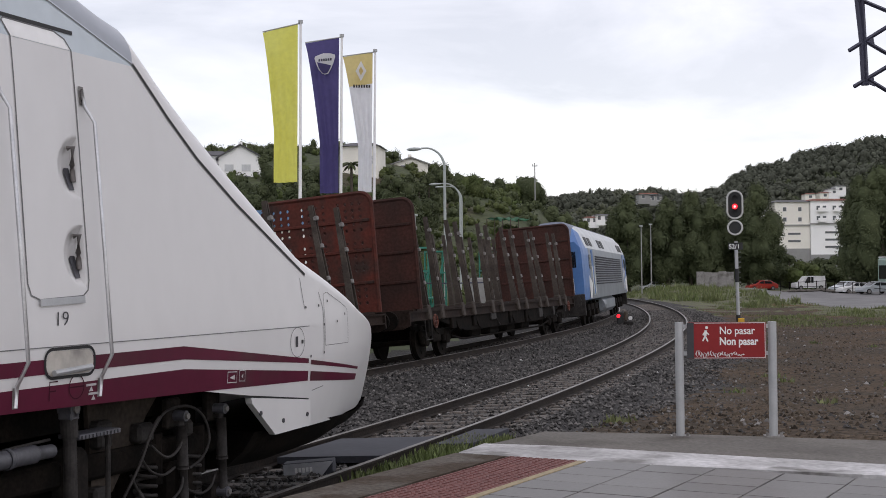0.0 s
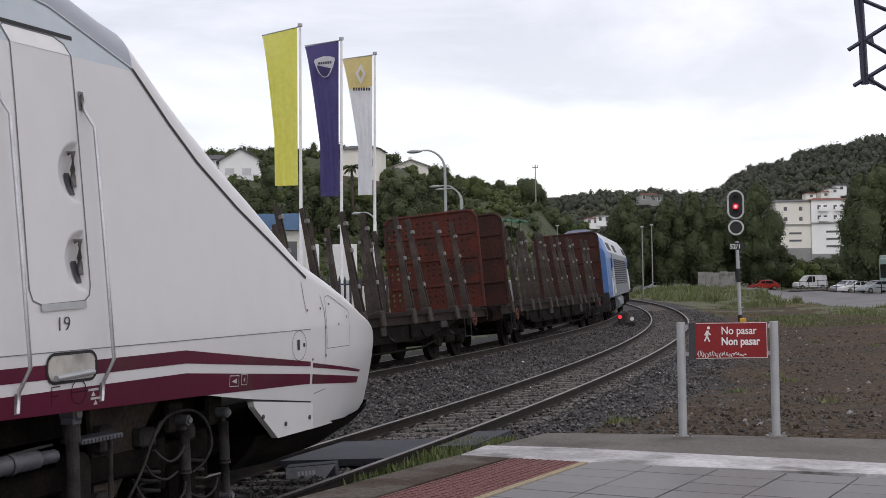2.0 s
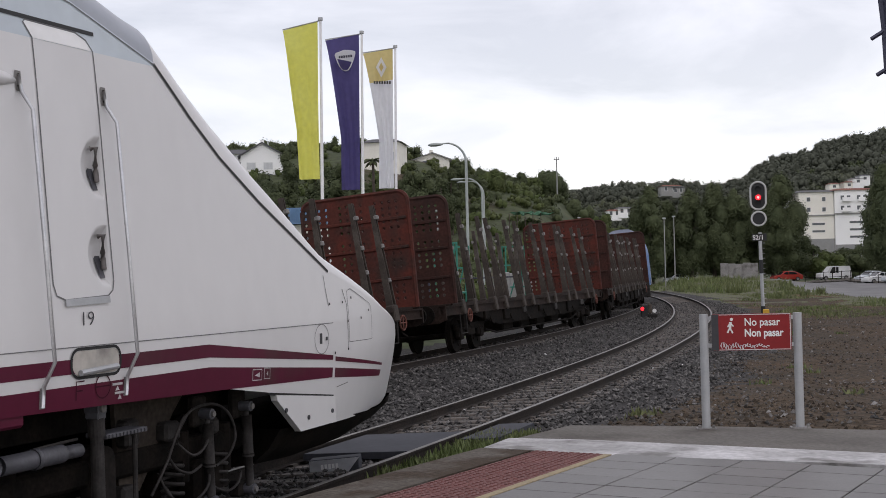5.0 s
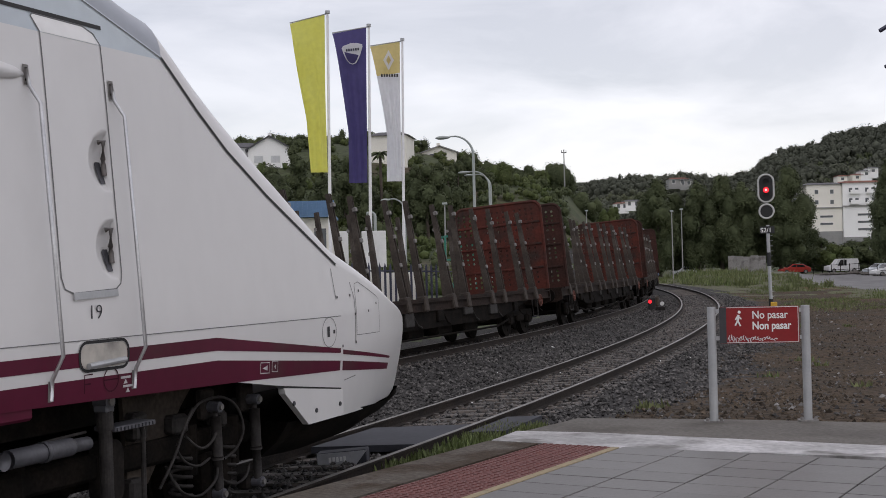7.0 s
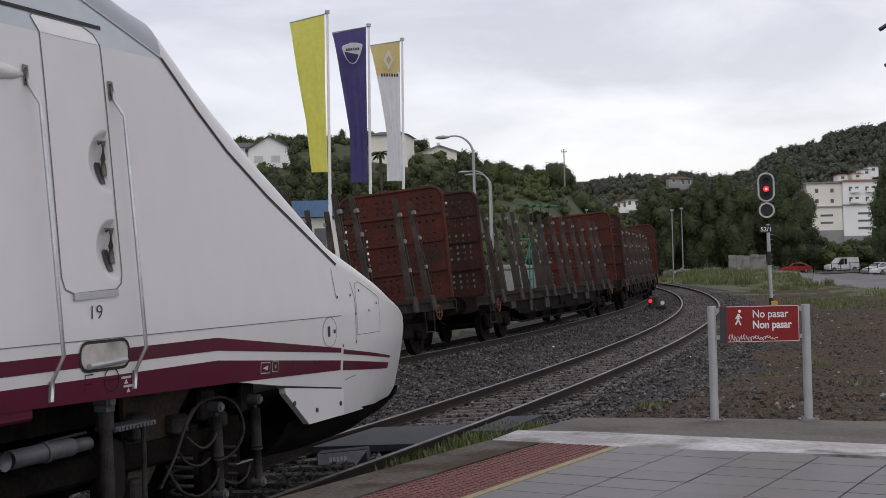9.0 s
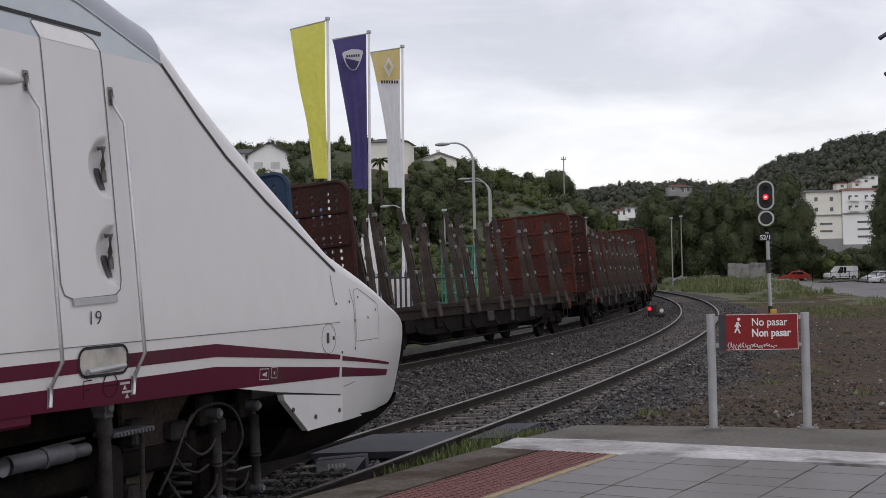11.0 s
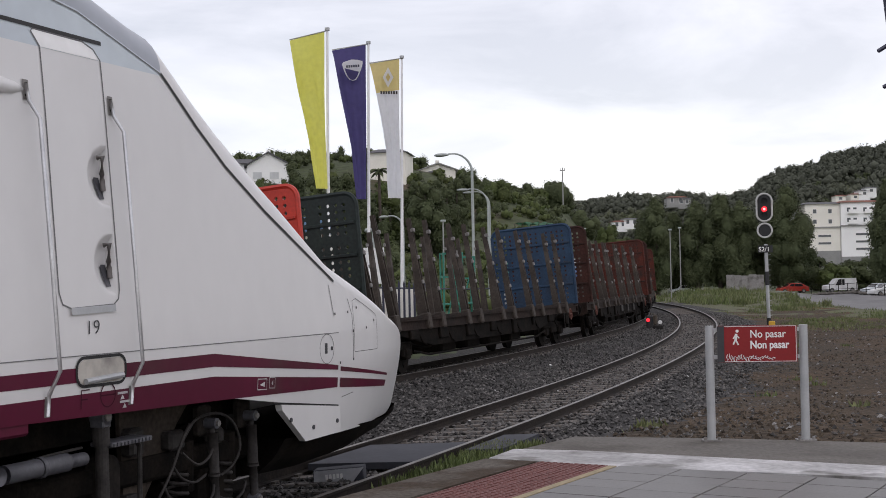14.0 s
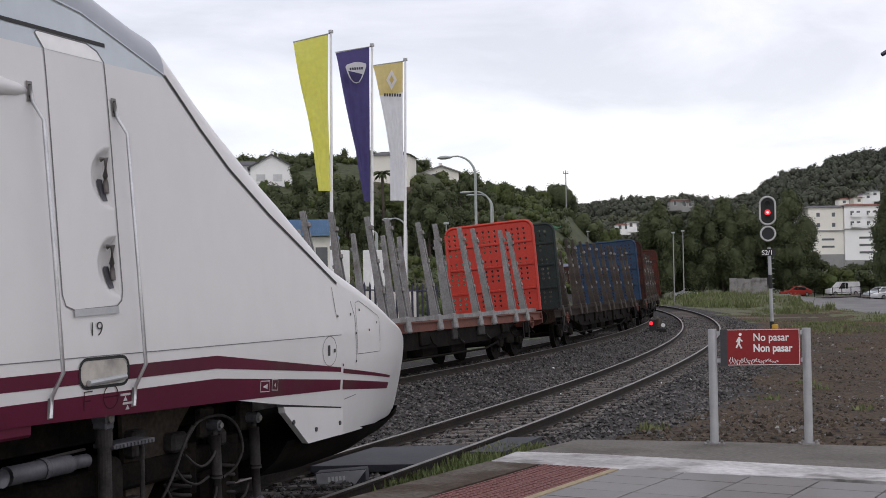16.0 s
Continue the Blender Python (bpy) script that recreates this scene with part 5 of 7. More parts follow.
        if abs(x) > cx and z > cz:
            d = Vector((abs(x) - cx, z - cz))
            m = max(d.x, d.y)
            if d.length > 1e-6:
                d = d * (m / d.length)
            return math.copysign(cx + d.x, x), cz + d.y
        return x, z
    for y in (0.0, th):
        grid = {}

        def gv(i, k):
            if (i, k) not in grid:
                x, z = inside(-W / 2 + i * cw, H0 + k * ch)
                grid[i, k] = bm.verts.new((x, y, z))
            return grid[i, k]
        for i in range(nx_):
            for k in range(nz_):
                q = [gv(i, k), gv(i + 1, k), gv(i + 1, k + 1), gv(i, k + 1)]
                hole = holes and i % 5 != 4 and k % 6 not in (5,) and 0 < k < nz_ - 1 and 0 <= i < nx_
                if not hole:
                    bm.faces.new(q if y == 0 else q[::-1])
                    continue
                c = sum((v.co for v in q), Vector()) / 4
                oct_ = [bm.verts.new(c + Vector((0.043 * math.cos(a), 0, 0.043 * math.sin(a)))) for a in [radians(225 + 45 * j) for j in range(8)]]
                ring = []
                for j in range(4):
                    ring.append(q[j])
                for j in range(4):
                    a, b = q[j], q[(j + 1) % 4]
                    o0, o1, o2 = oct_[2 * j], oct_[2 * j + 1], oct_[(2 * j + 2) % 8]
                    f = [a, b, o2, o1, o0]
                    bm.faces.new(f if y == 0 else f[::-1])
                if y > 0:
                    continue
                back = [bm.verts.new(v.co + Vector((0, th, 0))) for v in oct_]
                for j in range(8):
                    bm.faces.new((oct_[j], back[j], back[(j + 1) % 8], oct_[(j + 1) % 8]))
    sheet = mesh_of(bm, "end_wall", mat)
    edge = [inside(x, z) for x, z in [(-W / 2, H0), (-W / 2, 2.5), (-W / 2, H1 - R)] + [(-W / 2, H1 - R + R * k / 5) for k in range(1, 6)] + [(-W / 2 + R * k / 5, H1) for k in range(1, 6)]]
    edge += [(0, H1)] + [(-x, z) for x, z in edge[::-1]]
    rim = mesh_of(tube(bmesh.new(), [(x, th / 2, z) for x, z in edge], 0.055, 6), "rim", mat)
    bm = bmesh.new()
    box(bm, -W / 2 + 0.06, W / 2 - 0.06, -0.035, th + 0.035, -0.035, 0.035, bevel=0.01)
    return sheet, rim, mesh_of(bm, "rib", mat)


def stake_mesh(mat):
    bm = bmesh.new()
    # an open channel that tapers upwards, with a foot bracket
    for z0, z1, w0, w1, d0, d1 in ((1.15, 3.74, 0.100, 0.050, 0.09, 0.05),):
        vs = []
        for z, w, d in ((z0, w0, d0), (z1, w1, d1)):
            vs.append([bm.verts.new(p) for p in ((-d, -w, z), (-d, w, z), (d, w, z), (d, w - 0.03, z), (-d + 0.03, w - 0.03, z), (-d + 0.03, -w + 0.03, z), (d, -w + 0.03, z), (d, -w, z))])
        for k in range(8):
            bm.faces.new((vs[0][k], vs[0][(k + 1) % 8], vs[1][(k + 1) % 8], vs[1][k]))
        bm.faces.new(vs[1][::-1])
    box(bm, -0.11, 0.11, -0.13, 0.13, 0.98, 1.38, bevel=0.03)
    return mesh_of(bm, "stake", mat)


def lug_mesh():
    bm = bmesh.new()
    box(bm, 0.03, 0.13, -0.06, 0.06, -0.05, 0.05, bevel=0.015)
    return mesh_of(bm, "lug", M["lug"])


def wheelset_mesh():
    bm = bmesh.new()
    tube(bm, [(-0.98, 0, 0), (0.98, 0, 0)], 0.075, 10)
    for side in (-1, 1):
        disc(bm, (side * 0.87, 0, 0), (1, 0, 0), 0.455, 0.12, 24)
        disc(bm, (side * 0.80, 0, 0), (1, 0, 0), 0.485, 0.03, 24)
        for k in range(4):
            a = k * math.pi / 2
            box(bm, side * 0.935 - 0.012, side * 0.935 + 0.012, math.cos(a) * 0.27 - 0.05, math.cos(a) * 0.27 + 0.05, math.sin(a) * 0.27 - 0.05, math.sin(a) * 0.27 + 0.05)
    return mesh_of(bm, "wheelset", M["under"])


def bogie_mesh():
    bm = bmesh.new()
    for side in (-1, 1):
        x = side * 1.04
        box(bm, x - 0.06, x + 0.06, -1.25, 1.25, 0.56, 0.74, bevel=0.03)
        box(bm, x - 0.07, x + 0.07, -0.35, 0.35, 0.40, 0.60, bevel=0.03)
        for dy in (-0.9, 0.9):
            box(bm, x - 0.09, x + 0.09, dy - 0.16, dy + 0.16, 0.32, 0.58, bevel=0.04)
            for d in (-0.24, 0.24):
                tube(bm, [(x, dy + d, 0.40), (x, dy + d, 0.66)], 0.075, 10)
    box(bm, -1.0, 1.0, -0.25, 0.25, 0.52, 0.86, bevel=0.03)
    return mesh_of(bm, "bogie", M["under"])


LUG, WHEELSET, BOGIE = lug_mesh(), wheelset_mesh(), bogie_mesh()
bm0 = bmesh.new()
box(bm0, -1.28, 1.28, 0.02, 0.42, 1.252, 1.30, bevel=0.008)
PLANK = mesh_of(bm0, "deck_plank", M["wagon_frame"])
bm0 = bmesh.new()
tube(bm0, [(0, 0, 0), (0, 0.44, 0)], 0.09, 12)
disc(bm0, (0, 0.46, 0), (0, 1, 0), 0.23, 0.06, 18)
BUFFER = mesh_of(bm0, "buffer", M["under"])
bm0 = bmesh.new()
ring_tube(bm0, [(0, 0.17 * math.cos(a), 0.17 * math.sin(a)) for a in np.linspace(0, 6.283, 17)[:-1]], 0.022, 6)
tube(bm0, [(0, -0.17, 0), (0, 0.17, 0)], 0.015, 6)
tube(bm0, [(0, 0, -0.17), (0, 0, 0.17)], 0.015, 6)
HAND_WHEEL = mesh_of(bm0, "hand_wheel", M["wagon_orange"])
STEP_LOOP = mesh_of(tube(bmesh.new(), [(0, 0, 1.0), (0, -0.02, 0.5), (0, -0.5, 0.5), (0, -0.52, 1.0)], 0.02, 6), "shunter_step", M["damper"])
HALF = 9.27
PITCH = 21.031
rolling = []


def timber_wagon(index, label, front, rear, front_holes, rear_holes, stake_mat, frame_mat):
    wagon = thing("timber_wagon", label, "wagon", rail_pose(2, train_place(0) - HALF - PITCH * (index - 2)), "wagons of the timber train")
    for side in (-1, 1):
        x = side * 1.22
        beam = prism(bmesh.new(), [(x - 0.10, 1.25), (x + 0.10, 1.25), (x + 0.10, 1.21), (x + 0.04, 1.21), (x + 0.04, 1.03), (x + 0.09, 1.03), (x + 0.09, 1.0),
                                   (x - 0.09, 1.0), (x - 0.09, 1.03), (x - 0.04, 1.03), (x - 0.04, 1.21), (x - 0.10, 1.21)], -9.8, 9.8)
        part("sill_beam", beam, frame_mat, wagon)
        lower = bmesh.new()
        q = [(-7.6, 0.998), (7.6, 0.998), (4.8, 0.58), (-4.8, 0.58)]
        u = [lower.verts.new((x - 0.03, y, z)) for y, z in q]
        v = [lower.verts.new((x + 0.03, y, z)) for y, z in q]
        lower.faces.new(u[::-1])
        lower.faces.new(v)
        for i in range(4):
            lower.faces.new((u[i], u[(i + 1) % 4], v[(i + 1) % 4], v[i]))
        part("truss_plate", lower, M["under"], wagon)
        rnd = random.Random(index * 10 + side)
        for y in np.linspace(-8.2, 8.2, 9):
            bm = bmesh.new()
            w_, h_ = rnd.uniform(0.10, 0.32), rnd.uniform(0.18, 0.42)
            box(bm, x + side * 0.05 - 0.05, x + side * 0.05 + 0.05, y - w_, y + w_, 1.0 - h_, 0.995, bevel=0.02)
            tube(bm, [(x + side * 0.06, y + w_, 0.95), (x + side * 0.08, y + w_ + 0.2, 0.7), (x + side * 0.06, y + w_ + 0.5, 0.62)], 0.022, 6)
            part("side_bracket", bm, M["damper"] if rnd.random() < 0.4 else M["under"], wagon)
        edge = bmesh.new()
        box(edge, side * 1.30 - 0.02, side * 1.30 + 0.02, -9.2, 9.2, 1.255, 1.36 if index == 6 else 1.31)
        part("deck_edge", edge, stake_mat if index == 6 else M["wagon_frame"], wagon)
    part("centre_sill", prism(bmesh.new(), [(-0.25, 0.8), (0.25, 0.8), (0.25, 1.2), (-0.25, 1.2)], -9.7, 9.7), M["under"], wagon)
    for y in (-9.8, 9.74):
        part("headstock", prism(bmesh.new(), [(-1.32, 0.90), (-1.1, 0.82), (1.1, 0.82), (1.32, 0.90), (1.32, 1.26), (-1.32, 1.26)], y, y + 0.06), frame_mat, wagon)
    for k in range(24):
        part("deck_plank", PLANK, None, wagon, m=Matrix.Translation((0, -9.4 + k * 18.8 / 24, 0)))
    bm = bmesh.new()
    for y in np.linspace(-3, 3, 4):
        box(bm, -1.0, 1.0, y - 0.55, y + 0.55, 0.36, 0.95, bevel=0.05)
    tube(bm, [(0.3, -1.5, 0.72), (0.3, 1.5, 0.72)], 0.2, 12)
    part("brake_gear", bm, M["under"], wagon)
    for side in (-1, 1):
        part("brake_pipe", tube(bmesh.new(), [(side * 0.7, y, 0.62 + 0.1 * math.sin(y * 1.7 + index)) for y in np.linspace(-6.2, 6.2, 26)], 0.035, 6), M["under"], wagon)
        part("brake_rod", tube(bmesh.new(), [(side * 1.12, -5.9, 0.5), (side * 1.12, -4.8, 0.36), (side * 1.12, 4.8, 0.36), (side * 1.12, 5.9, 0.5)], 0.03, 6), M["under"], wagon)
    for y, mat, holes in ((HALF - 0.05, front, front_holes), (-HALF, rear, rear_holes)):
        sheet, rim, rib = end_wall_mesh(mat, holes)
        wall = part("end_wall", sheet, None, wagon, m=Matrix.Translation((0, y, 0)))
        part("rim", rim, None, wall)
        for z in (2.0, 2.75, 3.45):
            part("rib", rib, None, wall, m=Matrix.Translation((0, 0, z)))
    mesh = stake_mesh(stake_mat)
    rnd = random.Random(index)
    for k in range(12):
        # stakes stand in pairs, two to a stack of logs
        y = -HALF + (k // 2 + 0.5) * 2 * HALF / 6 + (-0.54, 0.54)[k % 2]
        for side in (-1, 1):
            dy = rnd.uniform(-0.06, 0.06)
            stake = part("stake", mesh, None, wagon, m=Matrix.Translation((side * 1.24, y + dy, 1.2)) @ pose(0, 0, 0, rnd.uniform(-0.8, 0.8), -(rnd.uniform(4.2, 7.4) if side > 0 else rnd.uniform(1.0, 4.0)), 0) @ pose(0, 0, 0, 0, 0, 90 - side * 90) @ Matrix.Translation((0, 0, -1.2)))
            for z in (2.05, 2.75, 3.40):
                part("lug", LUG, None, stake, m=Matrix.Translation((-0.02, 0, z + rnd.uniform(-0.1, 0.1))))
    for y, turn in ((-9.82, 180), (9.82, 0)):
        for x in (-0.95, 0.95):
            part("buffer", BUFFER, None, wagon, m=pose(x, y, 1.06, 0, 0, turn))
    for y in (-8.2, 8.2):
        part("hand_wheel", HAND_WHEEL, None, wagon, m=Matrix.Translation((1.36, y + 0.3, 0.95)))
        part("shunter_step", STEP_LOOP, None, wagon, m=Matrix.Translation((1.34, y, 0)))
    for y in (-7.1, 7.1):
        bogie = part("bogie", BOGIE, None, wagon, m=Matrix.Translation((0, y, 0)))
        for dy in (-0.9, 0.9):
            ws = part("wheelset", WHEELSET, None, bogie, m=Matrix.Translation((0, dy, 0.455)))
            rolling.append((ws, dy))
    return wagon


WAGONS = [
    timber_wagon(1, "rusty brown empty timber wagon with weathered stakes behind the locomotive", M["rust_dark"], M["rust_dark"], False, False, M["stake"], M["wagon_frame"]),
    timber_wagon(2, "empty timber wagon with rust-red perforated front wall", M["rust"], M["rust_dark"], True, True, M["stake"], M["wagon_frame"]),
    timber_wagon(3, "empty timber wagon with dull rust-brown end walls", M["rust"], M["rust_dark"], True, True, M["stake"], M["wagon_frame"]),
    timber_wagon(4, "empty timber wagon with red-brown perforated end walls", M["rust"], M["rust_dark"], True, True, M["stake"], M["wagon_frame"]),
    timber_wagon(5, "empty timber wagon with faded blue front and dark green rear wall", M["wall_blue"], M["wall_green"], True, True, M["stake"], M["wagon_frame"]),
    timber_wagon(6, "empty timber wagon with bright red front wall and bare grey stakes", M["wall_red"], M["wall_red"], True, True, M["stake_grey"], M["wagon_orange"]),
]


# ---------------------------------------------------------------- locomotive
def locomotive():
    loco = thing("diesel_locomotive", "light blue and silver diesel locomotive hauling the timber wagons", "locomotive",
                 rail_pose(2, train_place(0) + PITCH + 2.7 + 11.7, 7.5))
    L = 11.5
    sect = [(1.40, 1.10), (1.44, 1.6), (1.44, 2.95), (1.40, 3.25), (1.16, 3.88), (0.92, 4.22), (0.45, 4.45), (0, 4.48)]
    ys = [-L, -L + 0.25, -L + 0.8, -L + 1.6, -L + 2.6, 0, L - 2.6, L - 1.6, L - 0.8, L - 0.25, L]
    verts, fs, ms = [], [], []
    for y in ys:
        d = L - abs(y)
        w = 0.90 if d < 0.1 else (0.95 if d < 0.5 else 1.0)
        drop = max(0.0, 1.3 - d) * 0.75
        ring = []
        for x, z in sect:
            zz = min(z, 4.48 - drop) if z > 2.9 else z
            ring.append((x * w, zz))
        ring += [(-x, z) for x, z in ring[-2::-1]]
        verts += [(x, y, z) for x, z in ring]
    n = 2 * len(sect) - 1
    for i in range(len(ys) - 1):
        cab = i in (0, 1, 2, len(ys) - 2, len(ys) - 3, len(ys) - 4)
        for k in range(n - 1):
            a = i * n + k
            kk = k if k < n // 2 else n - 2 - k
            fs.append((a, a + 1, a + n + 1, a + n))
            ms.append(2 if kk > 4 else (0 if i < 2 else (1 if kk > 2 else (0 if cab else 3))))
    fs.append(tuple(range(n)))
    ms.append(0)
    fs.append(tuple(range(len(verts) - n, len(verts)))[::-1])
    ms.append(0)
    from_lists("body", verts, fs, [M["loco_blue"], M["loco_silver"], M["loco_roof"], M["loco_grey"]], loco, "blue body with silver upper sides", mats=ms)
    for side in (-1, 1):
        for k in range(12):
            bm = bmesh.new()
            z = 1.70 + k * 0.108
            box(bm, side * 1.455 - 0.022, side * 1.455 + 0.022, -7.4, 6.6, z, z + 0.055)
            part("louvre", bm, M["plate"], loco)
        for end in (-1, 1):
            bm = bmesh.new()
            plate(bm, rounded(0.75, 0.62, 0.08), -0.012, 0.012, pose(side * 1.445, end * 9.75, 2.66, 90, 0, 90))
            part("cab_window", bm, M["glass"], loco)
            bm = bmesh.new()
            plate(bm, rounded(0.62, 1.9, 0.08), -0.01, 0.01, pose(side * 1.445, end * 8.7, 2.25, 90, 0, 90))
            part("cab_door", bm, M["loco_blue"], loco)
            for y in (8.25, 9.15):
                part("grab_rail", tube(bmesh.new(), [(side * 1.47, end * y, 1.25), (side * 1.46, end * y, 2.5)], 0.02, 6), M["white_paint"], loco)
        for y in (-9.2, -7.7, -3.4, -1.9, 7.7, 9.2):
            bm = bmesh.new()
            plate(bm, rounded(1.05, 0.40, 0.05), -0.014, 0.014, pose(side * 1.290, y, 3.56, 0, -side * 20.9, 0) @ pose(0, 0, 0, 90, 0, 90))
            part("roof_vent", bm, M["black"], loco)
    for side in (-1, 1):
        for end in (-1, 1):
            bm = bmesh.new()
            plate(bm, [(end * 10.6, 1.15), (end * 10.1, 1.15), (end * 9.3, 1.75), (end * 10.6, 2.1)][::end], -0.008, 0.008, Matrix(((0, 0, 1, side * 1.446), (1, 0, 0, 0), (0, 1, 0, 0), (0, 0, 0, 1))))
            part("corner_flash", bm, M["white_paint"], loco, "white painted corner flash")
    for end in (-1, 1):
        bm = bmesh.new()
        box(bm, -1.05, 1.05, end * (L - 0.02) - 0.02, end * (L - 0.02) + 0.02, 2.45, 3.1)
        part("windscreen", bm, M["glass"], loco)
        bm = bmesh.new()
        box(bm, -1.3, 1.3, end * (L + 0.05) - 0.06, end * (L + 0.05) + 0.06, 0.45, 1.35, bevel=0.03)
        for x in (-0.95, 0.95):
            tube(bm, [(x, end * (L + 0.1), 1.06), (x, end * (L + 0.6), 1.06)], 0.11, 12)
            disc(bm, (x, end * (L + 0.62), 1.06), (0, 1, 0), 0.26, 0.06, 18)
        part("buffer_beam", bm, M["damper"], loco)
        bm = bmesh.new()
        box(bm, -0.9, 0.9, end * (L + 0.0) - 0.015, end * (L + 0.0) + 0.015, 1.4, 2.0)
        part("nose_panel", bm, M["white_paint"], loco)
    bm = bmesh.new()
    box(bm, -1.3, 1.3, -3.2, 3.2, 0.35, 1.1, bevel=0.18)
    tube(bm, [(1.15, -4.4, 0.75), (1.15, -3.3, 0.75)], 0.28, 14)
    part("fuel_tank", bm, M["loco_grey"], loco)
    for y in (-7.2, 7.2):
        bm = bmesh.new()
        for side in (-1, 1):
            x = side * 1.1
            box(bm, x - 0.08, x + 0.08, -2.3, 2.3, 0.62, 0.90, bevel=0.03)
            for dy in (-1.75, 0, 1.75):
                box(bm, x - 0.1, x + 0.1, dy - 0.22, dy + 0.22, 0.35, 0.66, bevel=0.04)
                tube(bm, [(x + side * 0.06, dy + 0.4, 0.45), (x + side * 0.06, dy + 0.4, 1.0)], 0.06, 8)
        bogie = part("bogie", bm, M["under"], loco, m=Matrix.Translation((0, y, 0)))
        for dy in (-1.75, 0, 1.75):
            ws = part("wheelset", WHEELSET, None, bogie, m=Matrix.Translation((0, dy, 0.455)))
            rolling.append((ws, dy))
    return loco


loco = locomotive()


# ---------------------------------------------------------------- warning sign at the platform's end
def warning_sign():
    p0, p1 = Vector((2.44, 13.50, 0.52)), Vector((3.385, 13.42, 0.52))
    h = math.degrees(math.atan2(p1.y - p0.y, p1.x - p0.x))
    sign = thing("warning_sign", "red no-passing sign between two galvanised posts on the platform end", "sign", pose(p0.x, p0.y, p0.z, 0, 0, h))
    W = (p1 - p0).length
    for x in (0, W):
        bm = bmesh.new()
        tube(bm, [(x, 0, 0), (x, 0, 1.185)], 0.044, 20)
        post = part("post", bm, M["galv"], sign, smooth=False)
        bm = bmesh.new()
        plate(bm, rounded(0.20, 0.16, 0.02, x=x), 0, 0.014)
        for dx in (-0.07, 0.07):
            tube(bm, [(x + dx, -0.05, 0.0), (x + dx, -0.05, 0.045)], 0.016, 8)
        part("foot_plate", bm, M["lug"], post)
    bm = bmesh.new()
    for z in (1.14, 0.86):
        box(bm, 0.03, W - 0.03, -0.012, 0.012, z - 0.02, z + 0.02)
    part("brackets", bm, M["galv"], sign)
    bm = bmesh.new()
    plate(bm, rounded(0.80, 0.375, 0.01, x=W / 2 + 0.005, y=0.995), -0.01, 0.01, pose(0, -0.03, 0, 90))
    panel = part("panel", bm, M["sign_red"], sign, "red enamelled panel with white border")
    bm = bmesh.new()
    box(bm, 0.075, 0.145, -0.047, -0.041, 0.81, 1.18)
    part("side_strip", bm, M["sign_dark"], panel)
    bm = bmesh.new()
    for x0, x1, z0, z1 in ((0.15, 0.872, 0.812, 0.818), (0.15, 0.872, 1.172, 1.178), (0.866, 0.872, 0.812, 1.178)):
        box(bm, x0, x1, -0.046, -0.041, z0, z1)
    part("border", bm, M["graffiti"], panel)
    up = Matrix.Translation((0, -0.042, 0)) @ pose(0, 0, 0, 90)
    words("wording", "No pasar", 0.112, M["white_paint"], panel, up @ Matrix.Translation((0.405, 1.06, 0)) @ Matrix.Diagonal((0.86, 1, 1, 1)), "", 0.0012)
    words("wording", "Non pasar", 0.110, M["white_paint"], panel, up @ Matrix.Translation((0.405, 0.95, 0)) @ Matrix.Diagonal((0.84, 1, 1, 1)), "", 0.003)
    # striding pictogram
    bm = bmesh.new()
    y = -0.043
    disc(bm, (0.278, y, 1.128), (0, 1, 0), 0.016, 0.004, 12)
    for a, b, r in (((0.268, y, 1.10), (0.262, y, 1.04), 0.014), ((0.266, y, 1.09), (0.298, y, 1.055), 0.007), ((0.262, y, 1.09), (0.238, y, 1.05), 0.007),
                    ((0.262, y, 1.04), (0.288, y, 0.985), 0.009), ((0.260, y, 1.04), (0.236, y, 0.99), 0.009)):
        tube(bm, [a, b], r, 6)
    part("pictogram", bm, M["white_paint"], panel)
    # a scrawl of spray paint along the lower edge
    bm = bmesh.new()
    pts = []
    for k in range(70):
        f = k / 69
        amp = 0.030 * (1 - f) ** 0.7 + 0.006
        pts.append((0.16 + 0.50 * f + 0.012 * math.sin(k * 1.9), -0.0435, 0.852 + amp * math.sin(k * 1.55) + 0.012 * math.sin(k * 0.37)))
    tube(bm, pts, 0.0042, 5)
    part("scrawl", bm, M["graffiti"], panel)
    return sign


warning_sign()


# ---------------------------------------------------------------- colour-light signal
def light_signal():
    x, y = 13.95, 62.0
    z = float(ground_height(x, y)) - 0.05
    sig = thing("light_signal", "tall railway light signal showing red", "signal", pose(x, y, z, 0, 0, -12.6))
    top = 6.15 - z
    bm = bmesh.new()
    tube(bm, [(0.10, 0, 0), (0.06, 0, 1.9), (0.03, 0, top - 2.4)], 0.085, 14)
    post = part("post", bm, M["galv"], sig)
    bm = bmesh.new()
    tube(bm, [(0.055, 0, 2.15), (0.045, 0, 2.8)], 0.10, 14)
    part("dark_band", bm, M["black"], post)
    part("dark_band", tube(bmesh.new(), [(0.10, 0, 0.1), (0.09, 0, 0.6)], 0.11, 14), M["black"], post)
    bm = bmesh.new()
    box(bm, 0.07, 0.37, -0.22, 0.06, 0.12, 0.45, bevel=0.03)
    part("relay_box", bm, M["yellow_box"], sig, "yellow enamelled box")
    bm = bmesh.new()
    plate(bm, rounded(0.66, 1.26, 0.32, 8), -0.03, 0.03, pose(0, -0.12, top - 0.66, 90))
    head = part("signal_head", bm, M["black"], sig)
    bm = bmesh.new()
    ring_tube(bm, [(px, -0.16, top - 0.66 + pz) for px, pz in rounded(0.70, 1.30, 0.34, 10)], 0.045, 6)
    part("rim", bm, M["ring"], head)
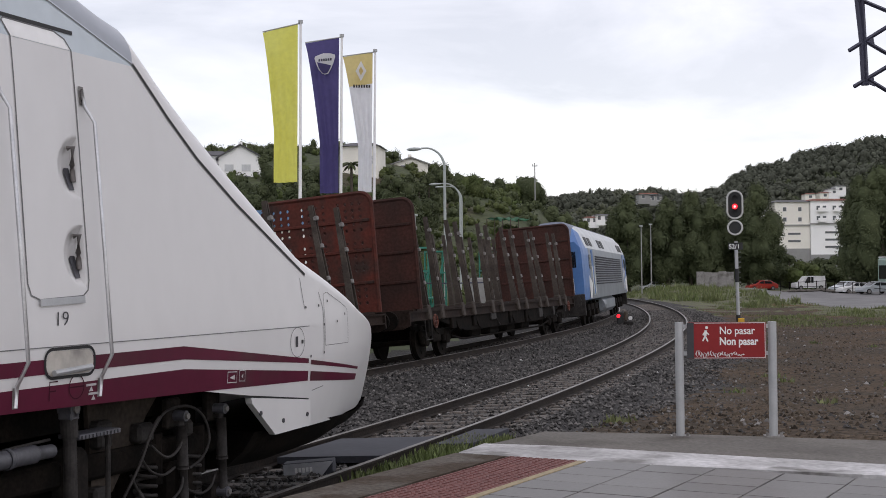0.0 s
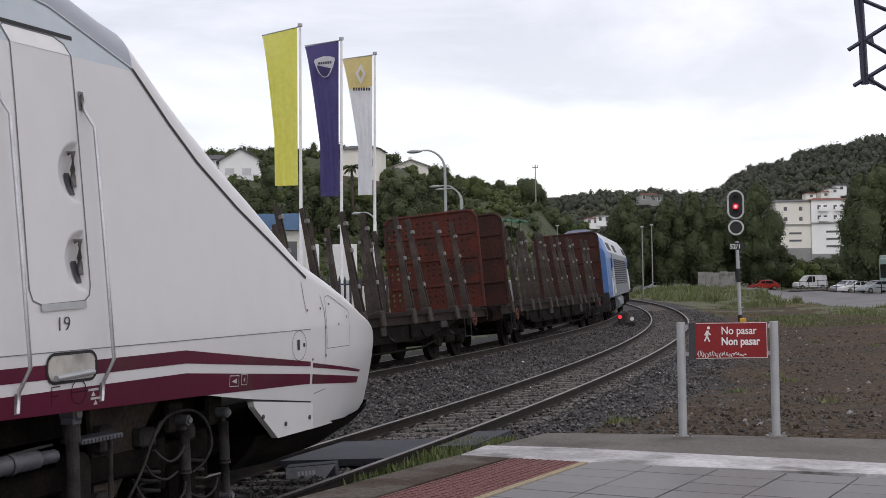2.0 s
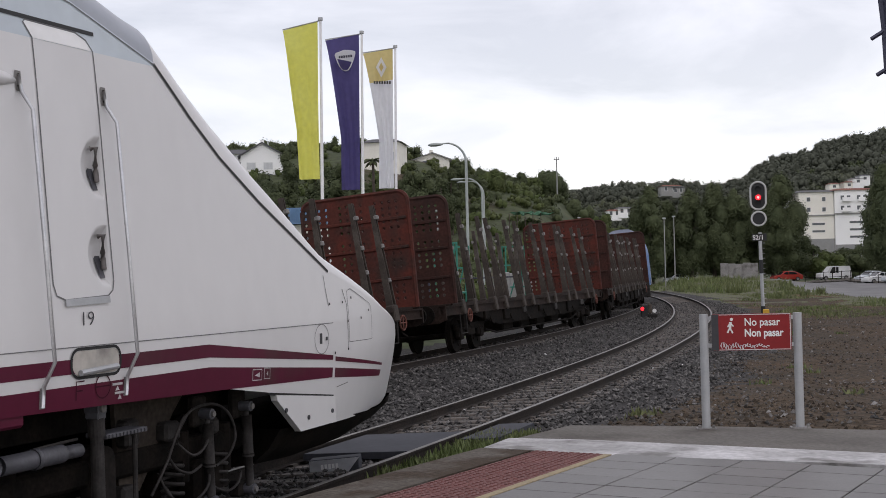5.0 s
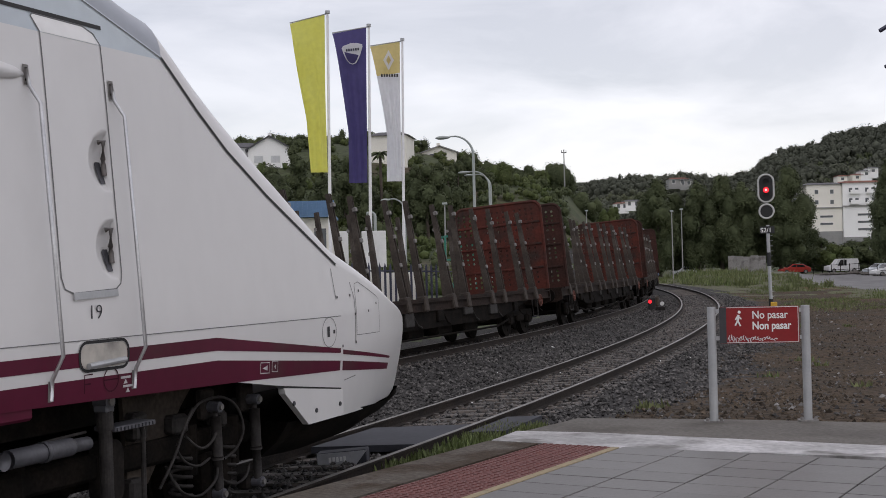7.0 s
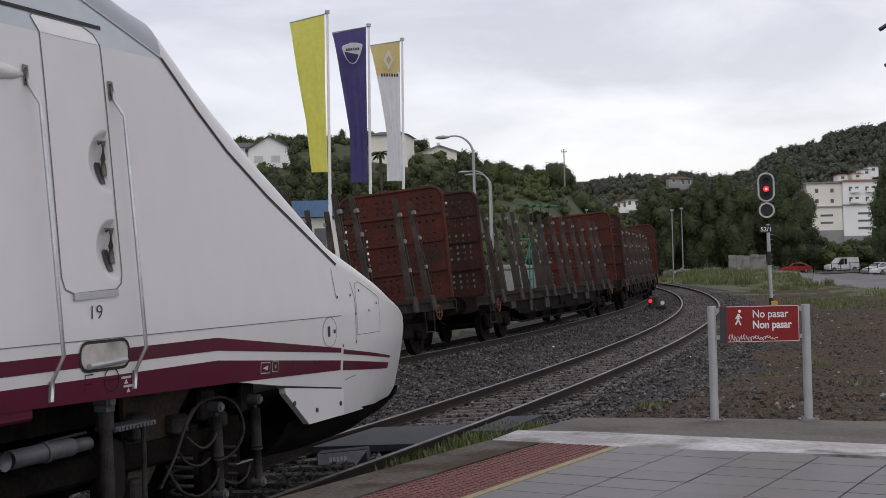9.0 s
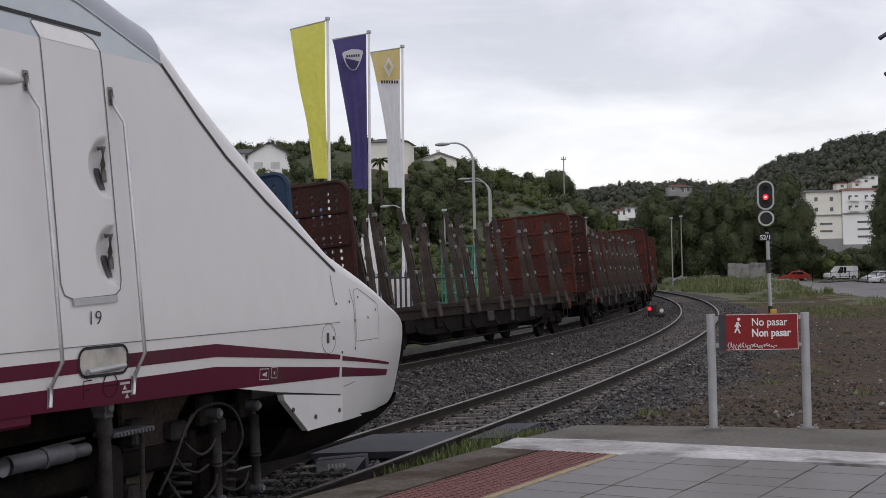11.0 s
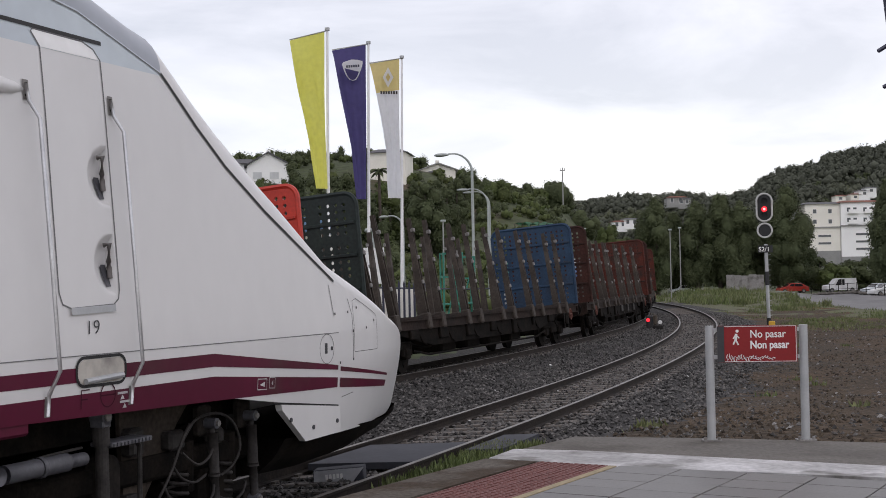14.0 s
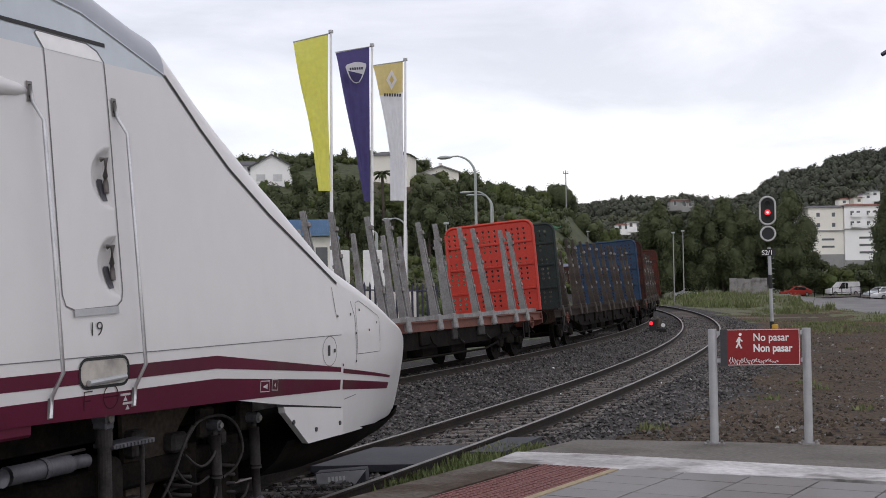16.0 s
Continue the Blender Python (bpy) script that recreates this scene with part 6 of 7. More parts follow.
    for dz, mat, nm in ((0.32, M["rubber"], "dark_lens"), (0.0, M["red_lamp"], "lit_lens"), (-0.34, M["rubber"], "dark_lens")):
        bm = bmesh.new()
        disc(bm, (0, -0.17, top - 0.66 + dz - 0.08 * (dz == 0)), (0, 1, 0), 0.115 if dz else 0.13, 0.03, 20)
        part(nm, bm, mat, head)
        bm = bmesh.new()
        a0 = [radians(200 - k * 22) for k in range(11)]
        for r0 in (0.15,):
            vs = []
            for yy_ in (-0.17, -0.33):
                vs.append([bm.verts.new((r0 * math.cos(a), yy_, top - 0.66 + dz - 0.08 * (dz == 0) + r0 * math.sin(a))) for a in a0])
            for k in range(10):
                bm.faces.new((vs[0][k], vs[0][k + 1], vs[1][k + 1], vs[1][k]))
        part("hood", bm, M["black"], head)
    bm = bmesh.new()
    disc(bm, (0, -0.2, top - 0.74), (0, 1, 0), 0.06, 0.02, 14)
    part("lens_core", bm, M["red_core"], head)
    zc = top - 1.75
    bm = bmesh.new()
    disc(bm, (0, -0.12, zc), (0, 1, 0), 0.31, 0.06, 24)
    lower = part("lower_head", bm, M["black"], sig)
    bm = bmesh.new()
    ring_tube(bm, [(0.33 * math.cos(a), -0.16, zc + 0.33 * math.sin(a)) for a in np.linspace(0, 6.283, 29)[:-1]], 0.045, 6)
    part("rim", bm, M["ring"], lower)
    bm = bmesh.new()
    box(bm, -0.34, 0.34, -0.10, -0.07, top - 2.80, top - 2.46)
    board = part("number_board", bm, M["black"], sig)
    words("figures", "S2/1", 0.30, M["white_paint"], board, Matrix.Translation((-0.31, -0.105, top - 2.74)) @ pose(0, 0, 0, 90), "", 0.003)
    bm = bmesh.new()
    for k in range(14):
        box(bm, 0.06, 0.24, -0.02, 0.02, 0.7 + k * 0.24, 0.72 + k * 0.24)
    tagged(part("rungs", bm, M["galv"], sig), kind="stuff")
    return sig


light_signal()
# low shunting signal between the tracks
p = Vector((8.45, 61.3, 0))
p.z = float(ground_height(p.x, p.y))
dwarf = thing("dwarf_signal", "low shunting signal with a lit red lamp on the ballast", "signal", pose(p.x, p.y, p.z, 0, 0, -7))
bm = bmesh.new()
box(bm, -0.30, 0.02, -0.15, 0.15, 0.0, 0.62, bevel=0.05)
part("case", bm, M["black"], dwarf)
bm = bmesh.new()
disc(bm, (-0.22, -0.17, 0.42), (0, 1, 0), 0.085, 0.04, 18)
part("lit_lens", bm, M["red_lamp"], dwarf)
bm = bmesh.new()
disc(bm, (0.34, -0.17, 0.32), (0, 1, 0), 0.095, 0.06, 18)
part("white_lens", bm, M["white_paint"], dwarf)
bm = bmesh.new()
box(bm, 0.03, 0.22, -0.16, 0.14, 0.18, 0.66, bevel=0.06)
part("hood", bm, M["bark"], dwarf)
bm = bmesh.new()
box(bm, 0.03, 0.48, -0.12, 0.12, 0.0, 0.17, bevel=0.03)
part("bracket", bm, M["damper"], dwarf)


# ---------------------------------------------------------------- flags
FLAG_STRIPS = []


def flag(name, label, x, y, top, pole_lean, cloth, width, drop, emblem, seed, hem, dip, curl, swing):
    z0 = float(ground_height(x, y))
    f = thing(name, label, "flag", pose(x, y, z0, 0, pole_lean, 0))
    H = top - z0
    bm = bmesh.new()
    tube(bm, [(0, 0, 0), (0, 0, H * 0.5), (0, 0, H)], 0.072, 14, 0.042)
    pole = part("pole", bm, M["pole_white"], f)
    bm = bmesh.new()
    disc(bm, (0, 0, H + 0.03), (0, 0, 1), 0.085, 0.10, 12)
    tube(bm, [(0, 0, H - 0.02), (-0.1 - width, 0, H - 0.02 - width * dip)], 0.022, 8)
    part("arm", bm, M["galv"], pole)
    n = 54
    hgt = drop / n
    strips = []
    for k in range(n):
        # each strip of cloth hangs from the pole's side and turns a little in the wind
        zt, zb_ = H - 0.05 - k * hgt, H - 0.05 - (k + 1) * hgt - 0.004
        bm = bmesh.new()
        cols = 16
        top_row, low_row = [], []
        for c in range(cols + 1):
            u = c / cols
            def place(v):
                w = width * (1 - (1 - hem) * min(v / 0.66, 1) ** 0.8)
                fold = (0.16 * math.sin(u * 7.5 + v * 2.5 + seed) * u + 0.045 * math.sin(u * 21 + v * 3.0 + seed * 2)) * min(v * 2.5, 1)
                return (-0.10 - u * w, fold, 0)
            slope = -u * width * dip * (1 - 0.9 * (k / n))
            slope1 = -u * width * dip * (1 - 0.9 * ((k + 1) / n))
            a, b = place(k / n), place((k + 1) / n)
            top_row.append(bm.verts.new((a[0], a[1], zt + slope)))
            low_row.append(bm.verts.new((b[0], b[1], zb_ + slope1)))
        for c in range(cols):
            bm.faces.new((top_row[c], top_row[c + 1], low_row[c + 1], low_row[c]))
        mat = cloth(k / n)
        ob = part("cloth_strip", bm, mat, f, smooth=True)
        strips.append(ob)
    FLAG_STRIPS.append((strips, seed, curl, swing))
    if emblem:
        emblem(strips, H, width)
    return f


def shield(strips, H, width):
    z = H - 0.92 - width * 0.09
    outer = [(-0.24, 0.34), (-0.42, 0.39), (-0.66, 0.39), (-0.96, 0.28), (-1.00, 0.20), (-0.93, -0.02), (-0.84, -0.22), (-0.72, -0.36), (-0.60, -0.40), (-0.48, -0.36), (-0.38, -0.20), (-0.29, 0.04), (-0.23, 0.26)]
    cx, cz = -0.62, 0.05
    bm = bmesh.new()
    plate(bm, outer, -0.008, 0.008, pose(0, -0.03, z, 90))
    e = part("emblem", bm, M["flag_white"], strips[15], "pale shield-shaped emblem", Matrix.Translation((0, -0.09, 0)))
    bm = bmesh.new()
    plate(bm, [(cx + (x - cx) * 0.74, cz + (zz - cz) * 0.70 - 0.10) for x, zz in outer if zz < 0.25], -0.01, 0.01, pose(0, -0.045, z, 90))
    part("emblem_inlay", bm, M["flag_blue"], e)
    bm = bmesh.new()
    for k in range(6):
        box(bm, -0.42 - k * 0.085, -0.36 - k * 0.085, -0.05, -0.042, z + 0.12 - 0.008 * k, z + 0.21 - 0.008 * k)
    part("lettering", bm, M["lattice"], e)


def lozenge(strips, H, width):
    bm = bmesh.new()
    z = H - 0.66 - width * 0.12
    plate(bm, [(-0.55, 0.40), (-0.34, 0.0), (-0.55, -0.40), (-0.76, 0.0)], -0.008, 0.008, pose(0, -0.03, z, 90))
    e = part("emblem", bm, M["flag_white"], strips[12], "pale diamond-shaped emblem", Matrix.Translation((0, -0.09, 0)))
    bm = bmesh.new()
    plate(bm, [(-0.55, 0.18), (-0.46, 0.0), (-0.55, -0.18), (-0.64, 0.0)], -0.01, 0.01, pose(0, -0.04, z, 90))
    part("emblem_inlay", bm, M["flag_gold"], e)
    bm = bmesh.new()
    for k in range(7):
        box(bm, -0.25 - k * 0.10, -0.18 - k * 0.10, -0.045, -0.03, z - 0.66, z - 0.54)
    part("lettering", bm, M["joint"], e)


# the last pairs: seconds and how far the lower hem has swung round the pole
flag("banner_flag", "lemon yellow banner hanging from a white flagpole", -4.99, 45.0, 11.09, 0.6, lambda v: M["flag_yellow"], 1.22, 5.50, None, 0.4, 0.66, 0.25, 0.8,
     [(0, 4), (4, 14), (7, 50), (9, 50), (12, 62), (14, 68), (16, 72)])
flag("banner_flag", "violet-blue banner with pale emblem on a white flagpole", -3.84, 48.0, 11.15, 0.85, lambda v: M["flag_blue"], 1.26, 5.75, shield, 2.1, 0.54, 0.17, 1.3,
     [(0, -12), (4, 0), (7, 8), (9, 24), (12, 52), (16, 67)])
flag("banner_flag", "white banner with gold head on a white flagpole", -2.78, 51.0, 11.11, 0.95, lambda v: M["flag_gold"] if v < 0.21 else M["flag_white"], 1.18, 5.5, lozenge, 4.0, 0.46, 0.157, 1.3,
     [(0, 5), (4, 10), (7, 36), (9, 38), (12, 55), (16, 50)])


# ---------------------------------------------------------------- street lamps and poles
def street_lamp(x, y, height, reach, label="grey street lamp with a curved arm"):
    z = float(ground_height(x, y)) - 0.1
    lamp = thing("street_lamp", label, "street lamp", pose(x, y, z), "street lamps")
    bm = bmesh.new()
    r = reach * 0.62
    pts = [(0, 0, 0), (0, 0, height * 0.5), (0, 0, height - r)]
    pts += [(-r + r * math.cos(a), 0, height - r + r * math.sin(a)) for a in np.linspace(0.2, 1.45, 7)] + [(-reach * 0.75, 0, height - 0.02)]
    tube(bm, pts, 0.085, 10, 0.04)
    part("pole", bm, M["lamp_pole"], lamp)
    bm = bmesh.new()
    rings = []
    for u, rr in ((0, 0.06), (0.15, 0.13), (0.45, 0.19), (0.75, 0.17), (0.95, 0.06)):
        rings.append([bm.verts.new((-reach * 0.72 - u * reach * 0.5, math.cos(a) * rr, height - 0.05 + math.sin(a) * rr * 0.55 - 0.04 * u)) for a in np.linspace(0, 6.283, 11)[:-1]])
    for u_, v_ in zip(rings, rings[1:]):
        for k in range(10):
            bm.faces.new((u_[k], u_[(k + 1) % 10], v_[(k + 1) % 10], v_[k]))
    bm.faces.new(rings[-1])
    part("lamp_head", bm, M["lamp_pole"], lamp, smooth=True)
    return lamp


def px(x, d):
    return (x - 784) / 2300 * d


street_lamp(px(788, 70), 70, 9.3, 1.7)
street_lamp(px(815, 100), 100, 9.2, 2.0)
street_lamp(px(818, 128), 128, 9.3, 2.2)
street_lamp(px(611, 62), 62, 4.9, 0.35, "slim grey lamp post")
street_lamp(px(664, 84), 84, 6.6, 1.3)
for x, d, top in ((735, 95, 6.8), (1135, 150, 7.9), (1152, 158, 8.4), (985, 170, 9.0)):
    X, z = px(x, d), float(ground_height(px(x, d), d))
    pole = thing("lamp_post", "slim grey pole beside the line", "pole", pose(X, d, z - 0.1), "poles")
    bm = bmesh.new()
    tube(bm, [(0, 0, 0), (0, 0, top - z)], 0.075, 8, 0.05)
    part("shaft", bm, M["house_grey"], pole)
    bm = bmesh.new()
    box(bm, -0.2, 0.2, -0.12, 0.12, top - z - 0.05, top - z + 0.12, bevel=0.04)
    part("lamp_head", bm, M["lamp_pole"], pole)


# ---------------------------------------------------------------- trees
def leaf_cloud(rng, blobs, n, size):
    """Many small tilted leaf sprays spread through lumps (centre, radii)."""
    blobs = [(np.array(c, float), np.array(r, float)) for c, r in blobs]
    vol = np.array([r.prod() ** 0.7 for _, r in blobs])
    pick = rng.choice(len(blobs), n, p=vol / vol.sum())
    d = rng.normal(size=(n, 3))
    d /= np.linalg.norm(d, axis=1)[:, None]
    rad = rng.random(n) ** 0.20 * rng.uniform(0.84, 1.10, n)
    C = np.array([b[0] for b in blobs])[pick]
    R = np.array([b[1] for b in blobs])[pick]
    p = C + d * R * rad[:, None]
    nrm = d + rng.normal(0, 0.30, (n, 3)) + np.array((0, 0, 0.55))
    nrm /= np.linalg.norm(nrm, axis=1)[:, None]
    t = np.cross(nrm, rng.normal(size=(n, 3)))
    t /= np.linalg.norm(t, axis=1)[:, None] + 1e-9
    b = np.cross(nrm, t)
    s = size * rng.uniform(0.6, 1.35, n)[:, None]
    v = np.stack([p - t * s, p - b * s * 0.6, p + t * s, p + b * s * 0.6], 1)
    return v.reshape(-1, 3)


def ball(level):
    bm = bmesh.new()
    bmesh.ops.create_icosphere(bm, subdivisions=level, radius=1.0)
    v, f = np.array([p.co[:] for p in bm.verts]), np.array([[p.index for p in q.verts] for q in bm.faces])
    bm.free()
    return v, f


BALLS = {k: ball(k) for k in (1, 2)}


def foliage(rng, blobs, n, size, level):
    """Leaf sprays over the uneven leafy body of each lump: vertices and faces."""
    v = leaf_cloud(rng, blobs, n, size)
    faces = np.arange(len(v)).reshape(-1, 4).tolist()
    bv, bf = BALLS[level]
    parts, at = [v], len(v)
    for c, r in blobs:
        parts.append(np.array(c) + bv * np.array(r) * rng.uniform(0.50, 0.82, (len(bv), 1)))
        faces += (bf + at).tolist()
        at += len(bv)
    return np.concatenate(parts), faces


def tree_blobs(rng, h, w, lumps, base=0.18, slim=1.0):
    out = []
    for k in range(lumps):
        f = rng.random()
        z = h * (base + (1 - base) * (0.08 + 0.86 * f))
        prof = math.sin(math.pi * min(max((f * 0.86 + 0.12), 0.05), 0.97)) ** 0.7
        a = rng.random() * 6.28
        r = w * 0.5 * prof * math.sqrt(rng.random()) * 0.8
        s = w * rng.uniform(0.16, 0.27) * (0.6 + 0.5 * prof)
        out.append(((r * math.cos(a), r * math.sin(a), z), (s, s, s * rng.uniform(0.8, 1.3) * slim)))
    return out


def tree(x, y, h, w, seed, label, mat, n=3200, size=0.34, lumps=34, base=0.14, slim=1.2):
    rng = np.random.default_rng(seed)
    z = float(ground_height(x, y)) - 0.15
    t = thing("tree", label, "tree", pose(x, y, z, 0, 0, seed * 37 % 360), "trees beside the line")
    bm = bmesh.new()
    tube(bm, [(0, 0, 0), (0.1, 0.05, h * 0.3), (0.0, 0.1, h * 0.6), (0.05, 0, h * 0.9)], h * 0.02 + 0.06, 9, 0.04)
    blobs = tree_blobs(rng, h, w, lumps, base, slim)
    for c, r in blobs[:10]:
        tube(bm, [(0.05, 0.05, max(c[2] - h * 0.12, h * 0.12)), (c[0] * 0.5, c[1] * 0.5, c[2] - h * 0.04), c], 0.09, 6, 0.02)
    part("trunk", bm, M["bark"], t)
    v, f = foliage(rng, blobs, n, size, 2)
    from_lists("crown", v.tolist(), f, mat, t, smooth=True)
    return t


LAB = "dense dark green deciduous tree behind the car park"
for i, (x, d, top, w) in enumerate(((1112, 200, 346, 6.6), (1092, 204, 366, 4.5), (1140, 206, 366, 5.0), (1182, 204, 348, 6.0), (1222, 206, 341, 7.0), (1260, 204, 350, 6.2), (1286, 208, 392, 4.5),
                                    (1343, 202, 328, 6.8), (1324, 206, 350, 5.5), (1366, 206, 372, 4.6), (1165, 210, 395, 5.0))):
    tree(px(x, d), d, (490 - top) / 2300 * d + 2.3, w, 21 + i, LAB, M["leaf"], 17000, 0.165, 40, 0.05, 1.35)
for i, (x, d, top, w) in enumerate(((1525, 172, 318, 6.5), (1562, 170, 300, 8), (1610, 172, 300, 8))):
    tree(px(x, d), d, (490 - top) / 2300 * d + 2.4, w, 51 + i, "large dark green tree beside the parked cars", M["leaf"], 17000, 0.155, 40, 0.06, 1.35)
for i, (x, d, top, w) in enumerate(((1420, 205, 468, 6), (1455, 215, 462, 6), (1478, 210, 460, 5), (1396, 214, 455, 5))):
    tree(px(x, d), d, (490 - top) / 2300 * d + 2.4, w, 71 + i, "leafy bush under the tall trees", M["leaf_light" if i == 0 else "leaf"], 3000, 0.2, 18, 0.02, 0.8)
# dark hedge-like trees above the sheds on the slope
for i, (x, d, top, w, m) in enumerate(((705, 150, 304, 5.0, "leaf"), (686, 152, 306, 4.6, "leaf"), (726, 152, 304, 4.4, "leaf"), (742, 160, 306, 4.0, "leaf"), (424, 140, 322, 3.0, "leaf"), (448, 146, 338, 4.0, "leaf"), (760, 165, 298, 3.4, "leaf"), (608, 150, 318, 4.2, "leaf"), (520, 150, 305, 4.0, "leaf"), (560, 160, 285, 4.5, "leaf"), (545, 165, 290, 4, "leaf"),
                                       (590, 158, 292, 4, "leaf"), (430, 150, 305, 5, "leaf"), (470, 165, 265, 4.0, "leaf"), (640, 165, 300, 4.5, "leaf_light"),
                                       (774, 190, 296, 4.5, "leaf"), (800, 200, 322, 4, "leaf"), (836, 210, 314, 5.5, "leaf_light"), (880, 235, 322, 4, "leaf"),
                                       (930, 240, 316, 7.5, "leaf"), (948, 242, 334, 5, "leaf"), (905, 238, 350, 5, "leaf_light"), (985, 232, 372, 7, "leaf"), (1030, 245, 392, 6, "leaf_light"))):
    X = px(x, d)
    g = float(ground_height(X, d))
    h = max((490 - top) / 2300 * d + 2.2 - g, 3.0)
    tree(X, d, h, w, 101 + i, "dark green hillside tree", M[m], 4000, 0.150, 20, 0.02, 1.1)


def woods(name, places, h, w, per, size, mat, label, seed, lumps_each=5, least=0.65):
    rng = np.random.default_rng(seed)
    lumps = []
    for x, y in places:
        z = float(ground_height(x, y))
        k = rng.uniform(least, 1.2)
        lumps += [((x + c[0], y + c[1], z + c[2]), r) for c, r in tree_blobs(rng, h * k, w * k, lumps_each, 0.0, 1.1)]
    v, f = foliage(rng, lumps, per * len(places), size, 1)
    return tagged(from_lists(name, v.tolist(), f, mat, smooth=True), label, "woods", kind="stuff")


def open_view(x, y):
    """Plots kept clear below the two gabled houses."""
    a = x / y
    return not ((-0.178 < a < -0.130 and 120 < y < 212) or (-0.032 < a < -0.006 and 185 < y < 232))


rng = np.random.default_rng(9)
near_slope = [(x, y) for x, y in zip(rng.uniform(-75, 30, 1000), rng.uniform(85, 270, 1000)) if x < min(0.115 * y - 6, 14)]
woods("hillside_scrub", near_slope, 1.0, 3.2, 190, 0.125, M["leaf_light"], "bright green scrub and bushes on the slope", 3)
dark_slope = [(x, y) for x, y in zip(rng.uniform(-80, 30, 430), rng.uniform(110, 300, 430)) if x < 0.12 * y - 8 and open_view(x, y)]
woods("hillside_woods", dark_slope, 1.8, 3.8, 320, 0.14, M["leaf"], "dark trees and hedges over the slope", 4)
mid = [(x, y) for x, y in zip(rng.uniform(20, 260, 420), rng.uniform(300, 620, 420)) if not (0.235 < x / y < 0.33 and y < 372)]
woods("valley_woods", mid, 3.6, 7.0, 260, 0.30, M["leaf"], "woods on the far side of the valley", 5)
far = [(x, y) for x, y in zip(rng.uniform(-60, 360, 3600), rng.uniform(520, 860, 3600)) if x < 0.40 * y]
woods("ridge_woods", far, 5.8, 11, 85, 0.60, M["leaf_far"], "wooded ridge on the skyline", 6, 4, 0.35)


def palm(x, d, top):
    z = float(ground_height(x, d))
    p = thing("palm_tree", "palm tree with drooping fronds on the slope", "palm", pose(x, d, z))
    h = top - z
    part("trunk", tube(bmesh.new(), [(0, 0, -0.2), (0.1, 0, h * 0.5), (0.05, 0, h)], 0.22, 10, 0.16), M["bark"], p)
    rnd = random.Random(2)
    for k in range(22):
        a, lift, L = k * 2.4, rnd.uniform(-0.1, 1.1), rnd.uniform(1.5, 2.1)
        bm = bmesh.new()
        prev = None
        for j in range(9):
            f = j / 8
            r, zz = L * f, h + lift * L * 0.6 * f - 1.25 * f * f * L * 0.6
            w = 0.20 * math.sin(math.pi * min(f + 0.12, 1)) + 0.01
            c = Vector((math.cos(a) * r, math.sin(a) * r, zz))
            s_ = Vector((-math.sin(a), math.cos(a), 0)) * w
            row = [bm.verts.new(c - s_ + Vector((0, 0, -w * 0.6))), bm.verts.new(c), bm.verts.new(c + s_ + Vector((0, 0, -w * 0.6)))]
            if prev:
                bm.faces.new((prev[0], prev[1], row[1], row[0]))
                bm.faces.new((prev[1], prev[2], row[2], row[1]))
            prev = row
        part("frond", bm, M["leaf"], p)


palm(px(622, 150), 150, (490 - 288) / 2300 * 150 + 2.2)


# ---------------------------------------------------------------- houses
def house(x, y, z, w, d, h, turn, wall, roof, label, windows=(), roof_h=1.6, gable=True, balcony=(), chimney=False, name="house", sink=4.0, shutters=False):
    ob = thing(name, label, "house", pose(x, y, z, 0, 0, turn))
    bm = bmesh.new()
    box(bm, -w / 2, w / 2, 0, d, -sink, h)
    if gable:
        a = [bm.verts.new(p) for p in ((-w / 2, 0, h), (w / 2, 0, h), (0, 0, h + roof_h))]
        b = [bm.verts.new((v.co.x, d, v.co.z)) for v in a]
        bm.faces.new(a)
        bm.faces.new(b[::-1])
    part("wall", bm, wall, ob)
    bm = bmesh.new()
    e = 0.45
    if gable:
        for s in (-1, 1):
            q = [(s * (w / 2 + e), -e, h - e * roof_h / (w / 2)), (0, -e, h + roof_h), (0, d + e, h + roof_h), (s * (w / 2 + e), d + e, h - e * roof_h / (w / 2))]
            lo = [bm.verts.new((p[0], p[1], p[2] + 0.02)) for p in q]
            hi = [bm.verts.new((p[0], p[1], p[2] + 0.22)) for p in q]
            for f in (lo, hi[::-1]):
                bm.faces.new(f)
            for i in range(4):
                bm.faces.new((lo[i], lo[(i + 1) % 4], hi[(i + 1) % 4], hi[i]))
    else:
        lo = [bm.verts.new(p) for p in ((-w / 2 - e, -e, h + 0.02), (w / 2 + e, -e, h + 0.02), (w / 2 + e, d + e, h + 0.02), (-w / 2 - e, d + e, h + 0.02))]
        hi = [bm.verts.new(p) for p in ((-w / 2 + roof_h, roof_h, h + roof_h * 0.55), (w / 2 - roof_h, roof_h, h + roof_h * 0.55), (w / 2 - roof_h, d - roof_h, h + roof_h * 0.55), (-w / 2 + roof_h, d - roof_h, h + roof_h * 0.55))]
        bm.faces.new(lo[::-1])
        bm.faces.new(hi)
        for i in range(4):
            bm.faces.new((lo[i], lo[(i + 1) % 4], hi[(i + 1) % 4], hi[i]))
    rf = part("roof", bm, roof, ob)
    if chimney:
        bm = bmesh.new()
        box(bm, -0.3, 0.3, d * 0.4, d * 0.4 + 0.6, h, h + roof_h + 0.9)
        part("chimney", bm, wall, rf)
    for wx, wz, ww, wh in windows:
        bm = bmesh.new()
        box(bm, wx - ww / 2 - 0.08, wx + ww / 2 + 0.08, -0.05, 0.0, wz - 0.08, wz + wh + 0.08)
        win = part("window", bm, M["white_paint"], ob)
        bm = bmesh.new()
        box(bm, wx - ww / 2, wx + ww / 2, -0.075, -0.052, wz, wz + wh)
        part("pane", bm, M["shutter" if shutters and wz > 1.5 else "pane"], win)
    for bx, bz, bw in balcony:
        bm = bmesh.new()
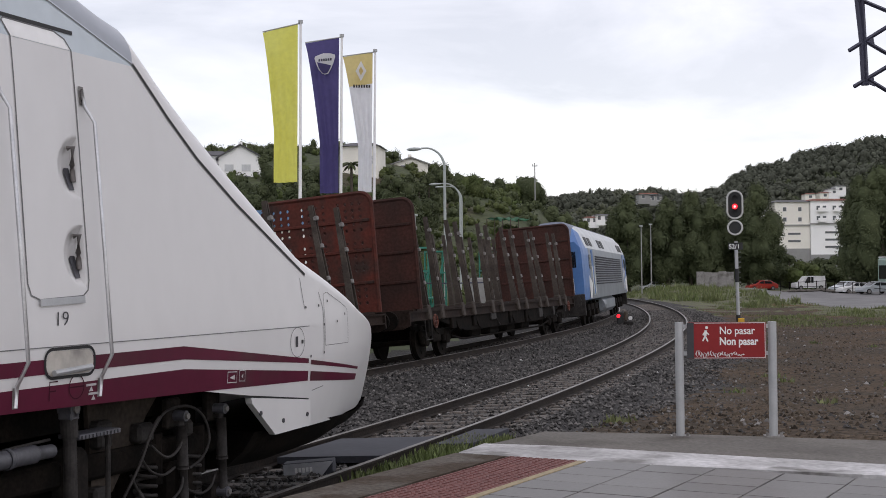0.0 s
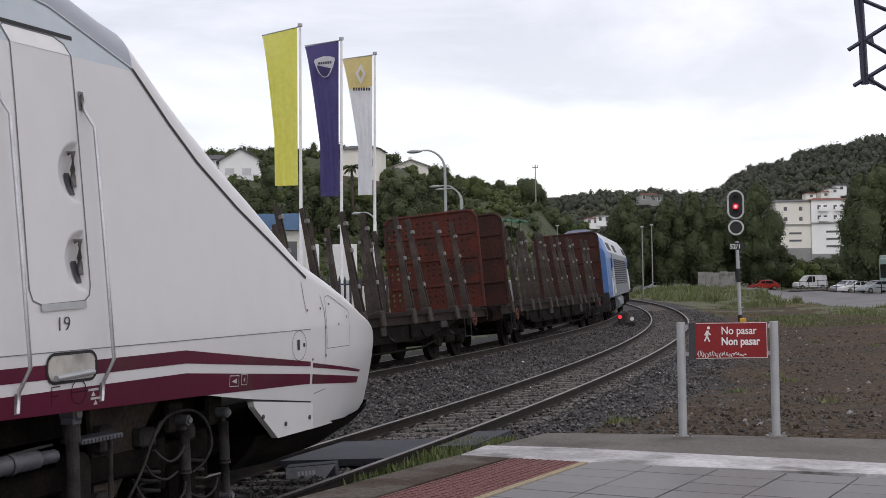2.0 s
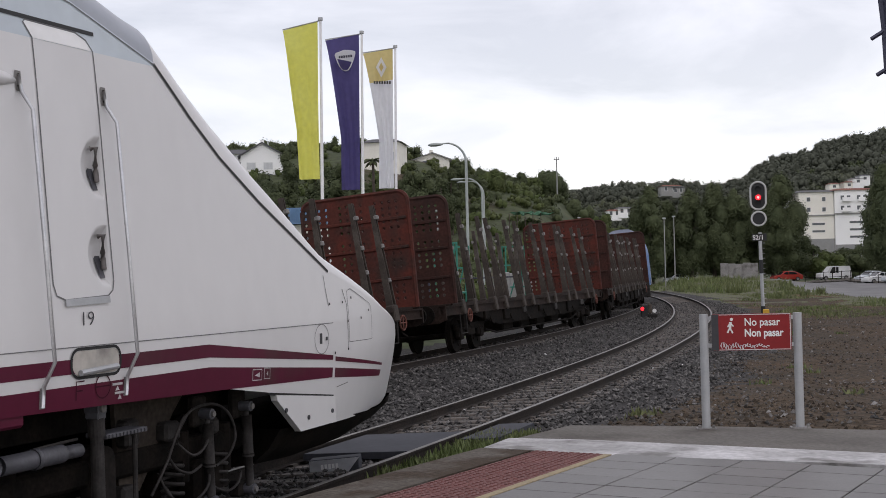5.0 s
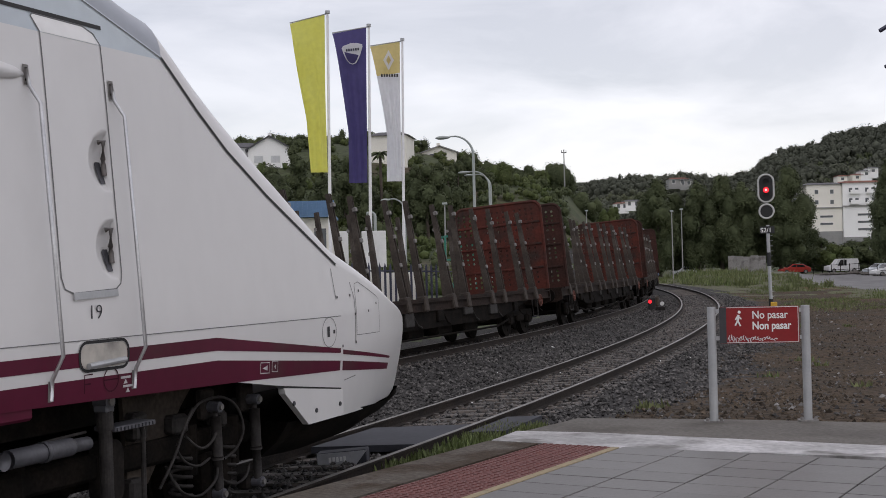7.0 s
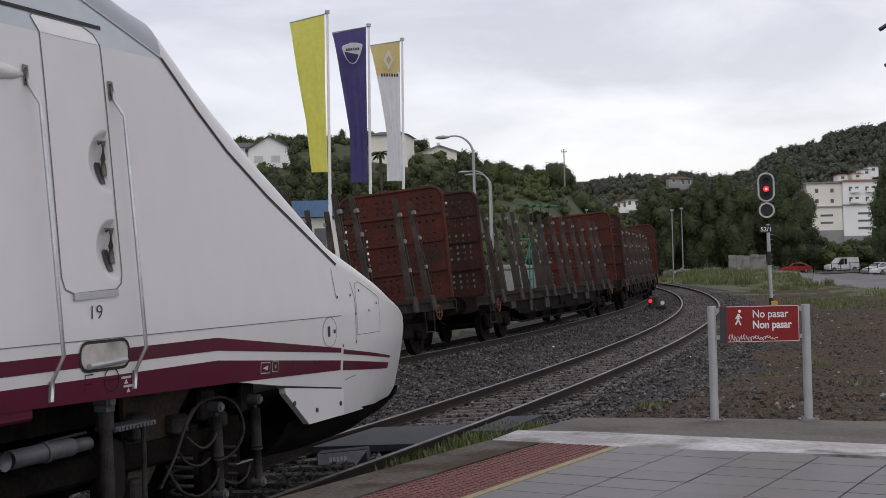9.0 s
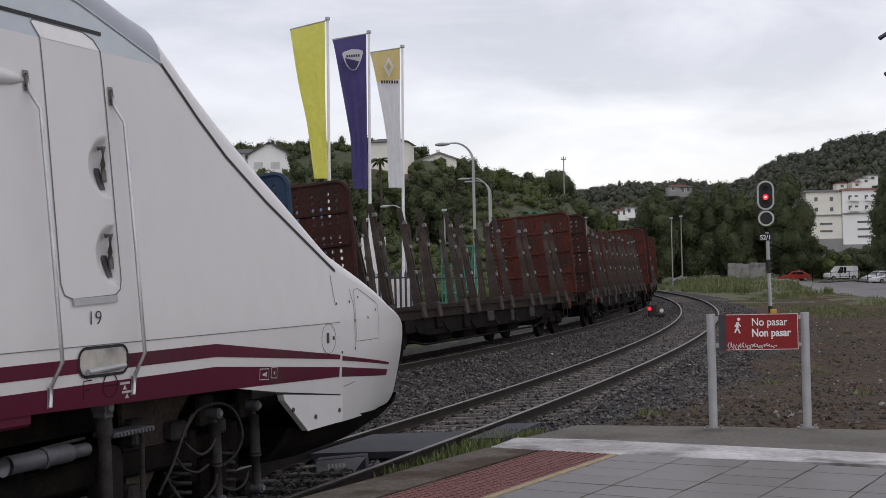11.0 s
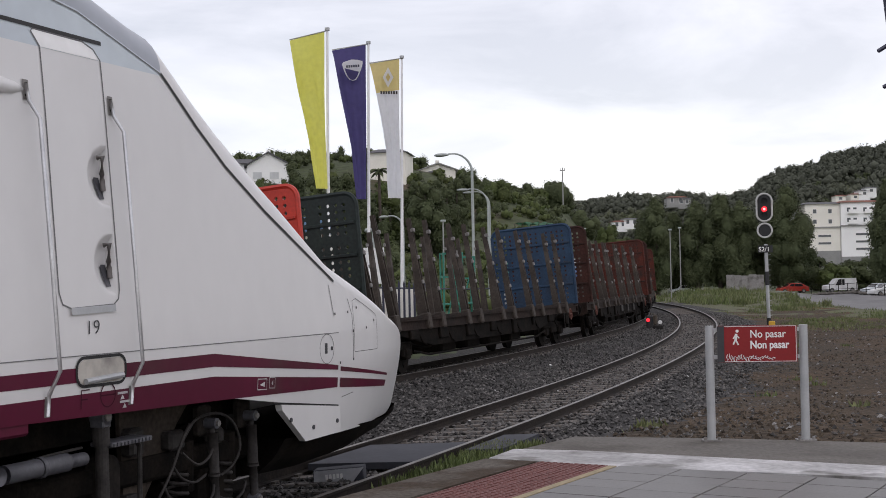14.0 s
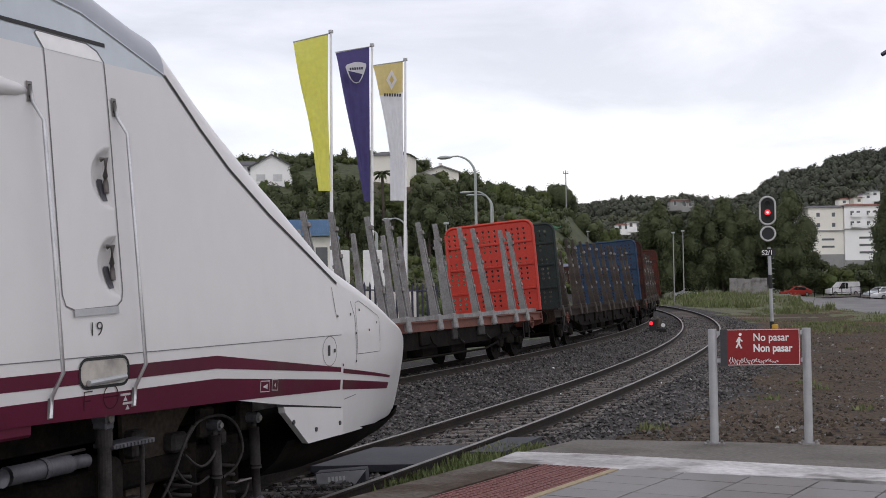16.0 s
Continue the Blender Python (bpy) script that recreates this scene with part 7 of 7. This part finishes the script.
        box(bm, bx - bw / 2, bx + bw / 2, -1.0, 0, bz - 0.15, bz)
        box(bm, bx - bw / 2, bx + bw / 2, -1.0, -0.92, bz, bz + 0.85)
        part("balcony", bm, wall, ob)
    return ob


D = 200
zb = (490 - 322) / 2300 * D + 2.2
house(px(426, D), D, zb, 6.6, 9, 4.1, 8, M["house_white"], M["slate"], "white gabled house on the slope",
      [(-1.7, 2.0, 1.3, 1.0), (0.9, 2.0, 1.3, 1.0), (-1.7, 0.3, 1.3, 0.9), (0.9, 0.3, 1.3, 0.9)], 1.9, True, (), True, shutters=True)
house(px(372, D), D + 3, zb, 6.0, 9, 4.7, 8, M["house_white"], M["slate"], "white house wing with dark slate roof", [(-1.2, 2.4, 1.4, 1.0), (1.0, 2.4, 1.2, 1.0)], 1.6, False)
D = 205
house(px(638, D), D, (490 - 305) / 2300 * D + 2.2, 5.8, 8, 4.3, -6, M["house_cream"], M["slate"], "cream house with dark tiled roof half hidden by trees", [(1.5, 1.5, 1.0, 1.2)], 1.2, False)
D = 225
house(px(728, D), D, (490 - 300) / 2300 * D + 2.2, 6.0, 8, 1.0, 4, M["house_cream"], M["house_grey"], "low cream house with shallow roof and chimney", [(-1.2, 0.2, 0.9, 0.6)], 1.1, True, (), True, sink=1.5)
D = 420
for x, w, top, m, rf in ((1068, 5, 384, "house_white", "slate"), (1048, 4.5, 388, "house_white", "roof_tile"), (1148, 6, 347, "house_grey", "roof_tile"), (1162, 4, 350, "house_grey", "slate"), (1268, 4, 370, "house_white", "slate")):
    g = (490 - top) / 2300 * D + 2.2
    house(px(x, D), D, g - 2.2, w, 6, 2.2, x % 17 - 8, M[m], M[rf], "distant pale house among trees", [(-w * 0.25, 0.8, 0.9, 1.2), (w * 0.2, 0.8, 0.9, 1.2)], 0.8, False, sink=1.0)
D = 330


def block(x0, x1, top, bottom, wall, roof, label, floors):
    w = (x1 - x0) / 2300 * D
    base, roofline = (490 - bottom) / 2300 * D + 2.2, (490 - top) / 2300 * D + 2.2
    h = roofline - base
    wins, balc = [], []
    red = roof is M["roof_tile"]
    for f in range(2):
        wz = h - 2.3 - f * 2.6
        for k in (0.2, 0.36, 0.62, 0.78) if red else (0.28, 0.72):
            wins.append((-w / 2 + k * w, wz, 0.85, 1.0))
        if red:
            balc.append((-0.20 * w, wz - 0.35, 2.6))
            balc.append((0.22 * w, wz - 0.35, 2.6))
    for f in range(floors - 2):
        wins.append((0.05 * w, h - 8.3 - f * 1.85, w * 0.36, 0.5))
    ob = house(px((x0 + x1) / 2, D), D, base, w, 12, h, 3, wall, roof, label, wins, 1.0, False, balc, False, "apartment_block")
    bm = bmesh.new()
    box(bm, -w / 2 - 0.1, w / 2 + 0.1, -0.35, 0.0, h - 6.0, h - 5.7)
    part("ledge", bm, M["house_grey"], ob)
    bm = bmesh.new()
    box(bm, -w / 2 - 0.06, w / 2 + 0.06, -0.12, 0.0, -4.0, 0.1)
    part("plinth", bm, M["house_grey"], ob)
    return ob


block(1372, 1434, 364, 447, M["house_cream"], M["slate"], "cream apartment block with narrow strip windows", 4)
block(1435, 1504, 362, 458, M["house_white"], M["roof_tile"], "white apartment block with balconies and red roof", 5)
block(1330, 1360, 360, 430, M["house_grey"], M["slate"], "grey apartment block behind trees", 4)
D = 520
for x, w, top in ((1478, 4.5, 342), (1490, 4, 337), (1462, 4, 348), (1436, 4, 350)):
    house(px(x, D), D, (490 - top) / 2300 * D + 2.2 - 2.0, w, 6, 2.0, x % 13 - 6, M["house_white" if x > 1470 else "house_cream"], M["roof_tile" if x < 1470 else "slate"], "small pale house up the far slope", [(0, 0.5, 1.2, 1.0)], 0.8, False, sink=2.0)

# ---------------------------------------------------------------- yard beyond the tracks
D = 66
shed = thing("shed", "cream shed with a blue sheet roof beside the flags", "shed", pose(px(478, D), D, float(ground_height(px(478, D), D)), 0, 0, 4))
bm = bmesh.new()
box(bm, -3.2, 1.6, 0, 5, -0.5, 4.75)
part("wall", bm, M["house_cream"], shed)
bm = bmesh.new()
box(bm, -3.5, 1.75, -0.45, 5.3, 4.78, 4.9)
for k in range(22):
    box(bm, -3.45 + k * 0.235, -3.36 + k * 0.235, -0.5, -0.44, 4.9, 5.55)
box(bm, -3.5, 1.75, -0.44, -0.38, 4.9, 5.6)
part("roof", bm, M["roof_blue"], shed, "blue ribbed sheet roof")
for x in (-2.0, -0.3, 1.0):
    bm = bmesh.new()
    box(bm, x - 0.3, x + 0.3, -0.06, 0.0, 2.3, 4.2)
    part("window", bm, M["pane"], shed)
fence = thing("picket_fence", "dark steel picket fence with pointed tops along the yard", "fence", kind="structure")
FX = np.linspace(-7.5, 3.5, 64)
bm0 = bmesh.new()
box(bm0, -0.04, 0.04, -0.02, 0.02, 0, 2.45)
plate(bm0, [(-0.04, 2.45), (0.04, 2.45), (0.0, 2.60)], -0.02, 0.02, pose(0, 0, 0, 90))
PICKET = mesh_of(bm0, "picket", M["lattice"])
FY = lambda x: 42.5 + (x + 6) * 1.15
for x in FX:
    y = float(FY(x))
    if x < track_x(2, y) - 4.2:
        part("picket", PICKET, None, fence, m=pose(x, y, float(ground_height(x, y)) - 0.05))
bm = bmesh.new()
for z in (0.35, 2.25):
    tube(bm, [(x, float(FY(x)) + 0.03, float(ground_height(x, FY(x))) + z) for x in FX[:-6:3]], 0.03, 6)
part("fence_rail", bm, M["lattice"], fence)
yard_wall = thing("yard_wall", "pale rendered low wall behind the picket fence", "wall", kind="structure")
for k in range(5):
    x0, x1 = -7.6 + k * 1.10, -6.5 + k * 1.10
    y0, y1 = float(FY(x0)) + 1.6, float(FY(x1)) + 1.6
    g = float(ground_height(x0, y0)) - 0.3
    bm = bmesh.new()
    plate(bm, [(x0, y0), (x1 - 0.02, y1 - 0.02), (x1 - 0.17, y1 + 0.13), (x0 - 0.15, y0 + 0.15)], g, g + 2.45)
    part("panel", bm, M["house_cream"], yard_wall)
for x, d, w, h0, h1, m, lab in ((551, 50, 0.50, 2.75, 3.62, "white_paint", "white panel behind the fence"), (608, 49, 0.92, 2.7, 3.58, "white_paint", "large white panel beside the flagpoles")):
    X = px(x, d)
    g = float(ground_height(X, d))
    s = thing("panel_board", lab, "panel", pose(X, d, g, 0, 0, 5))
    bm = bmesh.new()
    box(bm, -w / 2, w / 2, -0.06, 0.06, h0 - 0.4, h1 - g, bevel=0.02)
    part("board", bm, M[m], s)
    bm = bmesh.new()
    for k in (-1, 1):
        tube(bm, [(k * w * 0.4, 0.08, 0), (k * w * 0.4, 0.08, h1 - g - 0.1)], 0.035, 8)
    part("leg", bm, M["galv"], s)
for x, d, w, top, m, lab in ((748, 62, 0.9, 437, "teal", "teal gas rack behind the fence"), (770, 66, 0.9, 444, "teal", "teal equipment rack in the yard"), (868, 80, 1.2, 446, "teal", "teal equipment rack in the yard"),
                             (846, 78, 0.8, 492, "house_grey", "pale grey cabinet behind the fence"), (872, 84, 0.9, 494, "house_grey", "pale grey cabinet behind the fence"), (893, 86, 0.8, 494, "house_grey", "pale grey cabinet behind the fence")):
    X = px(x, d)
    g = float(ground_height(X, d))
    top_z = (490 - top) / 2300 * d + 2.2 - g
    s = thing("yard_rack" if m == "teal" else "yard_container", lab, "rack" if m == "teal" else "container", pose(X, d, g, 0, 0, 10))
    bm = bmesh.new()
    if m == "teal":
        for a in (-1, 1):
            for b in (-0.5, 0.5):
                tube(bm, [(a * w / 2, b, 0), (a * w / 2, b, top_z)], 0.05, 6)
        for z in (0.35, 0.7, 1.0):
            box(bm, -w / 2, w / 2, -0.55, 0.55, top_z * z - 0.08, top_z * z)
        tube(bm, [(-w / 2, -0.5, 0), (w / 2, -0.5, top_z)], 0.04, 6)
    else:
        box(bm, -w / 2, w / 2, -0.6, 0.6, 0, top_z, bevel=0.06)
    part("frame" if m == "teal" else "case", bm, M[m], s)
# green netting on the slope
D = 170
net = thing("green_netting", "green netting stretched over a garden plot on the slope", "netting")
bm = bmesh.new()
rows = []
for j in range(7):
    row = []
    for i in range(22):
        x = px(862 + i * 2.8, D) + j * 0.4
        y = D + j * 2.0
        zt = (490 - (379 + i * 0.2 + 2 * math.sin(i * 0.9))) / 2300 * D + 2.2 - (6 - j) * 0.11
        row.append(bm.verts.new((x, y, zt + 0.15 * math.sin(i * 1.3 + j))))
    rows.append(row)
for a, b in zip(rows, rows[1:]):
    for i in range(21):
        bm.faces.new((a[i], a[i + 1], b[i + 1], b[i]))
bmesh.ops.solidify(bm, geom=bm.faces[:], thickness=0.05)
part("net", bm, M["net_green"], net, smooth=True)
bm = bmesh.new()
for i in range(0, 22, 5):
    x, z = px(862 + i * 2.8, D), (490 - 379) / 2300 * D + 2.0
    tube(bm, [(x, D, float(ground_height(x, D)) - 0.3), (x, D, z - 0.5)], 0.06, 6)
part("stake", bm, M["bark"], net)


# ---------------------------------------------------------------- parked vehicles
def car(x, d, turn, paint, label, length=4.2, height=1.45, van=False, name="car"):
    c = thing(name, label, "van" if van else "car", pose(x, d, float(ground_height(x, d)) + 0.01, 0, 0, turn), "parked vehicles")
    L = length / 2
    if van:
        top = [(-L, 0.55), (-L + 0.05, 0.95), (-L + 0.9, 1.12), (-L + 1.6, height - 0.05), (-L + 2.0, height), (L - 0.15, height), (L, 0.9), (L, 0.35)]
    else:
        top = [(-L, 0.45), (-L + 0.08, 0.72), (-L + 1.0, 0.92), (-L + 1.75, height - 0.03), (-L + 2.2, height), (L - 1.1, height - 0.06), (L - 0.25, 0.98), (L, 0.85), (L, 0.4)]
    bm = bmesh.new()
    rings = []
    for yy_, k in ((-0.85, 0.93), (-0.80, 1.0), (0.80, 1.0), (0.85, 0.93)):
        ring = [bm.verts.new((px_, yy_ * (0.86 if z > 1.0 else 1), 0.28 + (z - 0.28) * (k if z < 1 else k ** 0.3))) for px_, z in top]
        ring = [bm.verts.new((-L + 0.05, yy_, 0.28))] + ring + [bm.verts.new((L - 0.05, yy_, 0.28))]
        rings.append(ring)
    for u, v in zip(rings, rings[1:]):
        for i in range(len(u)):
            j = (i + 1) % len(u)
            bm.faces.new((u[i], u[j], v[j], v[i]))
    bm.faces.new(rings[0][::-1])
    bm.faces.new(rings[-1])
    bmesh.ops.recalc_face_normals(bm, faces=bm.faces[:])
    part("body", bm, paint, c)
    for s in (-1, 1):
        for nm, q in (("side_window", [(-L + 1.35, 0.98), (-L + 1.85, height - 0.12), (-L + 2.25, height - 0.1), (-L + 2.25, 0.98)]), ("side_window", [(-L + 2.35, 0.98), (-L + 2.35, height - 0.1), (L - (1.9 if van else 1.15), height - 0.14), (L - (1.9 if van else 0.7), 0.98)])):
            bm = bmesh.new()
            plate(bm, q, -0.02, 0.02, Matrix.Translation((0, s * 0.79, 0)) @ pose(0, 0, 0, 90))
            part(nm, bm, M["glass"], c)
        for wx in (-L + 0.8, L - 0.8):
            bm = bmesh.new()
            disc(bm, (wx, s * 0.78, 0.31), (0, 1, 0), 0.31, 0.20, 18)
            wheel = part("wheel", bm, M["rubber"], c)
            bm = bmesh.new()
            disc(bm, (wx, s * 0.89, 0.31), (0, 1, 0), 0.19, 0.03, 14)
            part("rim", bm, M["lug"], wheel)
    bm = bmesh.new()
    ys = 0.66
    plate(bm, [(-L + 1.12, 0.98), (-L + 1.70, height - 0.08), (-L + 1.68, height - 0.06), (-L + 1.08, 0.99)], -ys, ys, pose(0, 0, 0, 90))
    part("windscreen", bm, M["glass"], c)
    return c


car(px(1347, 190), 190, 6, M["car_red"], "red hatchback parked beyond the grass", 4.4)
car(px(1430, 186), 186, 8, M["car_white"], "white delivery van parked by the fence", 4.6, 1.95, True, "van")
car(px(1512, 160), 160, 14, M["car_white"], "white saloon car parked by the fence", 4.4)
car(px(1548, 152), 152, 14, M["car_silver"], "silver car parked by the fence", 4.3)
car(px(1495, 166), 166, 20, M["car_silver"], "silver hatchback parked by the fence", 4.0)
car(px(1258, 198), 198, 4, M["car_silver"], "silver car parked by the concrete wall", 4.2)
car(px(1155, 205), 205, 4, M["car_silver"], "grey car parked under the trees", 4.2)
D = 146
bus = thing("bus", "green and white coach with drooping mirrors at the car park", "bus", pose(px(1652, D), D, float(ground_height(px(1652, D), D)), 0, 0, 10))
bm = bmesh.new()
box(bm, -2.0, 2.2, -1.2, 9, 0.35, 4.2, bevel=0.25)
part("body", bm, M["bus_green"], bus)
bm = bmesh.new()
box(bm, -2.04, -1.98, -0.9, 8.5, 1.7, 3.3)
box(bm, -1.8, 2.0, -1.24, -1.18, 1.6, 3.5)
part("windscreen", bm, M["glass"], bus)
bm = bmesh.new()
box(bm, -1.9, 2.1, -1.1, 8.9, 4.2, 4.32, bevel=0.04)
part("roof", bm, M["white_paint"], bus)
bm = bmesh.new()
tube(bm, [(-1.9, -1.1, 3.9), (-2.4, -1.4, 4.0), (-2.7, -1.45, 3.7), (-2.7, -1.45, 3.1)], 0.09, 8)
box(bm, -2.85, -2.55, -1.55, -1.35, 2.5, 3.2, bevel=0.06)
part("mirror", bm, M["white_paint"], bus)
for y in (0.8, 6.5):
    bm = bmesh.new()
    disc(bm, (-1.9, y, 0.5), (1, 0, 0), 0.5, 0.3, 18)
    part("wheel", bm, M["rubber"], bus)
# concrete wall beside the car park
D = 194
wall = thing("concrete_wall", "stained grey concrete panel wall with dark scrawls", "wall", pose(px(1264, D), D, -0.3, 0, 0, 2), kind="structure")
for k in range(5):
    bm = bmesh.new()
    box(bm, -2.7 + k * 1.12, -1.59 + k * 1.12, 0, 0.2, 0, 2.9 - 0.08 * (k % 3), bevel=0.02)
    part("panel", bm, M["concrete_stained"], wall)
car_fence = thing("mesh_fence", "low post and rail fence along the car park", "fence", kind="structure")
bm0 = bmesh.new()
tube(bm0, [(0, 0, 0), (0, 0, 1.5)], 0.05, 6)
POST = mesh_of(bm0, "post", M["under"])
FP = [(px(1380 + k * 16, 178 - k * 2.6), 178 - k * 2.6) for k in range(15)]
for x, y in FP:
    part("post", POST, None, car_fence, m=pose(x, y, float(ground_height(x, y)) - 0.05))
bm = bmesh.new()
for z in (0.7, 1.35):
    tube(bm, [(x, y, float(ground_height(x, y)) + z) for x, y in FP], 0.03, 5)
part("rail", bm, M["under"], car_fence)
rb = [(px(1395 + k * 3.7, 175 - k * 0.5), 175 - k * 0.5) for k in range(34)]
stone_field("rubble_edge", np.array([(x + random.uniform(-1, 1), y + random.uniform(-1, 1), float(ground_height(x, y)) + 0.15) for x, y in rb for _ in range(4)]),
            np.array([random.uniform(0.15, 0.4) for _ in range(len(rb) * 4)]), M["concrete"], "broken stones along the edge of the car park", "stones")
# utility pole on the ridge
X, D = px(948, 235), 235
g = float(ground_height(X, D))
up = thing("utility_pole", "thin electricity pole above the hillside trees", "pole", pose(X, D, g))
bm = bmesh.new()
H = (490 - 290) / 2300 * D + 2.2 - g
tube(bm, [(0, 0, 0), (0, 0, H)], 0.14, 8, 0.09)
part("shaft", bm, M["house_grey"], up)
bm = bmesh.new()
box(bm, -0.5, 0.5, -0.06, 0.06, H - 0.6, H - 0.45)
for x in (-0.4, 0, 0.4):
    tube(bm, [(x, 0, H - 0.45), (x, 0, H - 0.1)], 0.06, 6)
part("crossarm", bm, M["house_grey"], up)

# ---------------------------------------------------------------- lattice arm by the platform
lat = thing("lattice_mast", "dark blue-grey riveted steel lattice arm over the platform", "mast")
D = 16.0


def lp(x, y, d=D):
    return Vector((px(x, d), d, EYE + (490 - y) / 2300 * d))


bm = bmesh.new()
tube(bm, [lp(1521, -160), lp(1524, 0), lp(1531, 75), lp(1534, 158)], 0.035, 4)
tube(bm, [lp(1531, -160), lp(1533, 0), lp(1536, 75), lp(1539, 158)], 0.030, 4)
part("chord", bm, M["lattice"], lat)
for a, b in (((1508, 96), (1600, 40)), ((1536, 78), (1610, 122)), ((1516, 160), (1605, 108)), ((1538, 145), (1610, 190)), ((1530, 5), (1610, 40)), ((1530, -10), (1610, -60))):
    part("brace", tube(bmesh.new(), [lp(*a), lp(*b)], 0.026, 4), M["lattice"], lat)
for x, y in ((1546, 80), (1545, 150)):
    bm = bmesh.new()
    plate(bm, [(-0.07, -0.02), (0.04, 0.06), (0.06, -0.07)], -0.01, 0.01, Matrix.Translation(lp(x, y)) @ pose(0, 0, 0, 90))
    part("gusset", bm, M["lattice"], lat)
bm = bmesh.new()
tube(bm, [lp(1605, -160), lp(1605, 190)], 0.04, 4)
tube(bm, [lp(1612, -160), Vector((px(1612, D), D, float(ground_height(px(1612, D), D)) - 0.1))], 0.05, 6)
part("upright", bm, M["lattice"], lat)

# ---------------------------------------------------------------- paving pieces of the platform
bm0 = bmesh.new()
box(bm0, 0.006, 0.574, 0.004, 0.396, -0.035, 0.0, bevel=0.004)
TILE = mesh_of(bm0, "tile", M["tile"])
rnd = random.Random(4)
u = 4.0
while u + 0.40 < 12.2:
    v = -4.52
    while v < 3.2:
        end = 10.72 + (v + 5.1) * 0.115
        if u + 0.40 < end + 0.05:
            part("tile", TILE, None, platform, m=pose(v, u, rnd.uniform(-0.002, 0.001), rnd.uniform(-0.15, 0.15), rnd.uniform(-0.15, 0.15)))
        v += 0.58
    u += 0.40
bm0 = bmesh.new()
box(bm0, 0.004, 0.336, 0.004, 0.336, -0.035, 0.0, bevel=0.004)
for i in range(5):
    for j in range(5):
        x, y = 0.044 + i * 0.063, 0.044 + j * 0.063
        vs = box(bm0, x - 0.014, x + 0.014, y - 0.014, y + 0.014, -0.001, 0.006)
RED = mesh_of(bm0, "tactile_tile", M["red_tile"])
for i in range(2):
    for k in range(20):
        part("tactile_tile", RED, None, platform, m=pose(-5.285 + i * 0.34, 3.95 + k * 0.34, rnd.uniform(-0.001, 0.001)))
bm0 = bmesh.new()
box(bm0, 0.0, 0.075, 0.003, 0.397, -0.035, 0.001, bevel=0.003)
YEL = mesh_of(bm0, "guide_strip", M["yellow_tile"])
for k in range(17):
    part("guide_strip", YEL, None, platform, m=pose(-4.602, 3.95 + k * 0.40, 0))


def paving(name, mat, w, d, us, vs, label):
    base = np.array([(x, y, z) for x in (0.006, w - 0.006) for y in (0.004, d - 0.004) for z in (-0.035, 0.0)])
    quad = np.array([(0, 1, 3, 2), (4, 6, 7, 5), (0, 4, 5, 1), (2, 3, 7, 6), (0, 2, 6, 4), (1, 5, 7, 3)])
    spots = np.array([(v, u, 0.0) for u in us for v in vs])
    verts = (base[None] + spots[:, None]).reshape(-1, 3)
    fs = (quad[None] + 8 * np.arange(len(spots))[:, None, None]).reshape(-1, 4)
    return tagged(from_lists(name, verts.tolist(), fs.tolist(), mat, platform, label), kind="stuff")


paving("more_tiles", M["tile"], 0.58, 0.40, np.arange(-13.6, 3.9, 0.40), np.arange(-4.52, 13, 0.58), "grey paving tiles")
paving("outer_tiles", M["tile"], 0.58, 0.40, np.arange(4.0, 11.2, 0.40), np.arange(3.60, 13, 0.58), "grey paving tiles")
paving("more_tactile_tiles", M["red_tile"], 0.34, 0.34, np.arange(-13.73, 3.9, 0.34), (-5.285, -4.945), "red tactile tiles")


# ---------------------------------------------------------------- what moves
def motions():
    times = [k * 0.25 for k in range(65)]
    for i, wagon in enumerate(WAGONS):
        walk(wagon, [(t, rail_pose(2, train_place(t) - HALF - PITCH * (i - 1), 7.1)) for t in times])
    walk(loco, [(t, rail_pose(2, train_place(t) + PITCH + 2.7 + 11.7, 7.5)) for t in times])
    # wheels roll as far as the train has gone
    fine = [k / 15 for k in range(241)]
    for ws, dy in rolling:
        walk(ws, [(t, Matrix.Translation((0, dy, 0.455)) @ Matrix.Rotation(-(train_place(t) - train_place(0)) / 0.455, 4, "X")) for t in fine])
    # banners swing in a light wind, more towards their lower end
    for strips, seed, curl, swing in FLAG_STRIPS:
        for k, ob in enumerate(strips):
            v = k / len(strips)
            rows = []
            for t in [j * 0.5 for j in range(33)]:
                a = v ** curl * float(np.interp(t, *zip(*swing))) + 4 * v * math.sin(t * 2.1 + seed * 2 - v * 4)
                rows.append((t, pose(0, 0, 0, 0, 0, a)))
            walk(ob, rows)


motions()
